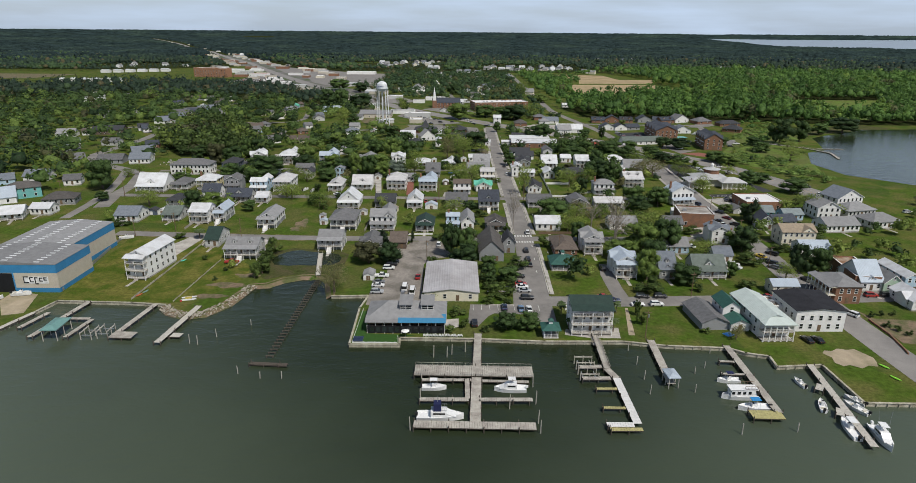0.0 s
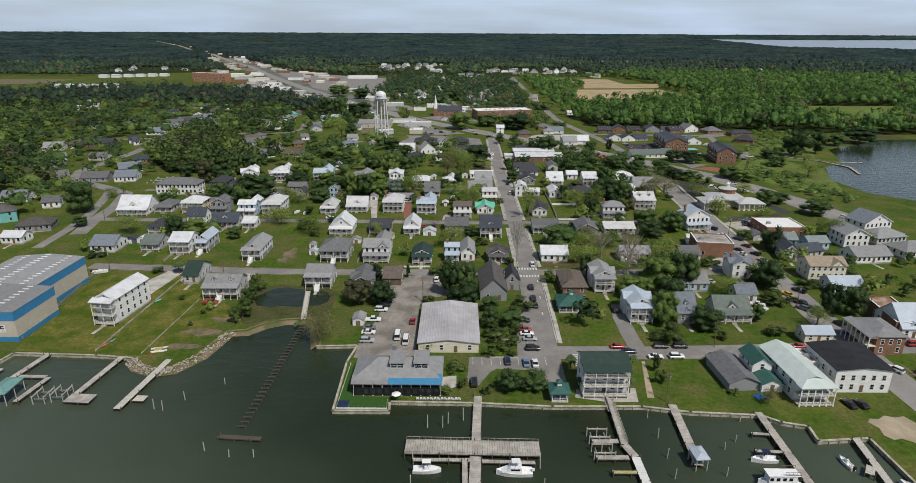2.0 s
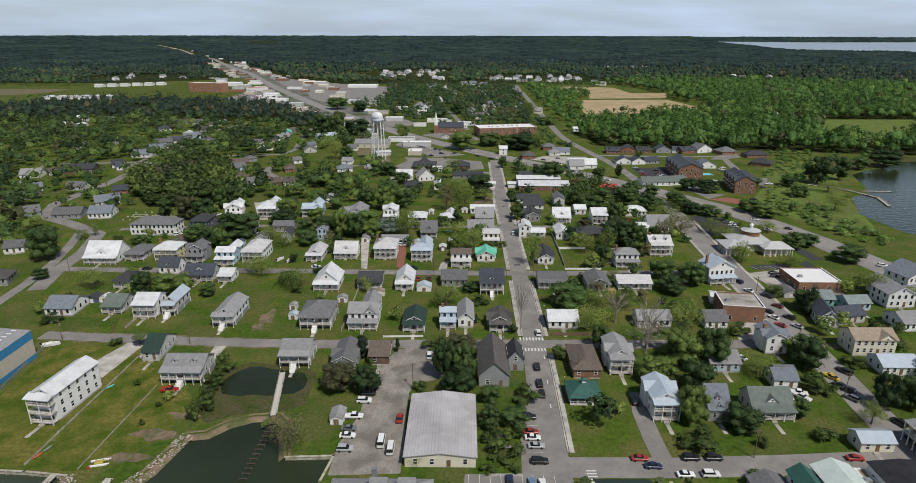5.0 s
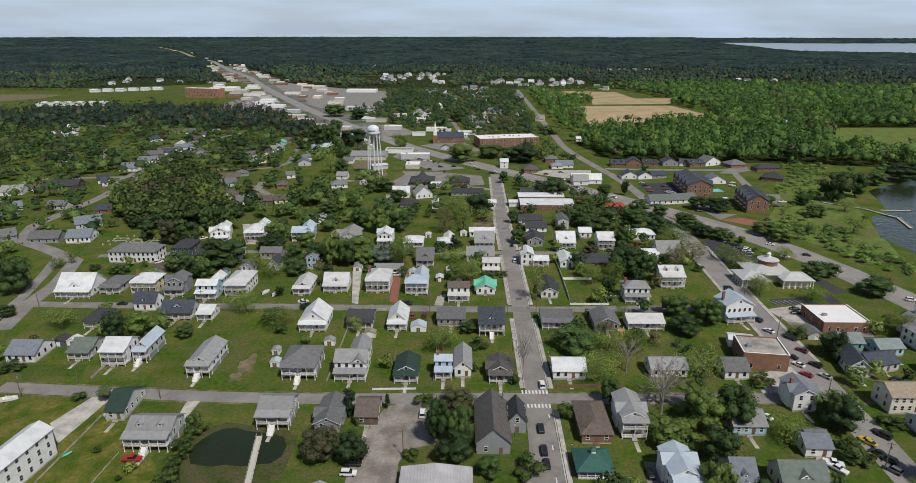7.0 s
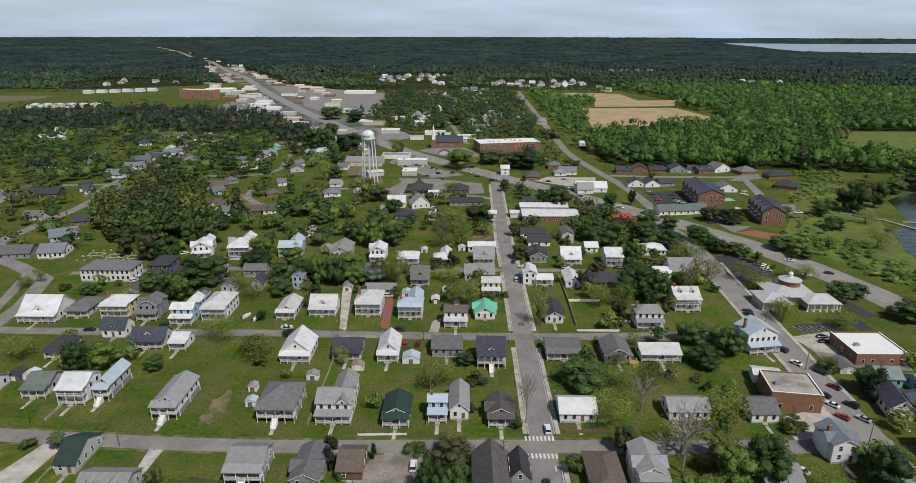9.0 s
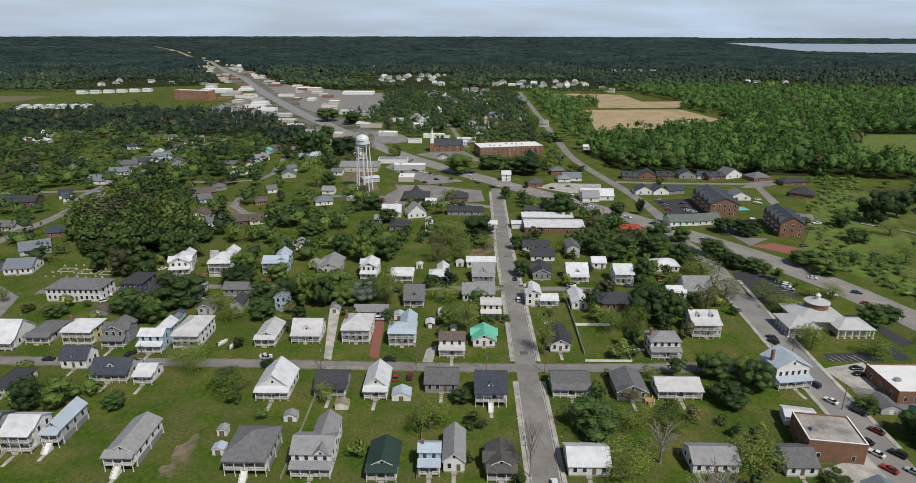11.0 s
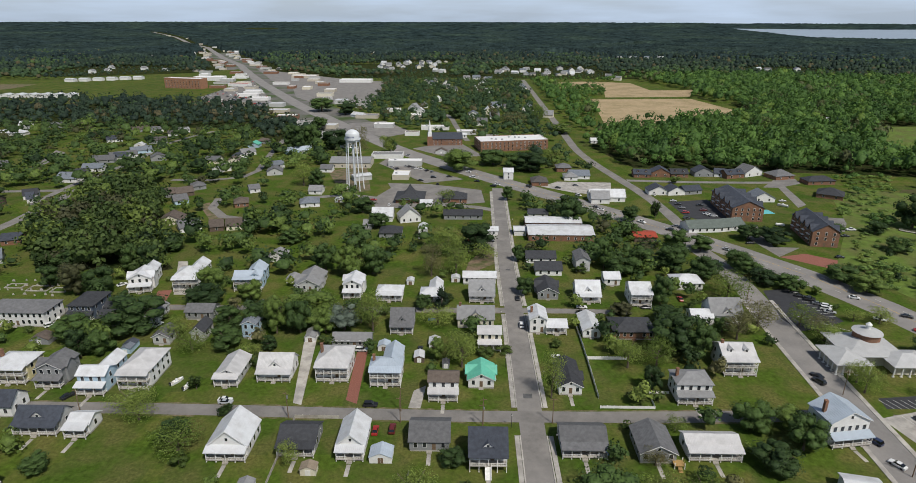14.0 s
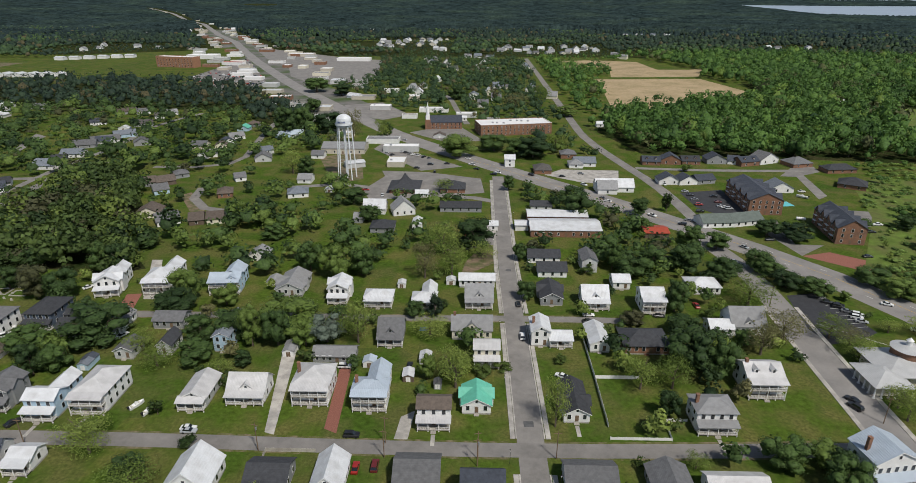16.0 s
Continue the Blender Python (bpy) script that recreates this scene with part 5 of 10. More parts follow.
# ---- larger buildings ----
BLUE = surface("blue_metal_cladding", (0.045, 0.22, 0.42), 0.5, 0.08, 2.0, 0.3, 0.12, line=("X", 0.4, 0.8))
AWNING = surface("bright_blue_awning", (0.05, 0.21, 0.36), 0.6, 0.08, 1.0, 0.2, 0.12)
PALEGREEN = surface("pale_green_metal_roof", (0.50, 0.56, 0.52), 0.45, 0.08, 2.5, 0.3, 0.12, line=("X", 0.55, 1.0))
SKYLIGHT = surface("skylight_panel", (0.72, 0.73, 0.72), 0.5, 0.05, 1.0, 0.1, 0.2)
HALLROOF = surface("old_grey_metal_roof", (0.47, 0.455, 0.46), 0.7, 0.1, 3.0, 0.3, 0.15, line=("X", 0.9, 1.2), second=(0.38, 0.365, 0.36), patch=7.0)
SCREEN_AND_SHADE_BLACK = surface("screen_and_shade_black", (0.012, 0.012, 0.014), 0.6, 0.2, 1.0, 0.2, 0.2)
TURF = surface("bright_turf", (0.03, 0.085, 0.012), 0.95, 0.15, 1.0, 0.4, 0.15)
POOL = surface("pool_water", (0.12, 0.50, 0.50), 0.15, 0.05, 2.0, 0.1, 0.5)


def block(name, x, y, w, d, yaw, h, roofing, walling, label, category="building", every=3.2, storeys=1, parapet=0.5, sides=True, size=(1.05, 1.6)):
    """A flat-roofed building with a parapet."""
    HOUSES.append((x, y, w, d))
    b = thing(name, pose(x, y, land(x, y), 0, 0, yaw), label, category)
    bm = bmesh.new()
    box(bm, -w / 2, 0, -0.1, w / 2, d, h)
    for x0, y0, x1, y1 in ((-w / 2, 0, w / 2, 0.35), (-w / 2, d - 0.35, w / 2, d), (-w / 2, 0.35, -w / 2 + 0.35, d - 0.35), (w / 2 - 0.35, 0.35, w / 2, d - 0.35)):
        box(bm, x0, y0, h + 0.002, x1, y1, h + parapet)
    part("wall", bm, walling, b)
    bm = bmesh.new()
    box(bm, -w / 2 + 0.36, 0.36, h + 0.01, w / 2 - 0.36, d - 0.36, h + 0.12)
    part("roof", bm, roofing, b)
    if y > 900 and not every:
        return b
    bm = bmesh.new()
    box(bm, -w / 2 - 0.05, -0.05, h + parapet, w / 2 + 0.05, 0.4, h + parapet + 0.08)
    box(bm, -w / 2 - 0.05, 0.4, h + parapet, -w / 2 + 0.4, d, h + parapet + 0.08)
    box(bm, w / 2 - 0.4, 0.4, h + parapet, w / 2 + 0.05, d, h + parapet + 0.08)
    part("coping", bm, TRIM, b)
    if every:
        facade(b, -w / 2 + 0.8, w / 2 - 0.8, 0, 0.2, storeys, 0, True, every, size)
        if sides:
            facade(b, 0.8, d - 0.8, w / 2, 0.2, storeys, 90, False, every * 1.4, size)
            facade(b, 0.8, d - 0.8, -w / 2, 0.2, storeys, -90, False, every * 1.4, size)
    for k in range(max(1, int(w * d / 260)) if y < 900 else 0):
        bm = bmesh.new()
        u, v = -w / 2 + w * (0.2 + 0.6 * ((k * 0.618) % 1)), d * (0.25 + 0.5 * ((k * 0.37 + 0.3) % 1))
        box(bm, u - 0.9, v - 0.7, h + 0.12, u + 0.9, v + 0.7, h + 1.1)
        box(bm, u - 0.6, v - 0.4, h + 1.1, u + 0.6, v + 0.4, h + 1.2)
        part("roof_unit", bm, METAL, b)
    return b


def gabled(name, x, y, w, d, yaw, eave, rise, axis, roofing, walling, label, category="building", every=3.0, storeys=1, hip=False, floor=0.2):
    HOUSES.append((x, y, w, d))
    b = thing(name, pose(x, y, 0, 0, 0, yaw), label, category)
    bm = bmesh.new()
    if hip:
        box(bm, -w / 2, 0, -0.1, w / 2, d, eave)
    elif axis == "y":
        prism(bm, [(-w / 2, -0.1), (w / 2, -0.1), (w / 2, eave), (0, eave + rise), (-w / 2, eave)], 0, d, "y")
    else:
        prism(bm, [(0, -0.1), (d, -0.1), (d, eave), (d / 2, eave + rise), (0, eave)], -w / 2, w / 2, "x")
    part("wall", bm, walling, b)
    bm = bmesh.new()
    if hip:
        hip_roof(bm, -w / 2, w / 2, 0, d, eave, rise)
    else:
        gable_roof(bm, -w / 2, w / 2, 0, d, eave, rise, axis)
    part("roof", bm, roofing, b)
    if every:
        facade(b, -w / 2 + 0.6, w / 2 - 0.6, 0, floor, storeys, 0, True, every)
        facade(b, 0.8, d - 0.8, w / 2, floor, storeys, 90, False, every * 1.3)
        facade(b, 0.8, d - 0.8, -w / 2, floor, storeys, -90, False, every * 1.3)
    return b


def boat_shed():
    """The dry storage warehouse, in two wings under low roofs."""
    b = thing("boat_warehouse", pose(0, 0, 0), "blue and tan metal boat storage warehouse with skylights", "warehouse")
    for x0, x1, y0, y1 in ((-178, -141.2, 199, 220), (-175, -148, 220.01, 250)):
        HOUSES.append(((x0 + x1) / 2, y0, x1 - x0, y1 - y0))
        for nm, z0, z1, m, o in (("base_band", -0.1, 1.7, BLUE, 0.03), ("wall", 1.7, 7.4, WALLS["TN"], 0.0), ("fascia", 7.4, 10.5, BLUE, 0.05)):
            bm = bmesh.new()
            box(bm, x0 - o, y0 - (o if y0 < 205 else 0), z0, x1 + o, y1 + (o if y0 > 205 else 0), z1)
            part(nm, bm, m, b)
        bm = bmesh.new()
        c = (x0 + x1) / 2
        prism(bm, [(x0 - 0.15, 10.5), (x1 + 0.15, 10.5), (x1 + 0.15, 10.62), (c, 11.7), (x0 - 0.15, 10.62)], y0 - 0.15, y1 + 0.1, "y")
        part("roof", bm, ROOFS["LG"], b)
        for r in range(3):
            for k in range(int((y1 - y0) / 2.3)):
                u = x0 + (x1 - x0) * (0.2 + 0.3 * r)
                z = 10.62 + 1.08 * (1 - abs(u - c) / ((x1 - x0) / 2))
                bm = bmesh.new()
                box(bm, u - 1.1, y0 + 1 + k * 2.3, z - 0.05, u + 1.1, y0 + 1.6 + k * 2.3, z + 0.06)
                part("skylight", bm, SKYLIGHT, b)
    # black slab on the closed front, standing for the shade inside the doorway
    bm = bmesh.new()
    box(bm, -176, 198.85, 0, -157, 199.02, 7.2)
    part("doorway", bm, SCREEN_AND_SHADE_BLACK, b, "tall doorway, a black panel standing for its dark inside")
    bm = bmesh.new()
    box(bm, -157, 198.8, 0, -156.6, 199.02, 7.4)
    part("door_jamb", bm, BLUE, b)
    sign = part("sign_panel", (lambda q: (box(q, -153.2, 198.86, 3.4, -144.6, 198.98, 6.0), q)[1])(bmesh.new()), surface("sign_white", (0.7, 0.7, 0.68), 0.6), b, "white and black painted wall sign")
    for k, (a, c, z0, z1) in enumerate(((-153.4, -151.6, 3.6, 6.1), (-151.2, -149.8, 3.9, 5.9), (-149.4, -148.2, 3.2, 5.8), (-147.8, -146.6, 4.2, 5.7), (-146.2, -145.0, 4.6, 5.8))):
        bm = bmesh.new()
        box(bm, a, 198.8, z0, c, 198.87, z0 + 0.35)
        box(bm, a, 198.8, z1 - 0.35, c, 198.87, z1)
        box(bm, a, 198.8, z0 + 0.35, a + 0.35, 198.87, z1 - 0.35)
        part("bar", bm, SCREEN_AND_SHADE_BLACK, sign)


boat_shed()


def restaurant():
    b = thing("restaurant", pose(-15.5, 169.4, 0), "grey-roofed waterfront restaurant with black screened porch", "restaurant")
    HOUSES.append((-15.5, 169.4, 25, 15))
    bm = bmesh.new()
    box(bm, -12, 2.4, -0.1, 12, 14, 4.3)
    part("wall", bm, WALLS["GY"], b)
    bm = bmesh.new()
    box(bm, -12, 0, -0.1, 12, 2.38, 2.6)
    part("screened_porch", bm, SCREEN_AND_SHADE_BLACK, b)
    for z in (2.62, 3.3):
        bm = bmesh.new()
        rail(bm, -12, 0.1, 12, 0.1, z - 0.25, 0.8)
        part("rail", bm, WOOD, b)
    for i in range(10):
        part("post", POST, None, b, at=pose(-12 + 24 * i / 9, 0.1, 0) @ Matrix.Diagonal((1, 1, 4.1, 1)))
    bm = bmesh.new()
    hip_roof(bm, -12.2, 12.2, 1.2, 14, 4.4, 3.4, 0.5)
    part("roof", bm, ROOFS["LG"], b)
    bm = bmesh.new()
    prism(bm, [(-0.7, 3.95), (3.0, 5.15), (3.0, 5.3), (-0.7, 4.1)], -2.4, 12.5, "x")
    part("awning", bm, AWNING, b, "bright blue awning over the porch")
    bm = bmesh.new()
    prism(bm, [(-0.6, 3.9), (2.6, 4.8), (2.6, 4.95), (-0.6, 4.05)], -12.6, -2.42, "x")
    part("porch_roof", bm, ROOFS["LG"], b)
    for u in (-0.2, 6.6):
        bm = bmesh.new()
        box(bm, u - 1.9, 4.2, 5.4, u + 1.9, 9, 8.0)
        dm = part("dormer", bm, WALLS["LG"], b)
        bm = bmesh.new()
        prism(bm, [(3.7, 7.9), (9.6, 8.9), (9.6, 9.05), (3.7, 8.05)], u - 2.2, u + 2.2, "x")
        part("dormer_roof", bm, ROOFS["LG"], dm)
        for k in (-0.9, 0.9):
            window(dm, pose(u + k, 4.2, 6.3), (1.7, 1.3))
    bm = bmesh.new()
    box(bm, -2.6, 13.2, 4, -1.4, 14.6, 8.2)
    part("flue", bm, METAL, b)
    for i in range(12):
        bm = bmesh.new()
        box(bm, -11.2 + 1.95 * i, -0.05, 0.5, -9.9 + 1.95 * i, -0.01, 2.2)
        part("screen_panel", bm, PANE, b)


restaurant()
sheet("turf", [(-31.4, 162.6), (-17.4, 162.6), (-17.6, 167), (-12, 168), (-28, 169.2), (-28, 185), (-31.9, 185)], 0.09, TURF, "bright green turf beside the restaurant", "lawn")
gabled("hall", -1.6, 193.6, 19, 29, 0, 3.4, 1.2, "y", HALLROOF, WALLS["CR"], "large low hall with a grey metal roof", "hall", 4.0)
house(42.3, 168.6, 12.6, 9.8, 0, 2.9, "x", "GR", "W", "pp")
house(-120.0, 210.6, 7.6, 21, -7, 2.9, "y", "W", "W", "pp")
gabled("chapel", 14.6, 233.0, 10, 21, 0, 4.2, 4.6, "y", ROOFS["DB"], WALLS["GY"], "dark grey shingled chapel with a steep roof", "chapel", 3.0)
gabled("chapel_wing", 22.4, 243, 5.6, 9, 0, 4.6, 3.2, "y", ROOFS["D"], WALLS["GY"], "dark two-storey wing beside the chapel", "chapel", 2.4, 2)
gabled("shed", 82.4, 173, 8.6, 15, 3, 2.7, 1.9, "y", ROOFS["G"], WALLS["GY"], "long dark grey open-fronted shed", "shed", 0)
gabled("cottage", 89.4, 178.2, 5.6, 8.5, 0, 5.6, 2.0, "y", ROOFS["TLD"], WALLS["W"], "white two-storey cottage with a teal roof", "house", 2.4, 2)
gabled("cottage", 90.0, 172.3, 5.9, 5.8, 0, 2.7, 1.4, "y", ROOFS["TLD"], WALLS["W"], "low white cottage annex with a teal roof", "house", 2.4, 1)


def inn():
    b = gabled("inn", 98.6, 168.3, 9.4, 20, 2, 6.0, 1.9, "y", PALEGREEN, WALLS["W"], "long white two-storey inn with pale green roof", "inn", 2.6, 2)
    bm = bmesh.new()
    for z in (0.4, 3.2):
        box(bm, -4.9, -2.9, z - 0.2, 4.9, -0.01, z)
    part("porch_deck", bm, PLANK, b)
    for i in range(6):
        part("post", POST, None, b, at=pose(-4.7 + 9.4 * i / 5, -2.8, 0) @ Matrix.Diagonal((1.2, 1.2, 5.8, 1)))
    for z in (0.4, 3.2):
        bm = bmesh.new()
        rail(bm, -4.8, -2.8, 4.8, -2.8, z)
        part("porch_rail", bm, TRIM, b)
    bm = bmesh.new()
    hip_roof(bm, -4.8, 4.8, -2.9, 4, 5.85, 1.7, 0.4)
    part("porch_roof", bm, PALEGREEN, b)


inn()
gabled("shop_building", 115.0, 172.4, 15.6, 15.5, 0, 7.2, 0.8, "y", ROOFS["BK"], WALLS["W"], "white two-storey shop building with a black roof", "shop", 2.6, 2)
block("shop_annex", 105.6, 180.5, 3.0, 8, 0, 4.6, ROOFS["T"], WALLS["W"], "low white annex with a brown roof", "shop", 0)


def corner_store():
    b = gabled("corner_store", 136.8, 193.6, 9, 13, 0, 6.6, 1.7, "x", ROOFS["LG"], BRICK, "two-storey red brick corner store with timber galleries", "store", 2.2, 2, True)
    bm = bmesh.new()
    for z in (3.3, 6.3):
        box(bm, -7.2, -0.4, z - 0.2, -4.51, 13.4, z)
    part("gallery_deck", bm, WALLS["CR"], b)
    for i in range(7):
        part("post", POST, None, b, at=pose(-7.0, -0.2 + 13.4 * i / 6, 0) @ Matrix.Diagonal((1.3, 1.3, 6.2, 1)))
    bm = bmesh.new()
    rail(bm, -7.05, -0.3, -7.05, 13.3, 3.3)
    part("gallery_rail", bm, WALLS["CR"], b)
    bm = bmesh.new()
    prism(bm, [(-7.5, 6.3), (-4.51, 6.95), (-4.51, 7.1), (-7.5, 6.45)], -0.6, 13.6, "y")
    part("gallery_roof", bm, ROOFS["LG"], b)


corner_store()
RUST = surface("rust_streaked_roof", (0.40, 0.33, 0.25), 0.8, 0.2, 1.0, 0.3, 0.15, second=(0.24, 0.13, 0.07), patch=3.0, amount=0.8)
block("row_building", 151, 205, 9, 22, -8, 5.2, RUST, BRICK, "long brick row building with a rust-streaked roof", "shop", 3.0)


PALE_ROOF = surface("pale_standing_seam_roof", (0.46, 0.46, 0.45), 0.5, 0.08, 2.5, 0.35, 0.12, line=("X", 0.5, 1.0))


def civic():
    b = thing("civic_hall", pose(157, 356, 0), "white columned civic hall with a round brick drum", "civic building")
    HOUSES.append((157, 354, 40, 30))
    for nm, x0, x1, y0, y1, e, r in (("west_wing", -15.5, -3, 3, 17, 4.0, 2.4), ("east_wing", 4, 19, 2, 14, 4.0, 2.4), ("centre", -9, 12, 8, 26, 4.6, 2.6)):
        bm = bmesh.new()
        box(bm, x0 + 1.6, y0 + 1.6, -0.1, x1 - 1.6, y1 - 1.6, e)
        part("wall", bm, WALLS["CR"], b)
        bm = bmesh.new()
        hip_roof(bm, x0, x1, y0, y1, e, r, 0.3)
        part("roof", bm, PALE_ROOF, b)
        if nm != "centre":
            for i in range(6):
                u = x0 + 0.3 + (x1 - x0 - 0.6) * i / 5
                part("column", COLUMN, None, b, at=pose(u, y0 + 0.3, 0) @ Matrix.Diagonal((1, 1, e - 0.1, 1)))
            for i in range(1, 5):
                part("column", COLUMN, None, b, at=pose(x0 + 0.3 if nm == "west_wing" else x1 - 0.3, y0 + 0.3 + (y1 - y0 - 0.6) * i / 5, 0) @ Matrix.Diagonal((1, 1, e - 0.1, 1)))
    for nm, r0, r1, z0, z1, m, k in (("drum", 4.6, 4.6, 4, 9.0, BRICK, 28), ("drum_roof", 5.2, 1.0, 9.0, 10.2, PALE_ROOF, 28), ("lantern", 0.9, 0.9, 10.2, 11.8, TRIM, 10), ("lantern_cap", 1.2, 0.1, 11.8, 12.9, TRIM, 10)):
        bm = bmesh.new()
        tube(bm, 3.5, 19, z0, z1, r0, r1, k)
        part(nm, bm, m, b)


COLUMN = (lambda q: (tube(q, 0, 0, 0, 1, 0.28, 0.24, 10), box(q, -0.4, -0.4, 0, 0.4, 0.4, 0.05), box(q, -0.4, -0.4, 0.95, 0.4, 0.4, 1.0), mesh_of("column", q, TRIM))[3])(bmesh.new())
civic()
block("flat_store", 164.3, 311.5, 19.5, 18, 0, 4.4, ROOFS["WF"], BRICK, "low brick store with a white flat roof", "store", 3.2)
block("brick_store", 116.6, 281.4, 16.0, 14.0, -8, 6.4, ROOFS["OF"], BRICK, "red brick store with a stained flat roof", "store", 4.5)
gabled("annex", 115, 298, 9, 6, -12, 3.4, 0.8, "x", ROOFS["W"], WALLS["W"], "small white annex beside the brick store", "annex", 0)
block("school", 54, 743, 66, 28, 12, 9.5, ROOFS["WF"], BRICK, "long red brick school with a white flat roof", "school", 4.0, 3)
gabled("meeting_hall", 63.5, 494, 37, 18, 0, 3.9, 2.0, "x", ROOFS["W"], BRICK, "brick meeting hall with a broad white roof", "hall", 3.6)
gabled("meeting_hall", 61.5, 513.5, 33, 12, 0, 4.6, 1.6, "x", ROOFS["W"], BRICK, "rear brick hall with a white ridged roof", "hall", 0)
gabled("hall_wing", 41.0, 503, 7, 8, 0, 3.2, 0.9, "x", ROOFS["W"], WALLS["W"], "small white wing beside the meeting hall", "hall", 0)


def church():
    b = gabled("church", -13, 767, 34, 16, 4, 6.5, 5.0, "x", ROOFS["N"], BRICK, "red brick church with a dark roof and white steeple", "church", 3.6, 2)
    bm = bmesh.new()
    box(bm, -17.5, -1, 0, -12.5, 4, 9)
    tower = part("tower", bm, BRICK, b)
    bm = bmesh.new()
    box(bm, -16.9, -0.4, 9, -13.1, 3.4, 13)
    tube(bm, -15, 1.5, 13, 16, 1.7, 1.5, 8)
    tube(bm, -15, 1.5, 16, 25, 1.5, 0.08, 8)
    part("steeple", bm, TRIM, tower)


church()


def water_tower(x, y):
    white = surface("tank_white", (0.74, 0.76, 0.77), 0.5, 0.04, 3.0, 0.05, 0.2, second=(0.62, 0.64, 0.65), patch=4.0)
    b = thing("water_tower", pose(x, y, 0), "white steel water tower on tall braced legs", "water tower")
    HOUSES.append((x, y - 6, 12, 12))
    bm = bmesh.new()
    prof = [(0.1, 34.2), (2.2, 34.4), (4.2, 35.4), (5.0, 37.0), (5.1, 40.2), (4.8, 41.6), (3.4, 43.1), (1.6, 43.9), (0.1, 44.1)]
    rings = [[bm.verts.new((r * math.cos(2 * math.pi * k / 32), r * math.sin(2 * math.pi * k / 32), z)) for k in range(32)] for r, z in prof]
    for p, q in zip(rings, rings[1:]):
        for k in range(32):
            bm.faces.new([p[k], p[(k + 1) % 32], q[(k + 1) % 32], q[k]])
    tank = part("tank", bm, white, b)
    bm = bmesh.new()
    for k in range(32):
        a0, a1 = 2 * math.pi * k / 32, 2 * math.pi * (k + 1) / 32
        p = [bm.verts.new((r * math.cos(a), r * math.sin(a), z)) for r, a, z in ((5.0, a0, 37.2), (5.0, a1, 37.2), (5.9, a1, 37.2), (5.9, a0, 37.2), (5.9, a1, 38.2), (5.9, a0, 38.2))]
        bm.faces.new(p[:4])
        bm.faces.new([p[3], p[2], p[4], p[5]])
    part("walkway", bm, white, tank)
    bm = bmesh.new()
    for k in range(7):
        a = radians(-125 + 9 * k)
        box(bm, 5.16 * math.cos(a) - 0.22, 5.16 * math.sin(a) - 0.05, 38.9, 5.16 * math.cos(a) + 0.22, 5.16 * math.sin(a) + 0.05, 39.8)
    part("lettering_bars", bm, surface("blue_paint", (0.06, 0.09, 0.22), 0.6), tank)
    bm = bmesh.new()
    tube(bm, 0, 0, 0, 34.4, 0.75, 0.75, 14)
    part("riser", bm, white, b)
    for k in range(5):
        a = 2 * math.pi * k / 5 + 0.4
        bm = bmesh.new()
        tube(bm, 6.6 * math.cos(a), 6.6 * math.sin(a), 0, 36.5, 0.42, 0.42, 10, -1.7 * math.cos(a), -1.7 * math.sin(a))
        part("leg", bm, white, b)
    for z, r in ((12, 6.05), (23, 5.5)):
        for k in range(5):
            a0, a1 = 2 * math.pi * k / 5 + 0.4, 2 * math.pi * (k + 1) / 5 + 0.4
            bm = bmesh.new()
            p, q = Vector((r * math.cos(a0), r * math.sin(a0), z)), Vector((r * math.cos(a1), r * math.sin(a1), z))
            for s in ((0, 0.1), (0, -0.1)):
                v = [bm.verts.new(p + Vector((0, 0, s[1]))), bm.verts.new(q + Vector((0, 0, s[1])))]
            bm.verts.ensure_lookup_table()
            bm.faces.new([bm.verts[0], bm.verts[1], bm.verts[3], bm.verts[2]])
            bmesh.ops.solidify(bm, geom=bm.faces[:], thickness=0.15)
            part("brace", bm, white, b)


water_tower(-72.5, 601)
gabled("storage_building", -89, 668, 34, 22, 0, 4.5, 3.0, "x", ROOFS["LG"], WALLS["TN"], "tan storage building with a rounded grey roof", "storage", 6.0)
gabled("shelter", -71, 627, 14, 9, 25, 3.6, 0.8, "x", ROOFS["W"], WALLS["LG"], "low shelter with a white roof below the tower", "shelter", 0)


def apartments(x, y, w, d, yaw, label):
    b = gabled("apartment_building", x, y, w, d, yaw, 8.8, 4.2, "y", ROOFS["N"], BRICK, label, "apartments", 3.4, 3)
    for k in range(4):
        for s in (-1, 1):
            v = d * (0.14 + 0.24 * k)
            bm = bmesh.new()
            prism(bm, [(v - 2.2, 8.4), (v + 2.2, 8.4), (v, 11.6)], s * (w / 2 + 0.3), s * w * 0.2, "x")
            g = part("cross_gable", bm, BRICK, b)
            bm = bmesh.new()
            u0, u1 = sorted((s * (w / 2 + 0.55), s * w * 0.16))
            prism(bm, [(v - 2.6, 8.2), (v, 11.75), (v + 2.6, 8.2), (v + 2.6, 8.4), (v, 11.95), (v - 2.6, 8.4)], u0, u1, "x")
            part("gable_roof", bm, ROOFS["N"], g)
            for z in (3.2, 6.1):
                bm = bmesh.new()
                box(bm, min(s * w / 2, s * (w / 2 + 1.3)), v - 1.8, z - 0.15, max(s * w / 2, s * (w / 2 + 1.3)), v + 1.8, z)
                part("balcony", bm, TRIM, b)


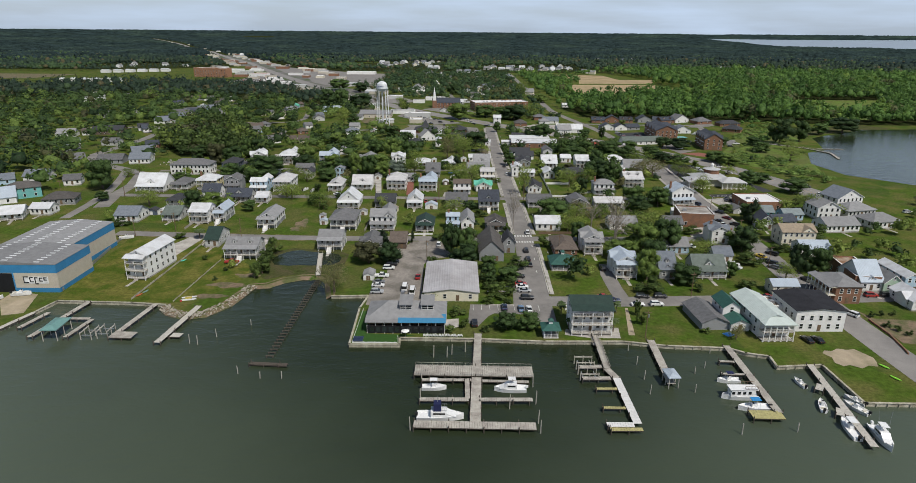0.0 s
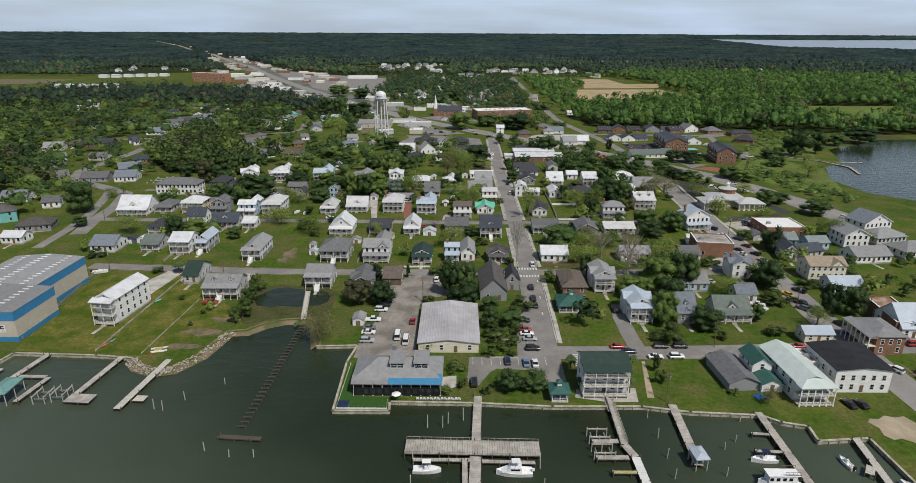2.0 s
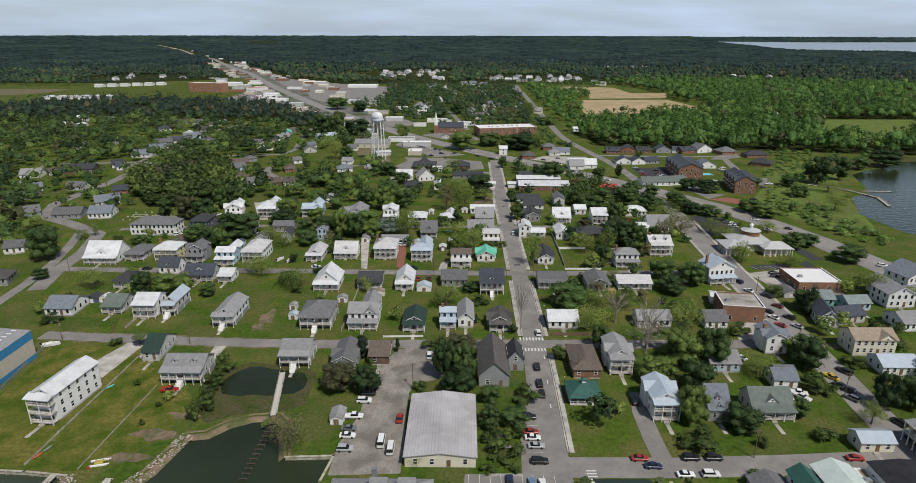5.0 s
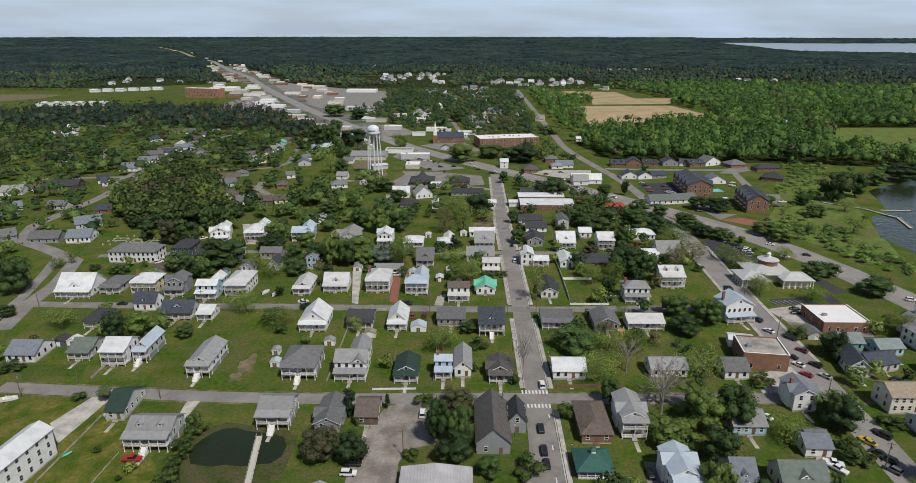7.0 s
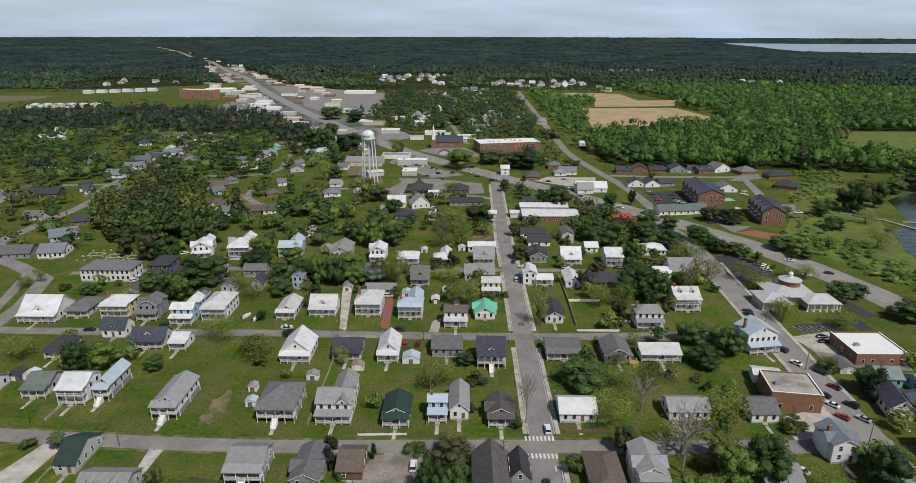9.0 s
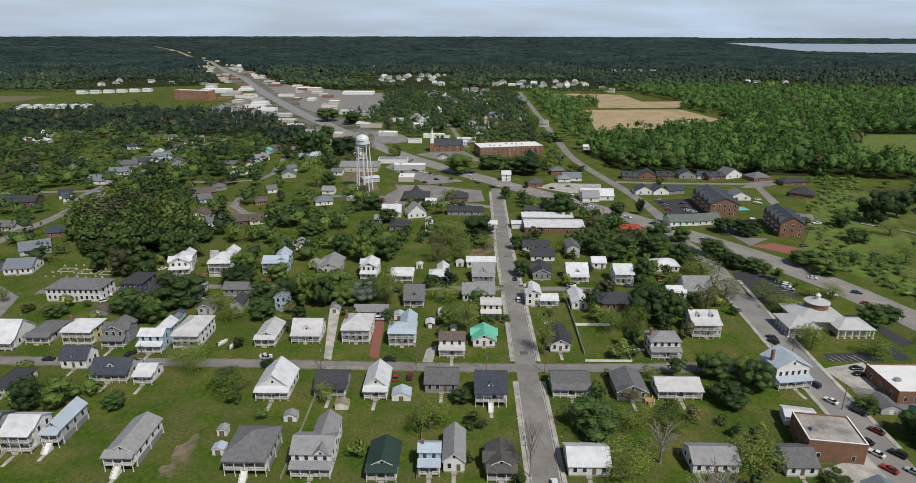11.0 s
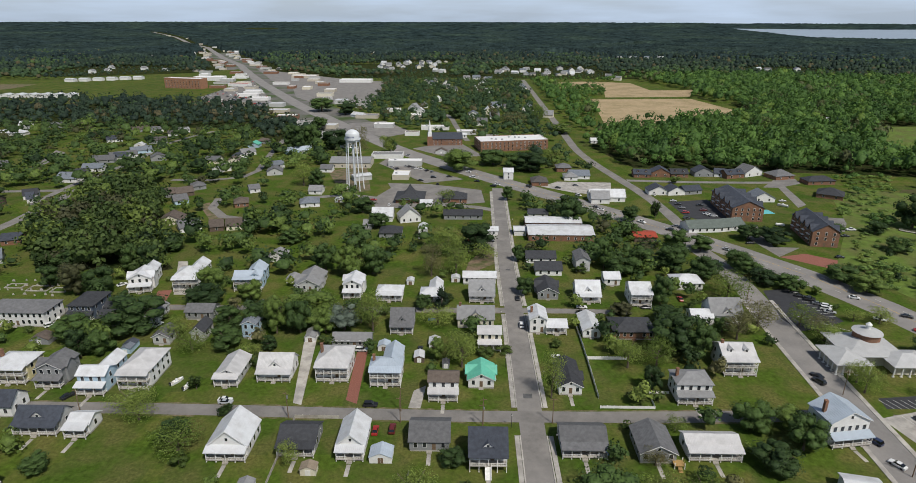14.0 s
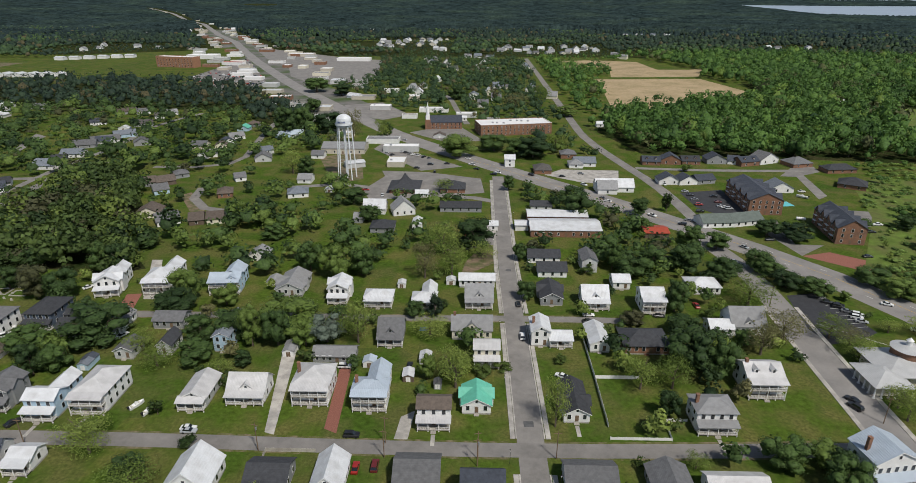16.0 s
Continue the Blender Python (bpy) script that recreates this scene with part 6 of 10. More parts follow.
apartments(184.0, 533.0, 19, 40, -3, "three-storey red brick apartments with dark gabled roof")
apartments(207.5, 488.5, 14, 32, -8, "smaller three-storey brick apartments with dark roof")
sheet("swimming_pool", [(200, 548), (209.5, 549.5), (208.5, 558), (201, 557)], 0.12, POOL, "turquoise swimming pool behind the apartments", "pool")
gabled("workshop", 111, 494, 12.5, 11, 0, 3.0, 1.2, "x", ROOFS["RD"], WALLS["BRW"], "small workshop with a bright red roof", "workshop", 0)


def pavilion(x, y, w, d, label):
    b = thing("pavilion", pose(x, y, 0), label, "pavilion")
    HOUSES.append((x, y, w, d))
    bm = bmesh.new()
    box(bm, -w / 2, 0, -0.1, w / 2, d, 0.3)
    part("floor_slab", bm, CONCRETE, b)
    nx, ny = max(2, int(w / 2.2)), max(2, int(d / 2.4))
    spots = {(-w / 2 + 0.2 + (w - 0.4) * i / nx, v) for i in range(nx + 1) for v in (0.2, d - 0.2)} | {(u, 0.2 + (d - 0.4) * i / ny) for i in range(ny + 1) for u in (-w / 2 + 0.2, w / 2 - 0.2)}
    for u, v in sorted(spots):
        part("post", POST, None, b, at=pose(u, v, 0.3) @ Matrix.Diagonal((1.2, 1.2, 2.7, 1)))
    for a, c in (((-w / 2 + 0.2, 0.2), (w / 2 - 0.2, 0.2)), ((-w / 2 + 0.2, 0.2), (-w / 2 + 0.2, d - 0.2)), ((w / 2 - 0.2, 0.2), (w / 2 - 0.2, d - 0.2))):
        bm = bmesh.new()
        rail(bm, *a, *c, 0.3)
        part("rail", bm, TRIM, b)
    bm = bmesh.new()
    hip_roof(bm, -w / 2, w / 2, 0, d, 3.0, min(w, d) * 0.33, 0.7)
    part("roof", bm, ROOFS["TLD"], b)
    z = 3.0 + min(w, d) * 0.33
    bm = bmesh.new()
    box(bm, -0.6, d / 2 - 0.6, z - 0.5, 0.6, d / 2 + 0.6, z + 0.7)
    part("cupola", bm, TRIM, b)
    bm = bmesh.new()
    hip_roof(bm, -0.6, 0.6, d / 2 - 0.6, d / 2 + 0.6, z + 0.7, 0.8, 0.25)
    part("cupola_roof", bm, ROOFS["TLD"], b)


pavilion(42.5, 222.6, 9.4, 9, "white pavilion with a teal roof and cupola")
pavilion(29.4, 166.6, 4.6, 4.6, "small waterfront gazebo with a teal roof")

# far commercial strip, hangars and hotel
block("hotel", -497, 1262, 74, 20, -14, 17, ROOFS["WF"], surface("hotel_brick", (0.33, 0.17, 0.10), 0.9, 0.15, 2.0, 0.2, 0.3), "long brown brick hotel beside the highway", "hotel", 6.0, 5, 0.8, False, (1.7, 1.3))
block("warehouse", -512, 1404, 58, 24, -6, 7, ROOFS["WF"], WALLS["W"], "long white warehouse behind the hotel", "warehouse", 0)
for i in range(6):
    gabled("hangar", -768 + 21 * i, 1368 + 11 * i, 17, 14, 0, 5, 1.6, "x", ROOFS["W"], WALLS["W"], "white metal hangar by the airstrip", "hangar", 0)
for i in range(6):
    gabled("hangar", -712 + 19 * i, 1116 + 2 * i, 14 + 2 * (i % 2), 16, 0, 5, 1.8, "y", ROOFS["W"], WALLS["W"], "white metal hangar by the airstrip", "hangar", 0)
rng = random.Random(8)
SHOPS = 0
way = ROADS[6][0]
for (ax, ay), (bx, by) in list(zip(way, way[1:]))[9:]:
    n = int(math.dist((ax, ay), (bx, by)) / (27 if by < 2200 else 60 if by < 3000 else 150))
    for i in range(n):
        for side in (-1, 1):
            t = (i + rng.uniform(0.2, 0.8)) / n
            px, py = ax + (bx - ax) * t, ay + (by - ay) * t
            u = Vector((bx - ax, by - ay)).normalized()
            off = side * rng.uniform(24, (110 if py < 1700 else 60) if side > 0 or py > 1000 else 60)
            px, py = px + u.y * off, py - u.x * off
            w, d = rng.uniform(10, 32), rng.uniform(9, 20)
            if any(abs(px - hx) < (w + hw) / 2 and abs(py - hy) < (d + hd) for hx, hy, hw, hd in HOUSES[-140:]):
                continue
            kind = rng.choice(("WF", "WF", "OF", "LG", "W"))
            block("shop", px, py, w, d, 0, rng.uniform(3.2, 4.8), ROOFS[kind], WALLS[rng.choice(("W", "CR", "LG", "BK", "TN"))], "low roadside shop with a %s" % ROOFNAME[kind], "shop", 0)
            SHOPS += 1
block("shop", -413, 1300, 40, 14, -10, 5, ROOFS["RD"], WALLS["W"], "roadside shop with a red roof", "shop", 0)
block("supermarket", -335, 1466, 52, 24, 0, 5, ROOFS["WF"], WALLS["TN"], "large flat-roofed supermarket beside a car park", "shop", 0)
block("supermarket", -212, 1380, 62, 26, 0, 5, ROOFS["WF"], WALLS["W"], "large white flat-roofed store beside a car park", "shop", 0)
# houses thinly spread in the far woods
for i in range(46):
    px, py = rng.uniform(-90, 110), rng.uniform(840, 1460)
    if i % 3 == 0:
        px, py = rng.uniform(420, 900), rng.uniform(760, 1400)
    if not any(abs(px - hx) < 16 and abs(py - hy) < 20 for hx, hy, hw, hd in HOUSES):
        house(px, py, rng.uniform(10, 16), rng.uniform(9, 12), rng.uniform(-30, 30), 1.5, rng.choice("xy"), rng.choice(("W", "LG", "G", "LN")), rng.choice(("W", "W", "CR")), "")

def garden_shed(x, y, w, d, roofing, walling):
    """A small gabled outbuilding with double doors."""
    s = thing("garden_shed", pose(x, y, 0, 0, 0, 0), "small %s garden shed with %s" % (WALLNAME[walling], ROOFNAME[roofing]), "shed", "garden sheds")
    HOUSES.append((x, y, w, d))
    bm = bmesh.new()
    prism(bm, [(-w / 2, 0), (w / 2, 0), (w / 2, 2.1), (0, 2.1 + w * 0.22), (-w / 2, 2.1)], 0, d, "y")
    part("wall", bm, WALLS[walling], s)
    bm = bmesh.new()
    gable_roof(bm, -w / 2, w / 2, 0, d, 2.1, w * 0.22, "y", 0.2, 0.1)
    part("roof", bm, ROOFS[roofing], s)
    for k in (-1, 1):
        bm = bmesh.new()
        box(bm, min(0.03 * k, 0.75 * k), -0.05, 0.05, max(0.03 * k, 0.75 * k), -0.005, 1.9)
        part("door", bm, TRIM if walling != "W" else WOOD, s)


garden_shed(-66.9, 290.1, 2.9, 3.0, "LG", "W")
garden_shed(-64.4, 281.2, 3.3, 3.0, "LB", "W")
garden_shed(-16.3, 432.3, 3.3, 4.0, "W", "W")
garden_shed(5.1, 435.9, 4.1, 4.0, "W", "W")
garden_shed(-1.7, 374.2, 4.0, 5.0, "W", "W")
garden_shed(-6.6, 363.7, 3.6, 3.0, "W", "BRW")
garden_shed(-20.7, 371.6, 4.3, 4.0, "LB", "W")
garden_shed(3.3, 360.0, 2.4, 3.0, "G", "GY")
garden_shed(-50.2, 377.6, 4.1, 4.0, "LG", "W")
garden_shed(-117.2, 367.3, 3.8, 4.0, "LN", "LB")
garden_shed(-72.7, 433.0, 5.5, 6.0, "LG", "LG")
garden_shed(-154.9, 295.6, 5.4, 5.0, "D", "SB")
garden_shed(-149.8, 296.4, 4.5, 4.0, "W", "W")
garden_shed(-117.5, 370.3, 4.3, 4.0, "N", "LB")
garden_shed(-153.9, 373.4, 7.6, 5.0, "BR", "GY")
garden_shed(-13.3, 310.0, 6.4, 5.0, "LB", "W")
garden_shed(-32.6, 304.6, 4.4, 3.0, "T", "CR")
garden_shed(-6.7, 364.6, 3.6, 4.0, "W", "W")
garden_shed(-50.2, 381.8, 4.7, 3.0, "LG", "W")
garden_shed(-47.8, 297.8, 4.2, 3.0, "LG", "W")
garden_shed(-64.6, 281.1, 3.4, 3.0, "LB", "W")
garden_shed(-33.1, 211.8, 3.7, 5.0, "LG", "W")
garden_shed(-33.1, 213.5, 4.2, 4.0, "LG", "LG")
garden_shed(160.5, 299.9, 5.2, 5.0, "G", "W")
garden_shed(148.5, 305.2, 6.6, 8.0, "G", "LG")
garden_shed(-310.2, 749.6, 10.1, 6.0, "W", "W")
garden_shed(-77.7, 567.3, 5.6, 5.0, "W", "W")
garden_shed(-15.1, 728.0, 10.9, 8.0, "BR", "LG")

# ---- trees ----
def quads(name, pts, nrm, size, material, core=None, seed=1):
    """A mesh of loose leaf clumps: one small crossed, bent quad at each point, facing along nrm, and an optional inner body."""
    rng = np.random.default_rng(seed)
    n = len(pts)
    t = np.cross(nrm, rng.normal(size=(n, 3)))
    t /= np.linalg.norm(t, axis=1, keepdims=True) + 1e-9
    b = np.cross(nrm, t)
    s = size * rng.uniform(0.6, 1.3, (n, 1))
    fold = nrm * s * rng.uniform(-0.35, 0.35, (n, 1))
    v = np.stack([pts - t * s - b * s * 0.8, pts + t * s - b * s * 0.7 + fold, pts + t * s * 0.8 + b * s, pts - t * s * 0.9 + b * s * 0.8 + fold], 1).reshape(-1, 3)
    f = np.arange(4 * n).reshape(-1, 4)
    return v, f


def from_arrays(name, v, f, material):
    me = bpy.data.meshes.new(name)
    k = f.shape[1]
    me.vertices.add(len(v))
    me.vertices.foreach_set("co", np.ascontiguousarray(v, dtype=np.float32).ravel())
    me.loops.add(f.size)
    me.loops.foreach_set("vertex_index", np.ascontiguousarray(f, dtype=np.int32).ravel())
    me.polygons.add(len(f))
    me.polygons.foreach_set("loop_start", np.arange(0, f.size, k, dtype=np.int32))
    me.polygons.foreach_set("loop_total", np.full(len(f), k, dtype=np.int32))
    me.materials.append(material)
    me.update(calc_edges=True)
    return me


def lobes(rng, count, base, shape="round"):
    """Centres and radii of the boughs' leaf masses in a unit crown."""
    c, r = [], []
    for i in range(count):
        a = rng.uniform(0, 2 * math.pi)
        h = rng.uniform(base, 0.9)
        wide = {"round": math.sqrt(max(0.02, 1 - ((h - 0.52) / 0.55) ** 2)), "cone": 1.05 - h, "flat": 0.95}[shape]
        q = math.sqrt(rng.uniform(0.05, 1.0)) * 0.37 * wide
        c.append((q * math.cos(a), q * math.sin(a), h))
        r.append(rng.uniform(0.12, 0.21) * (0.6 + 0.4 * wide))
    return np.array(c), np.array(r)


def soften(out, own):
    """Leaf normals that follow the bough's round mass more than the single leaf."""
    q = out * 0.7 + own * 0.3
    return q / np.linalg.norm(q, axis=1, keepdims=True)


def crown(name, seed, count, leaves, size, material, base=0.3, shape="round", tall=1.0, core=True):
    rng = np.random.default_rng(seed)
    c, r = lobes(rng, count, base, shape)
    which = rng.choice(count, leaves, p=r ** 2 / (r ** 2).sum())
    dv = rng.normal(size=(leaves, 3))
    dv[:, 2] = np.abs(dv[:, 2]) * 0.9 - 0.25
    dv /= np.linalg.norm(dv, axis=1, keepdims=True)
    rad = r[which, None] * rng.uniform(0.78, 1.25, (leaves, 1))
    p = c[which] + dv * rad * np.array([1, 1, tall])
    nrm = dv + rng.normal(size=(leaves, 3)) * 0.35
    nrm /= np.linalg.norm(nrm, axis=1, keepdims=True)
    v, f = quads(name, p, nrm, size, material, seed=seed)
    if core:
        ico = np.array([(0, 0, 1), *[(0.894 * math.cos(a), 0.894 * math.sin(a), 0.447) for a in np.arange(5) * 1.2566], *[(0.894 * math.cos(a + 0.628), 0.894 * math.sin(a + 0.628), -0.447) for a in np.arange(5) * 1.2566], (0, 0, -1)])
        tri = [(0, 1, 2), (0, 2, 3), (0, 3, 4), (0, 4, 5), (0, 5, 1), (1, 6, 2), (2, 7, 3), (3, 8, 4), (4, 9, 5), (5, 10, 1), (6, 7, 2), (7, 8, 3), (8, 9, 4), (9, 10, 5), (10, 6, 1), (11, 7, 6), (11, 8, 7), (11, 9, 8), (11, 10, 9), (11, 6, 10)]
        q = np.array([(a, b, c_, c_) for a, b, c_ in tri])
        vs, fs = [v], [f]
        at = len(v)
        for i in range(count):
            vs.append(ico * r[i] * 0.8 * rng.uniform(0.7, 1.2, (12, 1)) + c[i])
            at += 12
        tris = np.array(tri)
        v = np.concatenate(vs)
        me = bpy.data.meshes.new(name)
        faces = f.tolist() + [(t + len(f) * 4 + 12 * i).tolist() for i in range(count) for t in tris]
        me.from_pydata(v.tolist(), [], faces)
        me.polygons.foreach_set("use_smooth", [True] * len(faces))
        me.materials.append(material)
        me.normals_split_custom_set_from_vertices(np.concatenate([np.repeat(soften(dv, nrm), 4, 0), np.tile(ico, (count, 1))]))
        return me
    me = from_arrays(name, v, f, material)
    me.normals_split_custom_set_from_vertices(np.repeat(soften(dv, nrm), 4, 0))
    return me


def limbs(name, seed, top=0.62, thick=0.035, count=7, spread=0.34):
    """A tapered trunk with limbs, in a unit tree."""
    rng = random.Random(seed)
    bm = bmesh.new()
    tube(bm, 0, 0, -0.03, top * 0.55, thick, thick * 0.7, 7)
    tube(bm, 0, 0, top * 0.55, top, thick * 0.7, thick * 0.3, 6)
    for i in range(count):
        a, z = i * 2.4 + rng.uniform(-0.4, 0.4), top * rng.uniform(0.4, 0.85)
        s = spread * rng.uniform(0.6, 1.0)
        tube(bm, 0, 0, z, min(0.92, z + rng.uniform(0.15, 0.4)), thick * 0.45, thick * 0.12, 5, s * math.cos(a), s * math.sin(a))
    return mesh_of(name, bm, BARK)


def bare_limbs(name, seed):
    rng = random.Random(seed)
    bm = bmesh.new()
    tube(bm, 0, 0, -0.03, 0.4, 0.03, 0.022, 7)
    for i in range(16):
        a, z = i * 2.4, 0.25 + 0.03 * i
        s = rng.uniform(0.2, 0.4)
        tube(bm, 0, 0, z, min(0.98, z + rng.uniform(0.2, 0.45)), 0.013, 0.004, 5, s * math.cos(a), s * math.sin(a))
        for k in range(5):
            q = rng.uniform(0.4, 0.95)
            a2 = a + rng.uniform(-0.9, 0.9)
            tube(bm, s * q * math.cos(a), s * q * math.sin(a), z + 0.3 * q, min(1.0, z + 0.3 * q + rng.uniform(0.08, 0.2)), 0.005, 0.002, 4, 0.12 * math.cos(a2), 0.12 * math.sin(a2))
    return mesh_of(name, bm, surface("pale_bark", (0.27, 0.24, 0.20), 0.95, 0.2, 0.3, 0.5, 0.08))


def frond_mesh():
    bm = bmesh.new()
    rng = random.Random(4)
    for i in range(26):
        a, up = i * 2.4, rng.uniform(-0.5, 0.9)
        u = Vector((math.cos(a), math.sin(a), 0))
        side = Vector((-math.sin(a), math.cos(a), 0))
        p = Vector((0, 0, 0.82))
        prev = None
        for k in range(5):
            wd = 0.09 * math.sin(math.pi * (0.15 + 0.2 * k))
            row = [bm.verts.new(p + side * wd), bm.verts.new(p + Vector((0, 0, 0.03))), bm.verts.new(p - side * wd)]
            if prev:
                bm.faces.new([prev[0], row[0], row[1], prev[1]])
                bm.faces.new([prev[1], row[1], row[2], prev[2]])
            prev = row
            p = p + u * 0.11 + Vector((0, 0, 0.05 * (up - 0.45 * k)))
    return mesh_of("crown", bm, PALM_LEAF)


OAK = [(limbs("trunk", i), crown("crown", 10 + i, 34, 2500, 0.0145, OAK_LEAF, 0.2)) for i in range(5)]
ASH = [(limbs("trunk", 20 + i), crown("crown", 30 + i, 34, 2300, 0.0125, ASH_LEAF, 0.24, core=False)) for i in range(4)]
THIN = [(bare_limbs("trunk", 40 + i), crown("crown", 50 + i, 16, 260, 0.012, BUD_LEAF, 0.4, core=False)) for i in range(2)]
PALM = [(limbs("trunk", 60, 0.82, 0.045, 0), frond_mesh())]
SHRUB = [(limbs("trunk", 70 + i, 0.5, 0.03, 5), crown("crown", 80 + i, 14, 700, 0.026, SHRUB_LEAF, 0.2, "flat")) for i in range(3)]
CEDAR = [(limbs("trunk", 90 + i, 0.9, 0.03, 4, 0.15), crown("crown", 95 + i, 18, 1000, 0.02, CEDAR_LEAF, 0.12, "cone", 1.2)) for i in range(2)]
WILLOW = [(limbs("trunk", 98), crown("crown", 99, 22, 1800, 0.014, WILLOW_LEAF))]
TREES = []

def plant(stock, name, label, category, x, y, w, h, group):
    trunk, leaves = stock[len(TREES) % len(stock)]
    TREES.append((x, y, w))
    m = pose(x, y, 0, 0, 0, (len(TREES) * 137.5) % 360) @ Matrix.Diagonal((w, w, h, 1))
    t = thing(name, m, label, category, group)
    part("trunk", trunk, None, t)
    part("crown", leaves, None, t)
    return t


def oak(x, y, w, h):
    return plant(OAK, "tree", "broad dark green live oak on a lawn", "tree", x, y, w, h, "street and garden trees")


def ash(x, y, w, h):
    return plant(ASH, "tree", "light green spring broadleaf tree in a yard", "tree", x, y, w, h, "street and garden trees")


def bare(x, y, w, h):
    return plant(THIN, "tree", "nearly bare tree with pale twigs and buds", "tree", x, y, w, h, "street and garden trees")


def palm(x, y, w, h):
    return plant(PALM, "palm_tree", "small palmetto with a fan of fronds", "palm tree", x, y, w, max(h, 4.5), "palms")


def shrub(x, y, w, h):
    return plant(SHRUB, "shrub", "dense dark green garden shrub", "shrub", x, y, w, max(h, 1.6), "garden shrubs")


def cedar(x, y, w, h):
    return plant(CEDAR, "cedar_tree", "dark narrow cedar beside a house", "tree", x, y, w, h, "street and garden trees")


def willow(x, y, w, h):
    return plant(WILLOW, "tree", "silvery green tree behind a cottage", "tree", x, y, w, h, "street and garden trees")


oak(-209.0, 349.0, 19.9, 17.9)
ash(-209.2, 379.5, 8.6, 5.8)
ash(-205.6, 386.1, 6.5, 7.4)
oak(-194.2, 321.8, 8.0, 5.2)
ash(-163.5, 311.7, 13.7, 10.5)
oak(-135.9, 303.2, 11.8, 11.7)
oak(-127.8, 307.1, 14.9, 9.3)
oak(-108.1, 304.3, 8.9, 5.6)
ash(-91.8, 328.2, 12.1, 8.0)
ash(-73.2, 314.4, 16.0, 8.2)
shrub(-159.8, 277.2, 9.3, 3.6)
shrub(-124.1, 259.4, 6.2, 2.6)
palm(-115.2, 258.4, 5.2, 4.7)
oak(-143.4, 378.7, 17.1, 9.1)
oak(-123.3, 386.8, 26.9, 13.0)
shrub(-76.7, 241.4, 7.3, 7.5)
shrub(-77.1, 233.0, 7.0, 5.3)
shrub(-75.5, 221.6, 6.1, 6.6)
oak(-104.3, 409.6, 18.6, 9.0)
shrub(-70.2, 308.3, 6.0, 4.3)
shrub(-188.3, 377.3, 7.6, 2.9)
oak(-171.7, 371.9, 11.2, 5.4)
oak(-72.7, 389.6, 17.5, 11.3)
oak(-54.2, 395.0, 25.5, 12.3)
ash(-33.3, 394.6, 15.8, 9.9)
cedar(-0.3, 408.6, 10.3, 10.0)
ash(9.1, 361.1, 13.4, 13.7)
ash(39.1, 342.7, 8.5, 18.7)
ash(-2.7, 294.7, 14.1, 10.6)
oak(7.0, 310.5, 9.0, 4.4)
oak(48.9, 293.7, 20.1, 9.7)
ash(55.6, 278.5, 15.7, 7.6)
ash(64.5, 310.9, 8.3, 5.9)
oak(54.9, 259.8, 7.4, 9.1)
oak(3.3, 255.8, 13.6, 6.6)
cedar(-33.2, 260.5, 7.4, 4.3)
cedar(-19.4, 255.5, 3.0, 6.3)
shrub(-7.5, 259.4, 8.5, 3.3)
oak(-35.5, 230.2, 13.6, 8.9)
oak(-26.9, 229.5, 11.0, 9.1)
oak(3.0, 230.9, 13.6, 7.6)
shrub(-10.0, 231.0, 6.4, 2.5)
oak(12.8, 223.7, 8.1, 5.4)
shrub(23.6, 224.9, 11.1, 4.3)
shrub(38.0, 250.5, 7.0, 5.4)
bare(26.9, 273.5, 7.8, 20.1)
ash(-39.3, 309.3, 7.5, 7.0)
shrub(23.7, 270.5, 5.1, 3.5)
shrub(11.5, 296.9, 8.6, 3.3)
oak(89.5, 374.7, 20.3, 15.2)
oak(98.4, 328.1, 13.6, 9.0)
ash(61.6, 296.7, 14.2, 7.6)
ash(73.2, 296.8, 14.2, 6.9)
ash(74.8, 326.5, 7.2, 4.9)
oak(97.7, 310.1, 13.4, 8.1)
ash(92.0, 279.1, 17.0, 9.0)
bare(71.9, 259.3, 22.6, 10.9)
oak(80.6, 253.5, 15.2, 9.6)
oak(89.9, 246.3, 13.6, 14.4)
oak(69.3, 237.9, 16.2, 7.8)
oak(79.9, 231.1, 12.5, 10.8)
ash(105.7, 241.9, 14.3, 6.9)
oak(123.0, 245.4, 12.9, 11.5)
oak(109.6, 318.5, 12.3, 10.6)
ash(143.8, 310.3, 8.3, 4.5)
cedar(147.1, 288.8, 10.3, 12.6)
oak(192.6, 375.7, 14.0, 6.7)
oak(200.4, 350.7, 18.0, 8.7)
ash(145.2, 348.1, 10.3, 11.3)
ash(167.6, 343.8, 13.5, 6.5)
shrub(112.8, 272.4, 8.4, 3.2)
ash(84.5, 223.5, 5.1, 9.5)
ash(184.6, 308.2, 14.8, 11.7)
ash(152.3, 390.7, 11.7, 7.0)
ash(147.2, 395.5, 11.9, 9.1)
shrub(120.7, 232.6, 12.6, 4.9)
shrub(141.4, 248.6, 9.2, 3.5)
oak(-166.7, 418.7, 14.7, 14.9)
oak(-156.1, 419.3, 15.5, 13.0)
oak(-135.1, 399.8, 11.5, 9.9)
oak(-103.8, 418.3, 15.3, 13.5)
oak(-132.5, 364.6, 11.2, 11.3)
oak(-125.8, 367.0, 11.9, 9.0)
ash(-103.6, 380.4, 13.2, 7.8)
ash(-93.5, 370.7, 13.9, 6.7)
oak(-81.4, 373.6, 15.3, 7.4)
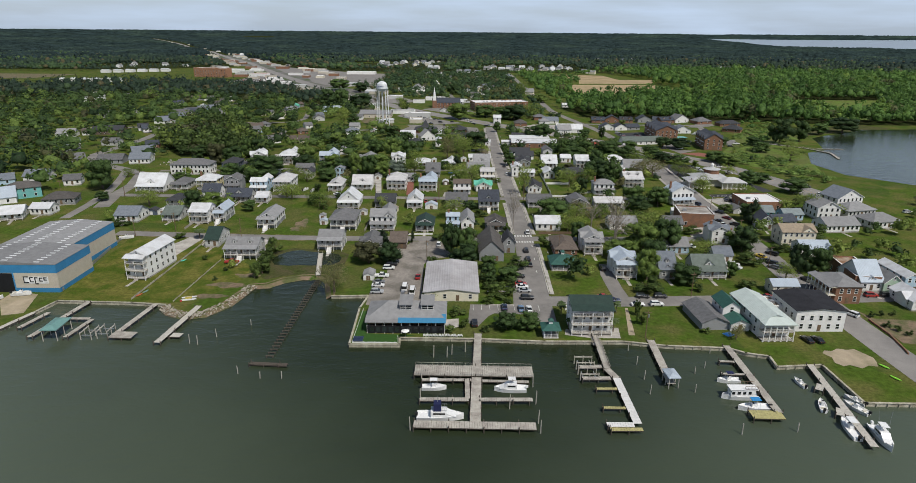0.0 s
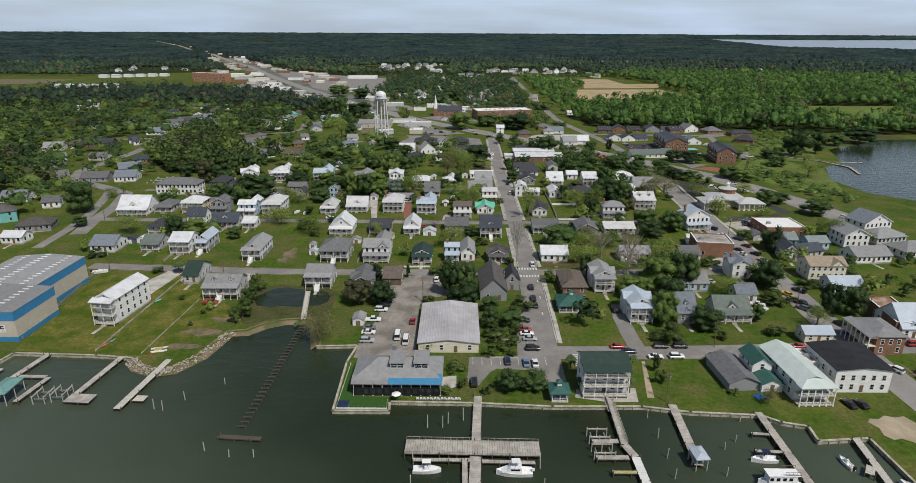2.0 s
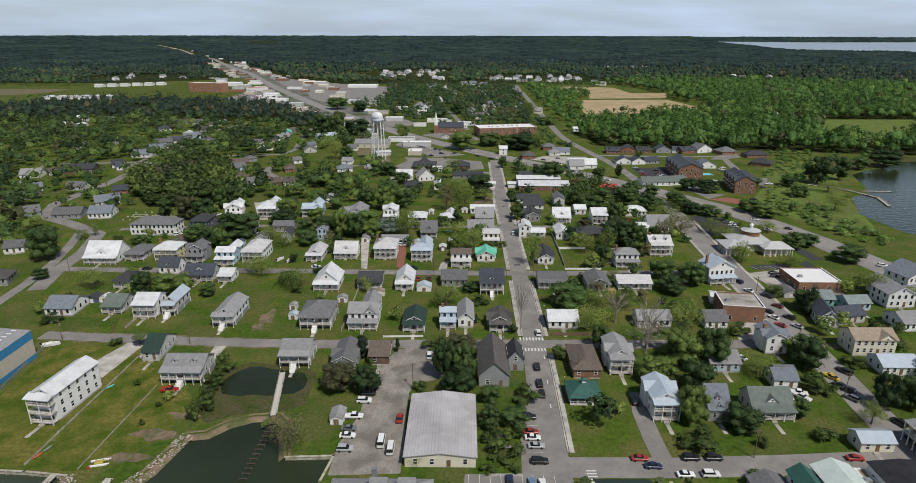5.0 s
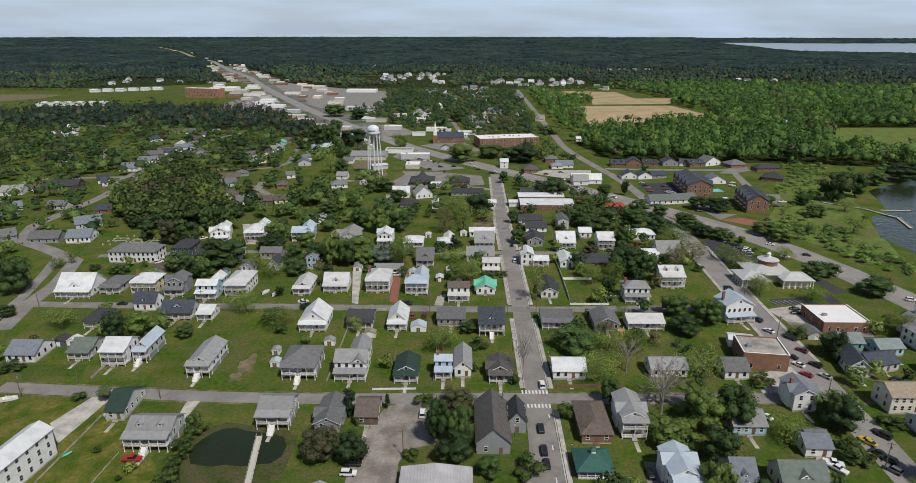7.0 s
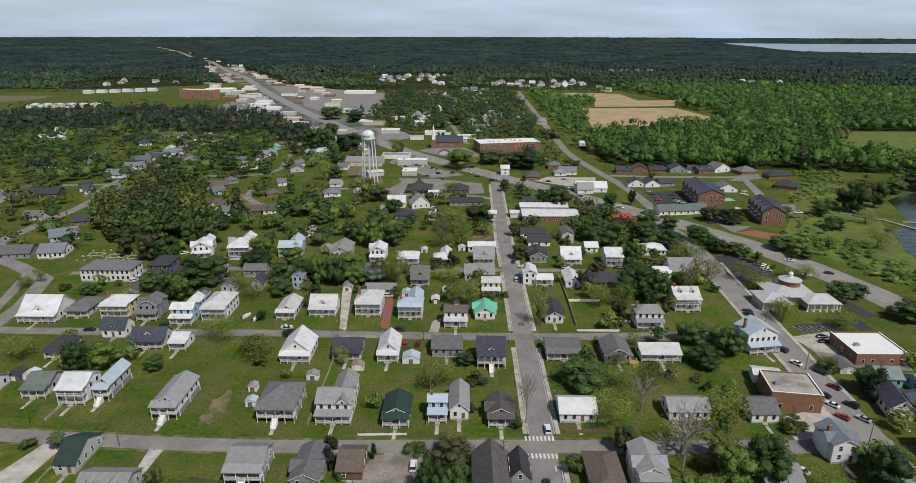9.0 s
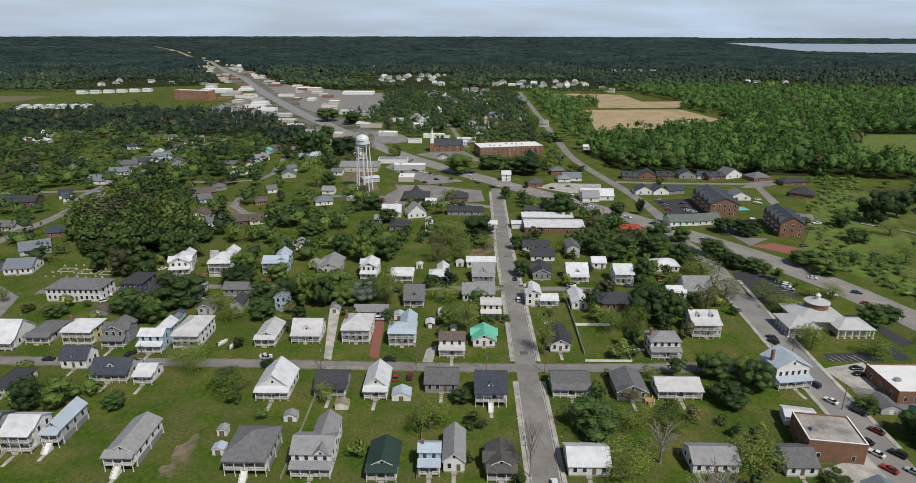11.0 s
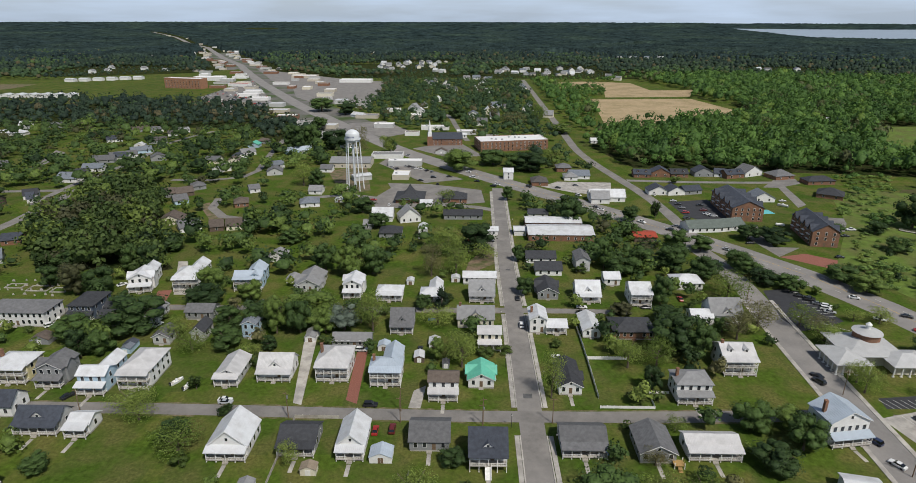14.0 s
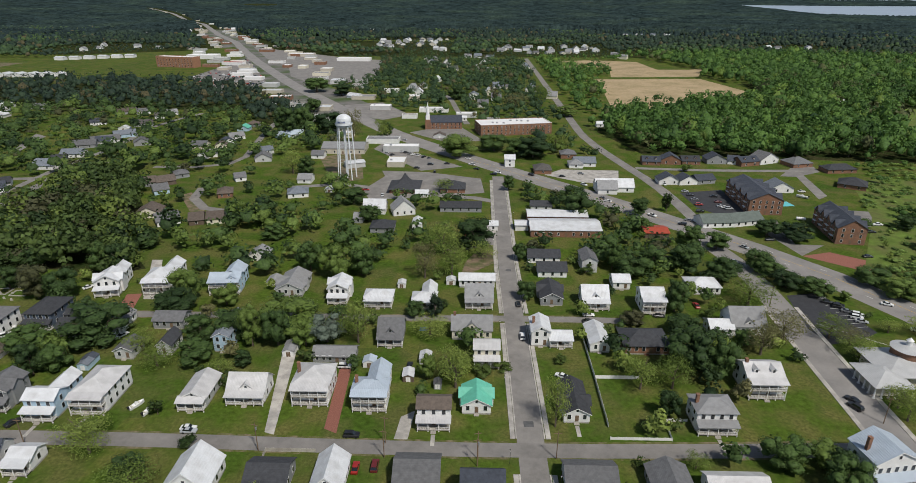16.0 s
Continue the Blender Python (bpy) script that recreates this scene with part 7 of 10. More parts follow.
oak(-85.2, 388.0, 14.3, 9.2)
oak(-65.2, 384.5, 11.4, 15.4)
oak(-55.9, 385.0, 12.1, 14.4)
ash(-70.2, 366.5, 9.9, 4.8)
oak(-45.8, 385.1, 11.4, 9.4)
oak(-64.1, 371.8, 7.6, 5.2)
shrub(-80.8, 345.1, 5.6, 5.1)
oak(-76.5, 320.3, 10.3, 5.0)
ash(-95.7, 332.4, 16.1, 7.8)
shrub(-65.7, 332.2, 6.8, 2.6)
oak(-155.2, 444.1, 11.9, 14.2)
oak(-146.1, 444.4, 11.9, 14.1)
oak(-148.4, 473.7, 13.0, 6.3)
oak(-191.2, 451.1, 15.6, 8.3)
oak(-86.3, 415.1, 12.1, 8.7)
oak(-89.1, 487.6, 15.4, 7.6)
oak(-184.4, 426.2, 11.2, 10.1)
oak(-59.9, 448.3, 14.4, 14.1)
oak(-46.6, 442.0, 14.9, 16.1)
oak(-35.7, 445.3, 13.4, 13.3)
ash(-6.9, 443.0, 14.1, 16.4)
ash(5.2, 443.9, 15.8, 17.6)
ash(19.5, 465.6, 14.3, 8.6)
oak(37.1, 463.7, 7.1, 9.0)
oak(36.5, 423.7, 9.3, 8.3)
oak(-38.6, 407.4, 8.8, 4.6)
willow(-38.7, 387.8, 15.5, 10.6)
ash(-27.2, 387.5, 13.5, 16.9)
oak(-8.0, 408.4, 8.8, 6.2)
ash(-1.4, 393.6, 15.8, 7.6)
ash(8.5, 368.4, 13.6, 10.5)
oak(-0.4, 366.0, 7.4, 8.6)
shrub(25.0, 372.5, 7.6, 2.9)
shrub(44.9, 376.2, 5.2, 3.5)
shrub(2.3, 415.9, 6.1, 4.3)
shrub(66.1, 450.1, 8.5, 4.4)
shrub(17.5, 368.8, 8.7, 3.4)
oak(79.0, 453.9, 8.3, 13.7)
oak(43.5, 467.5, 6.3, 5.6)
oak(84.0, 456.4, 15.5, 8.6)
oak(96.6, 450.6, 18.5, 13.5)
oak(113.1, 454.5, 18.8, 12.9)
oak(124.3, 443.3, 14.8, 10.9)
oak(95.8, 414.5, 11.2, 13.6)
oak(94.0, 397.8, 14.6, 7.0)
oak(76.8, 403.8, 11.5, 5.7)
ash(68.9, 362.0, 11.9, 12.2)
ash(79.4, 362.6, 13.1, 11.6)
oak(96.7, 369.9, 12.4, 14.1)
oak(73.8, 347.8, 7.8, 9.2)
ash(127.9, 421.0, 21.1, 12.0)
ash(129.9, 395.0, 18.4, 10.8)
oak(113.3, 389.4, 8.1, 6.4)
oak(148.8, 450.2, 13.5, 7.4)
oak(151.1, 437.3, 14.5, 7.3)
oak(160.8, 431.4, 15.0, 7.2)
oak(170.1, 426.0, 5.5, 4.0)
oak(190.7, 441.8, 16.3, 7.9)
oak(195.2, 429.6, 16.9, 8.1)
ash(150.5, 383.3, 14.3, 7.3)
ash(171.8, 400.1, 8.4, 5.4)
oak(110.9, 329.1, 12.0, 5.8)
oak(-23.5, 179.7, 7.3, 5.4)
oak(16.0, 172.8, 8.9, 5.8)
oak(23.0, 173.1, 9.3, 5.0)
oak(12.2, 211.2, 8.1, 6.8)
oak(19.6, 212.1, 10.4, 5.0)
shrub(16.1, 197.9, 10.7, 4.1)
shrub(1.1, 182.7, 6.9, 2.7)
shrub(3.0, 173.5, 3.8, 3.1)
shrub(9.5, 170.9, 3.3, 2.1)
ash(-7.5, 195.6, 6.9, 3.3)
oak(-2.0, 237.3, 9.1, 15.0)
oak(5.1, 237.4, 9.1, 13.5)
palm(35.4, 184.8, 3.5, 3.6)
palm(35.7, 172.4, 3.3, 4.5)
shrub(-2.5, 171.6, 5.6, 2.2)
cedar(-31.8, 251.8, 6.9, 7.2)
shrub(-28.0, 246.8, 4.1, 3.7)
shrub(18.7, 207.1, 6.8, 2.6)
shrub(12.6, 207.0, 6.8, 2.6)
oak(80.3, 244.8, 14.6, 12.0)
oak(94.0, 254.4, 11.1, 9.6)
oak(72.8, 214.2, 9.9, 12.7)
oak(86.2, 211.2, 12.6, 7.6)
oak(125.5, 253.0, 15.1, 9.0)
oak(106.0, 217.2, 5.9, 6.2)
shrub(108.2, 206.4, 8.4, 3.2)
oak(135.1, 222.4, 9.1, 12.4)
oak(143.5, 222.9, 10.9, 10.5)
ash(125.9, 214.1, 8.7, 7.5)
shrub(80.5, 190.0, 4.7, 2.6)
palm(53.9, 184.9, 3.5, 3.6)
palm(49.7, 171.5, 4.2, 5.0)
ash(86.4, 166.7, 5.4, 5.2)
shrub(78.8, 171.6, 3.7, 1.4)
shrub(60.4, 183.4, 3.0, 5.5)
shrub(60.0, 176.7, 3.8, 4.9)
shrub(70.0, 203.9, 12.7, 4.9)
shrub(88.3, 203.3, 4.4, 3.1)
shrub(-74.9, 217.7, 7.2, 6.4)
shrub(-78.7, 237.4, 5.2, 3.8)
shrub(-76.3, 212.8, 4.7, 5.9)
shrub(-76.4, 227.8, 5.0, 4.9)
palm(-116.1, 260.2, 5.8, 3.5)
shrub(-90.0, 220.2, 2.4, 1.1)
shrub(-90.7, 210.9, 2.3, 1.0)
oak(-116.7, 751.5, 33.0, 17.8)
oak(-140.2, 747.0, 21.0, 23.7)
ash(-86.8, 704.3, 16.9, 30.8)
oak(-62.9, 731.6, 14.7, 13.9)
oak(3.4, 662.5, 33.9, 16.3)
oak(31.6, 684.3, 27.1, 13.1)
oak(61.5, 662.6, 31.3, 15.9)
oak(47.8, 670.5, 21.3, 12.6)
ash(-4.2, 572.9, 15.7, 7.6)
oak(-57.6, 545.2, 19.1, 9.2)
oak(-42.9, 515.2, 14.0, 9.2)
oak(76.4, 555.1, 19.5, 9.4)
oak(37.5, 575.6, 9.1, 9.7)
ash(0.3, 468.9, 18.0, 15.9)
oak(15.1, 475.9, 21.9, 15.4)
oak(-157.1, 850.1, 20.6, 14.5)
oak(-115.9, 513.2, 12.0, 11.7)
oak(-102.9, 515.4, 18.0, 10.5)
oak(-104.4, 611.9, 14.5, 12.0)
ash(61.6, 879.5, 35.3, 17.0)
ash(92.1, 896.8, 21.7, 22.4)
oak(111.8, 836.6, 23.5, 11.3)
oak(-26.3, 917.4, 22.3, 12.2)
oak(-6.6, 941.8, 22.9, 16.3)
oak(-150.3, 965.6, 27.5, 13.2)
oak(-188.1, 994.3, 36.3, 17.5)
oak(-169.4, 728.7, 11.7, 10.0)
oak(201.4, 693.2, 8.3, 15.2)
oak(125.2, 486.5, 15.0, 10.1)
oak(137.0, 480.7, 14.8, 8.1)
oak(170.2, 499.2, 15.4, 8.6)
oak(182.2, 494.3, 19.0, 9.2)
oak(219.5, 506.7, 17.6, 8.5)
oak(278.4, 522.3, 24.1, 21.8)
oak(301.8, 534.3, 16.6, 17.8)
ash(270.8, 494.1, 15.2, 8.6)
oak(243.8, 481.9, 14.8, 8.3)
oak(250.5, 512.4, 13.9, 7.4)
ash(248.3, 446.3, 18.6, 11.5)
oak(341.6, 573.9, 17.9, 10.6)
oak(370.9, 585.9, 29.6, 14.2)
oak(267.9, 672.0, 16.0, 13.5)
oak(311.1, 672.5, 16.0, 16.2)
shrub(168.8, 624.7, 9.9, 5.8)
oak(111.0, 530.8, 12.4, 10.0)
ash(116.8, 383.6, 14.3, 12.3)
oak(112.3, 324.5, 8.3, 8.2)
shrub(110.0, 270.7, 7.1, 3.7)
shrub(141.5, 307.5, 8.4, 4.7)
oak(148.0, 293.4, 12.4, 8.8)
oak(182.1, 370.7, 13.7, 8.8)
ash(181.5, 398.3, 11.6, 7.2)
ash(146.3, 354.4, 11.5, 7.0)
ash(52.8, 273.6, 13.4, 6.4)
bare(69.2, 250.9, 12.8, 23.2)
bare(65.4, 280.2, 14.8, 12.5)
oak(72.5, 524.0, 20.2, 15.4)
oak(146.6, 455.1, 15.0, 9.6)
oak(105.7, 504.3, 12.2, 7.5)
oak(130.6, 448.6, 14.6, 7.7)
oak(87.0, 448.5, 17.5, 8.5)
shrub(128.2, 536.1, 7.6, 11.8)
ash(81.9, 687.5, 21.2, 14.7)
oak(-152.4, 734.3, 26.1, 24.6)
ash(-113.0, 610.8, 16.1, 17.5)
ash(-65.0, 723.1, 17.1, 16.9)
ash(-43.7, 200.8, 11.4, 11.2)
palm(35.1, 182.8, 3.8, 4.7)
shrub(11.3, 204.6, 4.2, 3.0)
shrub(11.3, 192.5, 5.0, 2.3)
shrub(20.5, 206.2, 3.2, 3.4)
shrub(18.4, 191.9, 3.0, 2.1)

# ---- woods ----
def inside(x, y, pts):
    hit = False
    for (ax, ay), (bx, by) in zip(pts, pts[1:] + pts[:1]):
        if (ay > y) != (by > y) and x < (bx - ax) * (y - ay) / (by - ay) + ax:
            hit = not hit
    return hit


def near_line(x, y, pts, reach):
    for (ax, ay), (bx, by) in zip(pts, pts[1:]):
        t = max(0.0, min(1.0, ((x - ax) * (bx - ax) + (y - ay) * (by - ay)) / ((bx - ax) ** 2 + (by - ay) ** 2 + 1e-6)))
        if math.hypot(x - ax - t * (bx - ax), y - ay - t * (by - ay)) < reach:
            return True
    return False


def free(x, y, gap=3.0, front=0.0):
    for hx, hy, w, d in HOUSES:
        if abs(x - hx) < w / 2 + gap and hy - gap - 3 - front < y < hy + d + gap:
            return False
    for k, (pts, width) in enumerate(ROADS):
        if near_line(x, y, pts, width / 2 + gap + (34 if k == 6 and y > 640 else 10 if k == 6 else 6 if k == 7 else 4 if k == 5 else 0)):
            return False
    return not any(inside(x, y, pts) for pts in AREAS)


def clump_kinds(seed, kinds, leaves, material):
    out = []
    for k in range(kinds):
        rng = np.random.default_rng(seed + k)
        c, r = lobes(rng, 7, 0.3)
        r = r * 1.35
        which = rng.choice(7, leaves)
        dv = rng.normal(size=(leaves, 3))
        dv[:, 2] = np.abs(dv[:, 2]) - 0.15
        dv /= np.linalg.norm(dv, axis=1, keepdims=True)
        p = c[which] + dv * r[which, None] * rng.uniform(0.85, 1.25, (leaves, 1))
        nrm = dv + rng.normal(size=(leaves, 3)) * 0.3
        nrm /= np.linalg.norm(nrm, axis=1, keepdims=True)
        v, f = quads("", p, nrm, 0.050, None, seed=seed + k)
        f = np.concatenate([f[:, :3], f[:, [0, 2, 3]]])
        # a lumpy inner crown
        g = (1 + math.sqrt(5)) / 2
        ico = [Vector(q).normalized() for q in ((-1, g, 0), (1, g, 0), (-1, -g, 0), (1, -g, 0), (0, -1, g), (0, 1, g), (0, -1, -g), (0, 1, -g), (g, 0, -1), (g, 0, 1), (-g, 0, -1), (-g, 0, 1))]
        tri = [(0, 11, 5), (0, 5, 1), (0, 1, 7), (0, 7, 10), (0, 10, 11), (1, 5, 9), (5, 11, 4), (11, 10, 2), (10, 7, 6), (7, 1, 8), (3, 9, 4), (3, 4, 2), (3, 2, 6), (3, 6, 8), (3, 8, 9), (4, 9, 5), (2, 4, 11), (6, 2, 10), (8, 6, 7), (9, 8, 1)]
        fine = tri
        blob = np.array([(q.x * 0.40, q.y * 0.40, 0.52 + q.z * 0.38) for q in ico])
        lump = np.array([0.6 + 0.45 * max(math.exp(-((np.array(q) - dd) ** 2).sum() * 3.2) for dd in dirs) for q in ico for dirs in [lump_dirs(seed + k)]])
        blob = (blob - (0, 0, 0.5)) * (lump * rng.uniform(0.6, 1.1, len(lump)))[:, None] + (0, 0, 0.5)
        f = np.concatenate([f, np.array(fine) + len(v)])
        v = np.concatenate([v, blob])
        round_out = blob - (0, 0, 0.45)
        round_out = round_out / np.linalg.norm(round_out, axis=1, keepdims=True)
        out.append((v, f, np.concatenate([np.repeat(soften(dv, nrm), 4, 0), round_out])))
    return out


def lump_dirs(seed):
    q = np.random.default_rng(seed).normal(size=(9, 3))
    q[:, 2] = np.abs(q[:, 2])
    return q / np.linalg.norm(q, axis=1, keepdims=True)


def woods(name, places, material, label, leaves=42, seed=5):
    """Many trees as one mass of leaf clumps: rows of x, y, width, height."""
    if not places:
        return None
    kinds = clump_kinds(seed, 6, int(leaves * 1.35) + 13 if leaves > 0 else 0, material)
    a = np.array(places)
    rng = np.random.default_rng(seed)
    which = rng.integers(0, 6, len(a))
    base, soft = np.array([k[0] for k in kinds])[which], np.array([k[2] for k in kinds])[which]
    face = kinds[0][1]
    turn = rng.uniform(0, 2 * math.pi, len(a))
    cs, sn = np.cos(turn)[:, None], np.sin(turn)[:, None]
    x = base[:, :, 0] * cs - base[:, :, 1] * sn
    y = base[:, :, 0] * sn + base[:, :, 1] * cs
    v = np.stack([x * a[:, 2:3] + a[:, 0:1], y * a[:, 2:3] + a[:, 1:2], base[:, :, 2] * a[:, 3:4]], 2).reshape(-1, 3)
    f = (face[None] + (np.arange(len(a)) * base.shape[1])[:, None, None]).reshape(-1, 3)
    me = from_arrays(name, v, f, material)
    me.polygons.foreach_set("use_smooth", np.ones(len(f), dtype=bool))
    me.normals_split_custom_set_from_vertices(np.stack([soft[:, :, 0] * cs - soft[:, :, 1] * sn, soft[:, :, 0] * sn + soft[:, :, 1] * cs, soft[:, :, 2]], 2).reshape(-1, 3))
    me.attributes.new("tree", "FLOAT", "FACE").data.foreach_set("value", np.repeat(rng.random(len(a)), len(face)).astype(np.float32))
    ob = new(name, me)
    return tagged(ob, label, "woods", "", "stuff")


def scatter(pts, gap, w, h, seed, keep=1.0, clear=4.0, front=0.0):
    rng = random.Random(seed)
    xs, ys = [p[0] for p in pts], [p[1] for p in pts]
    out = []
    y = min(ys)
    while y < max(ys):
        x = min(xs)
        while x < max(xs):
            px, py = x + rng.uniform(-0.45, 0.45) * gap, y + rng.uniform(-0.45, 0.45) * gap
            k = rng.uniform(0.6, 1.45)
            thick = 1.0 + 1.3 * noise.noise(Vector((px / 26, py / 26, seed))) if keep < 0.9 else 1.0
            if rng.random() < keep * thick and inside(px, py, pts) and free(px, py, clear, front):
                out.append((px, py, w * k, h * k * rng.uniform(0.85, 1.15)))
            x += gap
        y += gap
    return out


def kept_low(rows):
    """Young trees only, in front of the far estates."""
    return [(a, b, c * 0.55, d * 0.5) if b > 1380 and -260 < a < 320 else (a, b, c, d) for a, b, c, d in rows]


CREEK = [(345, 575), (324, 560), (300, 505), (262, 470), (240, 440), (250, 380), (300, 350), (720, 400), (660, 660), (440, 622)]
def dry(rows):
    return [q for q in rows if not inside(q[0], q[1], CREEK)]
BRUSH = [(311, 643), (351, 653), (217, 453), (210, 453), (231, 504), (257, 565)]
BRUSH2 = [(197, 462), (243, 462), (244, 422), (250, 394), (228, 361), (215, 380), (205, 407), (197, 438)]
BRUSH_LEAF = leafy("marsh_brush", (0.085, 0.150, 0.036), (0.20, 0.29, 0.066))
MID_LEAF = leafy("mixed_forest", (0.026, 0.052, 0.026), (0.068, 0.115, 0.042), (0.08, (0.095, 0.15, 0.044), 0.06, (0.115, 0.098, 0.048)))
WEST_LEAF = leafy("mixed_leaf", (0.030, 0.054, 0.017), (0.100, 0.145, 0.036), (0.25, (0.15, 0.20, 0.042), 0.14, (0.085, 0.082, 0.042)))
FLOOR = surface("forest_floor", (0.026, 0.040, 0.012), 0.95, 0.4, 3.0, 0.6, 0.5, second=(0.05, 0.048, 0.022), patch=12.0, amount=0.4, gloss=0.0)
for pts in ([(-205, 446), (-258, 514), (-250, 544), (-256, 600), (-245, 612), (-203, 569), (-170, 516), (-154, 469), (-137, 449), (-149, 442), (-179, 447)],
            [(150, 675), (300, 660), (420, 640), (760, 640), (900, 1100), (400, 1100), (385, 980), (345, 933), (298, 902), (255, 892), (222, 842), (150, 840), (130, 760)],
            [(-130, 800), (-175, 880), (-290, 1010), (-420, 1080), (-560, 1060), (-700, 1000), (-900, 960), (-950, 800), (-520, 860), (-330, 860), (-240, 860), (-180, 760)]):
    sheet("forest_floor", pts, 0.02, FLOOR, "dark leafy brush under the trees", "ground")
woods("woods_west", scatter([(-205, 446), (-258, 514), (-250, 544), (-256, 600), (-245, 612), (-203, 569), (-170, 516), (-154, 469), (-137, 449), (-149, 442), (-179, 447)], 8.2, 14.0, 11.5, 11), WEST_LEAF, "dense dark wood of broadleaf trees between the houses", 120, 21)
woods("woods_west_gardens", scatter([(-170, 516), (-154, 469), (-137, 449), (-95, 470), (-95, 520), (-120, 560), (-150, 640), (-215, 640), (-203, 569)], 11.0, 12.0, 10.0, 25, 0.42, 2.0, 5.0), OAK_LEAF, "dark garden trees round a loop of houses", 90, 22)
woods("woods_north_east", dry(scatter([(150, 675), (300, 660), (420, 640), (760, 640), (900, 1100), (400, 1100), (385, 980), (345, 933), (298, 902), (255, 892), (222, 842), (150, 840), (130, 760)], 10.5, 15, 15, 12, 0.97)), WOODS_LEAF, "bright green broadleaf forest beyond the town", 46, 31)
woods("woods_east_creek", dry(scatter([(225, 470), (300, 560), (360, 600), (420, 640), (300, 655), (285, 600), (250, 540), (200, 520)], 9, 8, 5, 13, 0.14)), WOODS_LEAF, "scattered trees along the creek marsh", 40, 41)
woods("woods_far_east", scatter([(900, 640), (760, 640), (900, 1100), (380, 1100), (360, 1180), (390, 1270), (340, 1480), (700, 1560), (1500, 1100), (1300, 700)], 13, 17, 15, 14), WOODS_LEAF, "wide green forest beyond the fields", 8, 51)
woods("woods_north", kept_low(scatter([(60, 700), (110, 700), (105, 1150), (110, 1480), (-500, 1500), (-250, 1150), (-60, 860), (10, 800)], 11.5, 12, 11, 15, 0.85)), MID_LEAF, "trees among far houses", 18, 61)
woods("woods_north_field", kept_low(scatter([(122, 740), (140, 760), (130, 840), (150, 842), (180, 1160), (190, 1350), (340, 1480), (122, 1480)], 12, 13, 13, 16, 0.8)), WOODS_LEAF, "trees beside a ploughed field", 14, 71)
woods("woods_field_edge", scatter([(150, 960), (196, 960), (203, 1165), (238, 1180), (280, 1390), (330, 1470), (200, 1400), (170, 1160)], 11, 12, 10, 24, 0.85), WOODS_LEAF, "light green trees beside a ploughed field", 20, 151)
woods("woods_north_west", scatter([(-130, 800), (-175, 880), (-290, 1010), (-420, 1080), (-560, 1060), (-700, 1000), (-900, 960), (-950, 800), (-520, 860), (-330, 860), (-240, 860), (-180, 760)], 11.5, 12.5, 13, 17, 0.93), PINE_LEAF, "dark mixed forest behind the western houses", 8, 81)
woods("woods_west_houses", scatter([(-205, 350), (-240, 400), (-215, 430), (-228, 500), (-235, 560), (-215, 640), (-160, 640), (-60, 720), (-130, 800), (-180, 760), (-240, 860), (-520, 860), (-900, 800), (-600, 420), (-400, 330), (-280, 300), (-250, 340)], 11.0, 13.5, 10.5, 18, 0.62, 2.0, 6.0), OAK_LEAF, "garden trees between the western houses", 40, 91)
woods("woods_tower", scatter([(-120, 440), (-40, 440), (-50, 520), (-60, 560), (-75, 590), (-110, 590), (-130, 520), (-95, 470)], 10.5, 11.5, 9.5, 19, 0.5, 2.0, 5.0), OAK_LEAF, "garden trees round the water tower", 50, 101)
woods("woods_town_north", scatter([(-55, 440), (20, 440), (25, 560), (-45, 560)], 9.5, 10, 8, 20, 0.5, 2.0, 4.0), OAK_LEAF, "garden trees between northern houses", 60, 111)
woods("woods_town_north_east", scatter([(40, 430), (140, 440), (110, 530), (45, 590)], 9.0, 10.5, 8, 22, 0.68, 2.0, 4.0), OAK_LEAF, "garden trees north of the town", 60, 121)
woods("woods_by_school", scatter([(30, 660), (78, 690), (110, 690), (112, 620), (80, 640), (60, 628)], 9, 9, 8, 23, 0.7), OAK_LEAF, "trees round the brick school", 50, 131)


LAWNS = [
    [(60, 365), (73, 364), (73, 347), (55, 339)],
    [(116, 365), (131, 367), (130, 342), (95, 339), (96, 352)],
    [(37, 382), (55, 382), (55, 351), (54, 336), (37, 337), (37, 365)],
    [(9, 349), (27, 363), (26, 336), (9, 335)],
    [(-98, 346), (-98, 366), (-81, 367), (-76, 347), (-59, 339), (-93, 341)],
    [(-101, 330), (-71, 330), (-69, 318), (-96, 317)],
    [(-96, 310), (-67, 303), (-64, 287), (-88, 300), (-104, 305)],
    [(-191, 325), (-167, 331), (-151, 305), (-176, 305)],
    [(-118, 306), (-79, 327), (-58, 271), (-101, 270)],
    [(55, 188), (80, 189), (76, 170), (57, 172)],
    [(99, 212), (122, 216), (114, 202), (92, 201)],
]   # gardens of plain grass, with no trees on them
YARDS = []   # blocks of garden: outline, spacing, share kept, width, height
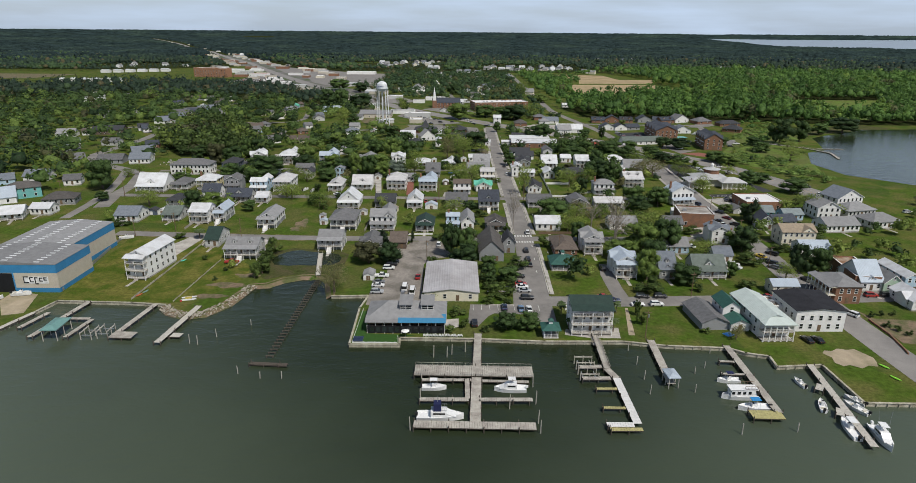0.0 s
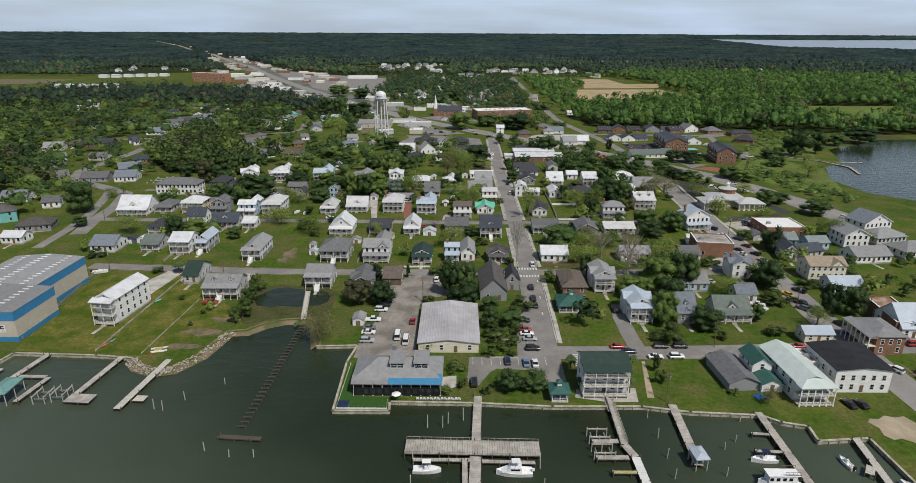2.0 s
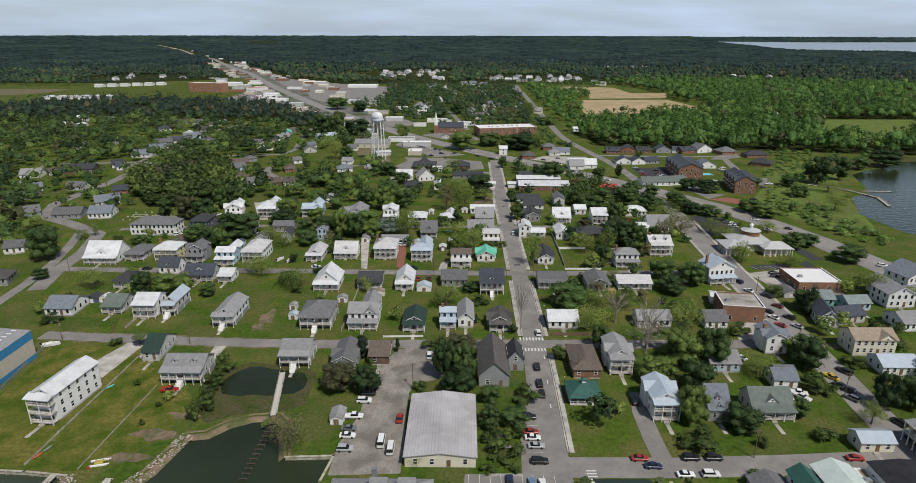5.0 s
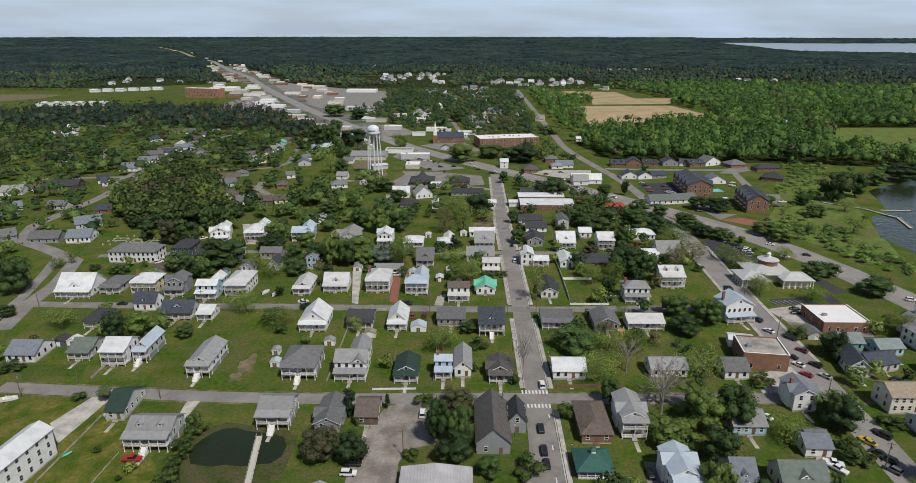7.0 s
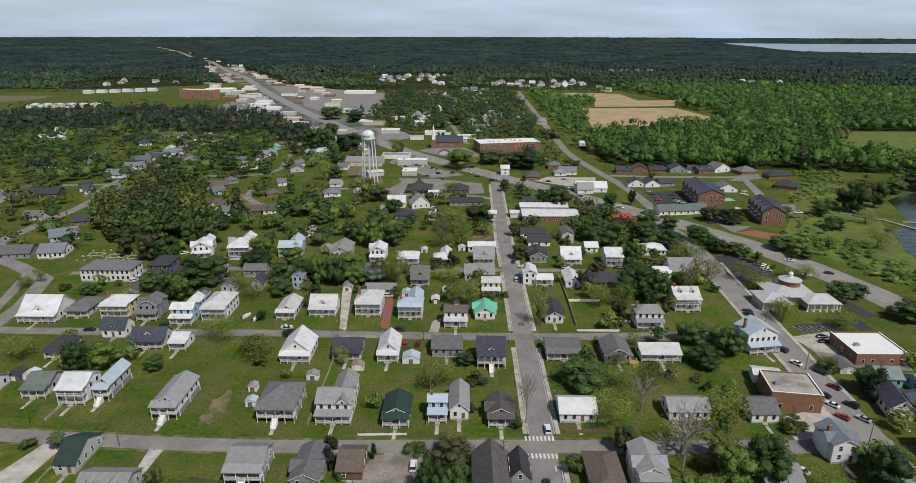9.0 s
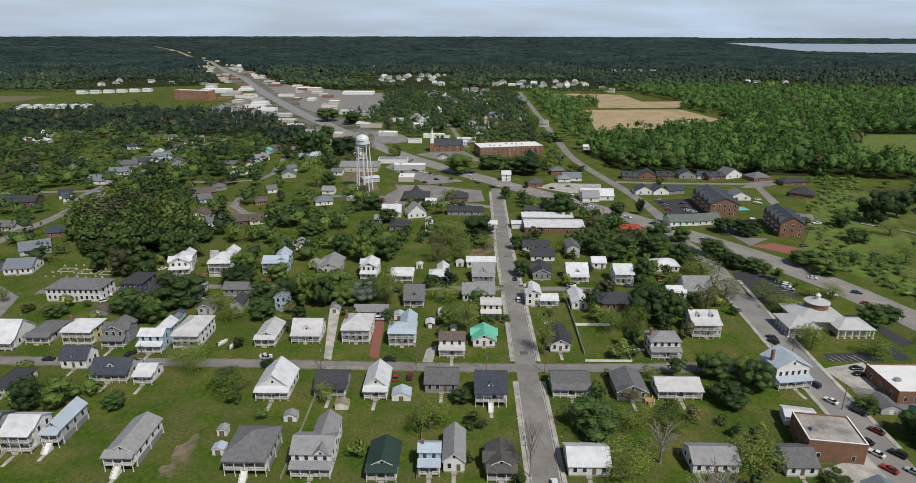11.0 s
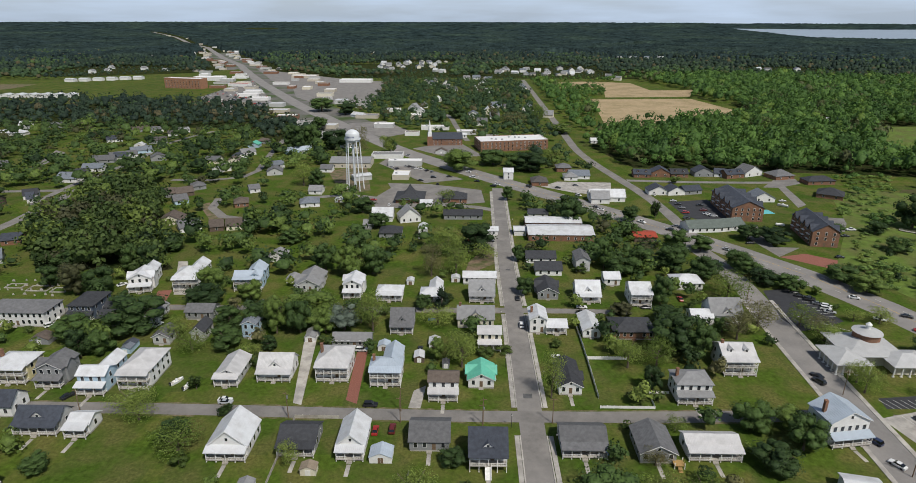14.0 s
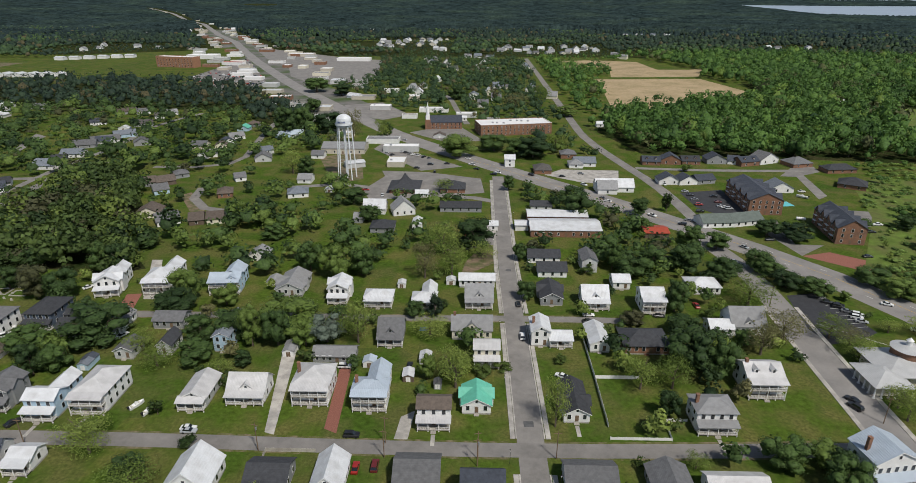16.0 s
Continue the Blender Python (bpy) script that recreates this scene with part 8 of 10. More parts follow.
for k, (pts, gap, keep, w, h) in enumerate((
        ([(42, 205), (105, 205), (122, 260), (42, 260)], 8.5, 0.5, 6.5, 6.0),
        ([(40, 268), (100, 268), (108, 330), (40, 330)], 8.5, 0.55, 6.5, 6.0),
        ([(40, 340), (128, 340), (140, 432), (40, 432)], 8.5, 0.58, 6.5, 6.0),
        ([(128, 195), (200, 195), (262, 330), (150, 330)], 9.0, 0.45, 6.5, 5.5),
        ([(150, 340), (262, 330), (245, 440), (150, 450)], 10.0, 0.09, 4.5, 3.8),
        ([(-185, 270), (20, 270), (20, 328), (-185, 328)], 9.0, 0.16, 5.0, 4.5),
        ([(-175, 356), (20, 356), (20, 440), (-165, 440)], 8.5, 0.45, 7.0, 6.5),
        ([(-190, 205), (20, 205), (20, 258), (-190, 258)], 10.0, 0.06, 4.0, 3.5),
        ([(105, 440), (300, 470), (200, 520), (100, 520)], 9.0, 0.25, 5.5, 5.0))):
    YARDS += [q for q in scatter(pts, gap, w, h, 200 + k, keep, 0.5) if not any(math.hypot(q[0] - a, q[1] - b) < 0.35 * (q[2] + c) for a, b, c in TREES) and not inside(q[0], q[1], [(-82, 212), (-42, 212), (-42, 250), (-82, 250)]) and not any(inside(q[0], q[1], o) for o in LAWNS)]
woods("garden_trees", YARDS[0::3], OAK_LEAF, "dark green garden trees between the houses", 150, 141)
woods("garden_trees", YARDS[1::3], ASH_LEAF, "light green garden trees between the houses", 150, 142)
woods("garden_shrubs", [(a, b, c * 0.75, d * 0.6) for a, b, c, d in YARDS[2::3]], SHRUB_LEAF, "dense green garden shrubs between the houses", 120, 143)
woods("creek_brush", dry(scatter(BRUSH, 5.0, 5.0, 1.6, 301, 0.45, 2.0) + scatter(BRUSH2, 5.2, 6.0, 2.6, 302, 0.75, 1.0)), BRUSH_LEAF, "bright green brush along the creek marsh", 60, 144)


far_rng = random.Random(77)
ESTATES = []
FARSPOTS = []   # estates of pale houses among the far woods: corners of each, and how many
for (x0, y0, x1, y1), count in (((-235, 1690, -140, 1930), 14), ((-125, 1600, -45, 1960), 18), ((70, 1525, 300, 1720), 40), ((285, 1435, 320, 1520), 5), ((690, 1690, 810, 1730), 5),
                                ((720, 1250, 800, 1500), 6), ((-1150, 2150, -800, 2400), 8), ((420, 2130, 620, 2190), 6), ((-900, 1560, -700, 1700), 6), ((-420, 2300, -250, 2420), 5)):
    ESTATES.append((x0, y0, x1, y1))
    for i in range(count):
        px, py = far_rng.uniform(x0, x1), far_rng.uniform(y0, y1)
        if any(abs(px - a) < 15 and abs(py - b) < 22 for a, b in FARSPOTS) or near_line(px, py, ROADS[6][0], 45):
            continue
        FARSPOTS.append((px, py))
        house(px, py, far_rng.uniform(10, 16), 11, far_rng.uniform(-30, 30), far_rng.choice((1, 1.5, 2)), far_rng.choice("xy"), far_rng.choice(("W", "LG", "LG", "G", "LN")), far_rng.choice(("W", "W", "CR", "LG")), "")
BAY_SHORE = [far(x, y) for x, y in ((3200, 9200), (3455, 8780), (3000, 7200), (2700, 6000), (2460, 5150), (2300, 4480), (2420, 4250), (2700, 4045), (3600, 3300), (7000, 5000), (7000, 9000), (4600, 8300), (4000, 8500))]


def open_land(x, y, r):
    """Where the far forest is broken: the highway and its shops, the estates, the fields, the bay and a few clearings."""
    return (near_line(x, y, ROADS[6][0], 75 if r < 2500 else 34) or any(abs(x - q[0]) < 13 and -30 < y - q[1] < 16 for q in FARSPOTS)
            or any(inside(x, y, p) for p in AREAS[-40:]) or inside(x, y, BAY_SHORE) or noise.noise(Vector((x / 520, y / 300, 11))) > 0.52)


def canopy_sheet():
    """The far forest: one lumpy sheet of tree tops that goes on to the horizon."""
    rings, r = [], 1900.0
    while r < 4780:
        rings.append(r)
        r += max(14.0, 6.4e-6 * r * r) if r < 2600 else 19.0
    n = 760
    v = []
    for r in rings:
        rough = max(0.22, min(1.0, (4700 - r) / 2000))
        for k in range(n):
            a = radians(-46 + 92 * k / (n - 1) + random.uniform(-0.05, 0.05))
            rr = r * (1 + random.uniform(-0.003, 0.003))
            x, y = 8 + rr * math.sin(a), 110 + rr * math.cos(a)
            h = land(x, y) + (10 + 5 * noise.noise(Vector((x / 130, y / 130, 3)))) * max(0.3, rough) + rough * (5 * noise.noise(Vector((x / 22, y / 22, 0))) + 7.0 * random.random())
            v.append((x, y, land(x, y) - 4.0 if (r < 2350 and random.random() > (r - 1850) / 500) or open_land(x, y, r) else h))
    idx = np.arange(len(rings) * n).reshape(len(rings), n)
    f = np.stack([idx[:-1, :-1], idx[1:, :-1], idx[1:, 1:], idx[:-1, 1:]], 2).reshape(-1, 4)[:, ::-1]
    me = from_arrays("far_woods", np.array(v), f, HAZED_WOODS)
    tagged(new("far_woods", me), "dark forest, haze put into its colour, reaching the flat horizon", "woods", "", "stuff")


# the lifted, bluish base colour carries the haze of distance
HAZED_WOODS = surface("hazed_far_forest", (0.027, 0.043, 0.042), 1.0, 0.6, 42.0, 1.0, 9.0, second=(0.044, 0.068, 0.052), patch=240.0, amount=0.1, gloss=0.0, own=0.0)
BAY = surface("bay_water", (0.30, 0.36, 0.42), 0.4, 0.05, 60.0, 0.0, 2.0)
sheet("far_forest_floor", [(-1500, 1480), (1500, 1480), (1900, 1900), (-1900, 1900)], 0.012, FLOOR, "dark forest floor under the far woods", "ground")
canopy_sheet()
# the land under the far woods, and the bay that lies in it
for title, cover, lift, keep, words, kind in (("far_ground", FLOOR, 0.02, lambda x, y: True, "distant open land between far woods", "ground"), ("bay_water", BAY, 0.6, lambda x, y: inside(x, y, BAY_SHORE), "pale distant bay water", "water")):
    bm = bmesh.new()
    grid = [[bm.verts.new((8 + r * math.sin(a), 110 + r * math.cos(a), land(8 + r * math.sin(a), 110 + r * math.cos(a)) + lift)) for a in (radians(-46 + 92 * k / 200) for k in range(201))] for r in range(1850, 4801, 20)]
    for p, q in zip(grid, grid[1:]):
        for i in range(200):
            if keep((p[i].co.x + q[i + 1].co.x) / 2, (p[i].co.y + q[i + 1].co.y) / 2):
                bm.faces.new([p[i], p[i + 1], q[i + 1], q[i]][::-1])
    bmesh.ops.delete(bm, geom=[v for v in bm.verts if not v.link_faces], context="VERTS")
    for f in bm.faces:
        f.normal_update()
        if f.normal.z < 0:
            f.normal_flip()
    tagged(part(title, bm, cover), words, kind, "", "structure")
spread = []
y = 1410.0
while y < 2350:
    x = -0.86 * y
    while x < 0.86 * y:
        px, py, k = x + far_rng.uniform(-6, 6), y + far_rng.uniform(-6, 6), far_rng.uniform(0.75, 1.4)
        if (py > 1500 or px < -560 or px > 800) and not (px > 330 and py < 1580 - 0.2 * (px - 330)) and not open_land(px, py, math.hypot(px, py)):
            k *= 0.42 if any(a - 15 < px < c + 15 and b - 110 < py < d + 10 for a, b, c, d in ESTATES) else 1.0
            spread.append((px, py, 14.5 * k, 14.0 * k * far_rng.uniform(0.85, 1.2)))
        x += 13.5
    y += 13.5
woods("far_tree_belt", [q for q in spread if noise.noise(Vector((q[0] / 210, q[1] / 210, 5))) < 0.12], PINE_LEAF, "dark pine woods beyond the highway strip", -9, 161)
woods("far_tree_belt", [q for q in spread if noise.noise(Vector((q[0] / 210, q[1] / 210, 5))) >= 0.12], MID_LEAF, "green mixed woods beyond the highway strip", -9, 171)

# ---- waterfront: piers, piles and boats ----
def pile_mesh():
    bm = bmesh.new()
    tube(bm, 0, 0, 0, 0.93, 0.16, 0.13, 8)
    tube(bm, 0, 0, 0.93, 1.0, 0.14, 0.05, 8)
    return mesh_of("piling", bm, PILE)


PILE_MESH = pile_mesh()
GREYPILE = (lambda q: (tube(q, 0, 0, 0, 1.0, 0.16, 0.12, 8), mesh_of("piling", q, PLANK))[1])(bmesh.new())


def pier(pts, width, label, z=0.35, railing=False, pale=None):
    """A timber pier along a line: deck planks, stringers and piles."""
    p = thing("pier", pose(0, 0, 0), label, "pier", "piers")
    for (ax, ay), (bx, by) in zip(pts, pts[1:]):
        u = Vector((bx - ax, by - ay, 0))
        long = u.length
        u.normalize()
        m = Matrix.Translation((ax, ay, 0)) @ Matrix.Rotation(math.atan2(u.y, u.x), 4, "Z")
        bm = bmesh.new()
        n = max(1, int(long / 0.6))
        for i in range(n):
            h = 0.02 * ((i * 7) % 3)
            box(bm, long * i / n, -width / 2 - 0.03 * (i % 2), z - 0.08 + h * 0.3, long * (i + 1) / n - 0.05, width / 2 + 0.03 * ((i + 1) % 2), z + h * 0.3)
        tagged(part("deck", bm, pale or PLANK, p, at=m), kind="stuff")
        bm = bmesh.new()
        for s in (-width / 2 + 0.15, width / 2 - 0.15):
            box(bm, 0, s - 0.08, z - 0.36, long, s + 0.08, z - 0.09)
        part("stringer", bm, PILE, p, at=m)
        for i in range(int(long / 4.2) + 1):
            for s in (-1, 1):
                part("piling", PILE_MESH, None, p, at=m @ pose(min(long, i * 4.2), s * (width / 2 + 0.12), -2.6) @ Matrix.Diagonal((1, 1, 2.6 + z + (0.7 if i % 2 == 0 else 0.05), 1)))
        if railing:
            for s in (-1, 1):
                bm = bmesh.new()
                rail(bm, 0.1, s * (width / 2 - 0.1), long - 0.1, s * (width / 2 - 0.1), z, 1.5)
                part("rail", bm, PLANK, p, at=m)
    return p


VINYL = surface("white_vinyl_planks", (0.70, 0.69, 0.66), 0.7, 0.08, 0.8, 0.3, 0.1)
PALEDECK = surface("bleached_planks", (0.50, 0.47, 0.41), 0.9, 0.15, 0.6, 0.4, 0.1)
MOSSDECK = surface("yellow_painted_planks", (0.42, 0.38, 0.17), 0.9, 0.2, 0.6, 0.4, 0.1)
pier([(7.0, 169), (5.9, 146.6)], 2.2, "grey timber walkway out to the town dock")
pier([(5.8, 143.6), (4.9, 123.8)], 2.6, "grey timber spine of the town dock")
pier([(-11.2, 146.9), (21.4, 146.2)], 5.2, "broad grey timber dock with railings and benches", 0.6, True)
pier([(-9, 142.4), (4.4, 142.4)], 1.1, "narrow timber finger dock")
pier([(7.2, 142.0), (19.8, 141.6)], 1.1, "narrow timber finger dock")
pier([(-9.1, 133.2), (3.5, 133.2)], 1.5, "narrow timber finger dock with mooring piles")
pier([(6.3, 133.2), (19.9, 133.3)], 1.5, "narrow timber finger dock with mooring piles")
pier([(-9.9, 122.8), (19.4, 122.2)], 2.7, "long outer timber dock")
pier([(3.2, 142), (3.2, 133.6)], 1.2, "short timber link dock")
pier([(43.2, 168), (42.4, 148.4)], 1.8, "timber gangway from the white house", 0.5, True)
pier([(42.4, 148.4), (43.9, 143.8)], 2.0, "grey timber pier with a bent line")
pier([(43.9, 143.8), (44.0, 123.4)], 2.0, "white vinyl pier arm out to the end platform", 0.35, False, VINYL)
pier([(36.5, 123.0), (43.0, 123.0)], 1.8, "white vinyl end platform", 0.35, False, VINYL)
pier([(36.9, 121.2), (44.6, 121.2)], 1.2, "yellow painted outer edge of the end platform", 0.35, False, MOSSDECK)
for a, b in (((34.7, 149.7), (41.3, 149.8)), ((34.5, 143.6), (42.3, 143.7))):
    pier([a, b], 1.5, "short timber dock with a boat lift")
for a, b in (((37.2, 138.6), (42.8, 138.6)), ((37.1, 130.1), (42.8, 129.9))):
    pier([a, b], 0.9, "narrow yellowed finger dock", 0.3, False, MOSSDECK)
pier([(59.7, 165.5), (58.0, 141.0)], 2.2, "timber pier with a small roof at its end")
pier([(81.4, 162), (80.3, 128)], 2.0, "long timber pier with a tan end deck", 0.5, False)
pier([(73, 127.3), (80.8, 127.0)], 3.4, "tan timber end deck", 0.5, False, MOSSDECK)
for a, b in (((75.7, 153.2), (80.0, 152.8)), ((73.6, 146.4), (79.9, 146.0)), ((72.9, 138.9), (79.4, 138.4))):
    pier([a, b], 0.9, "narrow timber finger dock")
pier([(100.7, 151.0), (95.6, 115)], 1.8, "pale timber pier beside the grass point", 0.5, False, PALEDECK)
for a, b in (((95.9, 138.2), (98.0, 141)), ((94.9, 127), (96.6, 130))):
    pier([a, b], 1.8, "short timber finger dock", 0.5, False, PALEDECK)
pier([(-129.7, 165), (-126.2, 191)], 1.8, "timber pier with a covered boat lift")
pier([(-118.9, 165), (-117.6, 177.4)], 1.5, "grey timber finger dock")
pier([(-126.6, 177.8), (-118.6, 177.7)], 1.4, "grey timber cross dock")
pier([(-104.6, 169), (-102.6, 189)], 1.8, "timber pier with a square end deck")
pier([(-105.8, 167), (-98.6, 166.6)], 4.0, "square timber end deck")
pier([(-89.6, 162.0), (-87.3, 188)], 2.0, "bleached timber pier off the rocky point", 0.35, False, PALEDECK)
pier([(-87.6, 167.4), (-84.4, 167.2)], 2.6, "small floating platform beside the pier", 0.1, False, PALEDECK)
pier([(-146, 160), (-139.5, 182)], 1.6, "pale timber pier beside the boat yard", 0.35, False, PALEDECK)
pier([(-137, 171), (-134.6, 182)], 1.6, "short grey floating dock")
pier([(-52.9, 215.6), (-57.0, 240)], 1.8, "wooden footbridge over the marsh", 0.5, True, PALEDECK)
pier([(297, 497), (318, 496)], 1.6, "long wooden dock on the creek", 0.4, False, PALEDECK)
pier([(268, 518), (288, 500), (297, 478), (290, 455)], 1.8, "boardwalk along the creek marsh", 0.5, True, PALEDECK)


def roof_stand(x, y, w, d, yaw, h, material, label):
    b = thing("boat_lift", pose(x, y, 0, 0, 0, yaw), label, "boat lift", "boat lifts")
    for u in (-w / 2, w / 2):
        for v in (-d / 2, 0, d / 2):
            part("piling", GREYPILE, None, b, at=pose(u, v, -2.6) @ Matrix.Diagonal((1, 1, h + 2.6, 1)))
        bm = bmesh.new()
        box(bm, u - 0.12, -d / 2, h - 0.5, u + 0.12, d / 2, h - 0.25)
        part("beam", bm, PLANK, b)
    if material:
        bm = bmesh.new()
        hip_roof(bm, -w / 2, w / 2, -d / 2, d / 2, h, 0.8, 0.4)
        part("roof", bm, material, b)
    else:
        for v in (-d / 2 + 0.8, d / 2 - 0.8):
            bm = bmesh.new()
            box(bm, -w / 2, v - 0.1, 0.2, w / 2, v + 0.1, 0.4)
            part("cradle", bm, METAL, b)


roof_stand(-123.4, 168.5, 4.2, 8, 3, 3.0, surface("faded_teal_roof", (0.14, 0.27, 0.25), 0.6, 0.12, 1.0, 0.2, 0.15), "timber boat lift under a faded teal roof")
roof_stand(58.2, 142.6, 2.6, 4.2, 4, 2.6, ROOFS["LB"], "small pale roof over the pier's end")
for x, y, yaw in ((-113, 168, 2), (-108.6, 169, 2), (36.6, 151.6, 90), (36.6, 145.6, 90)):
    roof_stand(x, y, 3.2, 5, yaw, 1.7, None, "open timber boat lift with steel cradles")

for i in range(30):
    t = i / 29
    x, y = -52.3 - 1.6 * t, 212.5 - 57 * t
    p = thing("mooring", pose(x, y, 0), "dark old pier pile pair with a rotten cap", "piling", "ruined pier piles")
    for s in (-0.9, 0.9):
        part("piling", PILE_MESH, None, p, at=pose(s, 0, -2.6) @ Matrix.Diagonal((1.1, 1.1, 2.5 + 0.25 * math.sin(i * 5.1 + s), 1)))
    bm = bmesh.new()
    box(bm, -1.2, -0.12, -0.4, 1.2, 0.12, -0.15)
    part("cap", bm, PILE, p)
pier([(-58.2, 151.2), (-47.4, 150.4)], 1.4, "dark rotten end of a ruined pier", -0.1, False, PILE)
for x, y, h in ((-60.1, 146.7, 1.6), (-53.4, 144.4, 1.2), (-47.5, 144.4, 1.4), (-78, 163, 2.2), (-80.6, 163.7, 2.4), (-6.4, 156.3, 3.0), (-2.5, 156.3, 2.6), (-1.1, 158, 2.4), (3, 159.5, 3), (-8.9, 133.6, 3.2), (-8.9, 141.8, 3.2), (13.7, 130.9, 3.4), (20.9, 141, 3),
                (20.6, 133, 3.2), (20.2, 125, 3), (52, 152.7, 2), (51.8, 145, 2), (51.3, 137.9, 2), (70.8, 151.3, 1.2), (68.1, 120.9, 2.2), (82, 122.1, 1.8), (63.5, 138.8, 1.6), (51.8, 161.1, 1.8), (75.8, 159.7, 1.2), (67.1, 148.2, 1.2), (-10.6, 122, 3), (20.3, 121, 3), (-66, 176, 1.2), (-74, 168, 2.0)):
    p = new("mooring_pile", GREYPILE)
    p.matrix_basis = pose(x, y, -3, 2 * math.sin(x), 2 * math.cos(y)) @ Matrix.Diagonal((1, 1, 3 + h, 1))
    tagged(p, "grey weathered mooring pile standing in the water", "piling", "mooring piles")

HULL = surface("white_gelcoat", (0.80, 0.80, 0.78), 0.25, 0.04, 1.0, 0.0, 0.2, gloss=0.5)
NAVY = surface("navy_canvas", (0.015, 0.02, 0.07), 0.8, 0.1, 0.5, 0.2, 0.1)
SKYCANVAS = surface("bright_blue_canvas", (0.03, 0.22, 0.50), 0.8, 0.1, 0.5, 0.2, 0.1)
CREAM = surface("cream_deck", (0.62, 0.58, 0.48), 0.6, 0.06, 0.5, 0.1, 0.1)


def hull_mesh(long, beam, free):
    """A pointed hull with a sheer line; the bow is towards +x."""
    bm = bmesh.new()
    rows = []
    for i in range(11):
        t = i / 10
        half = beam / 2 * (1 - max(0, (t - 0.45) / 0.55) ** 2.2) * (0.9 + 0.1 * min(1, t * 4))
        half = max(half, 0.03)
        z = free * (1 + 0.35 * t * t)
        x = -long / 2 + long * t
        rows.append([bm.verts.new(q) for q in ((x - (0.12 * long * t * t if t > 0.9 else 0), 0, -0.35), (x, half * 0.75, -0.05), (x, half, z), (x, half * 0.86, z), (x, half * 0.8, z - 0.3), (x, -half * 0.8, z - 0.3), (x, -half * 0.86, z), (x, -half, z), (x, -half * 0.75, -0.05))])
    for p, q in zip(rows, rows[1:]):
        for k in range(9):
            bm.faces.new([p[k], p[(k + 1) % 9], q[(k + 1) % 9], q[k]])
    bm.faces.new(rows[0][::-1])
    bm.faces.new(rows[-1])
    bmesh.ops.recalc_face_normals(bm, faces=bm.faces[:])
    return mesh_of("hull", bm, HULL)


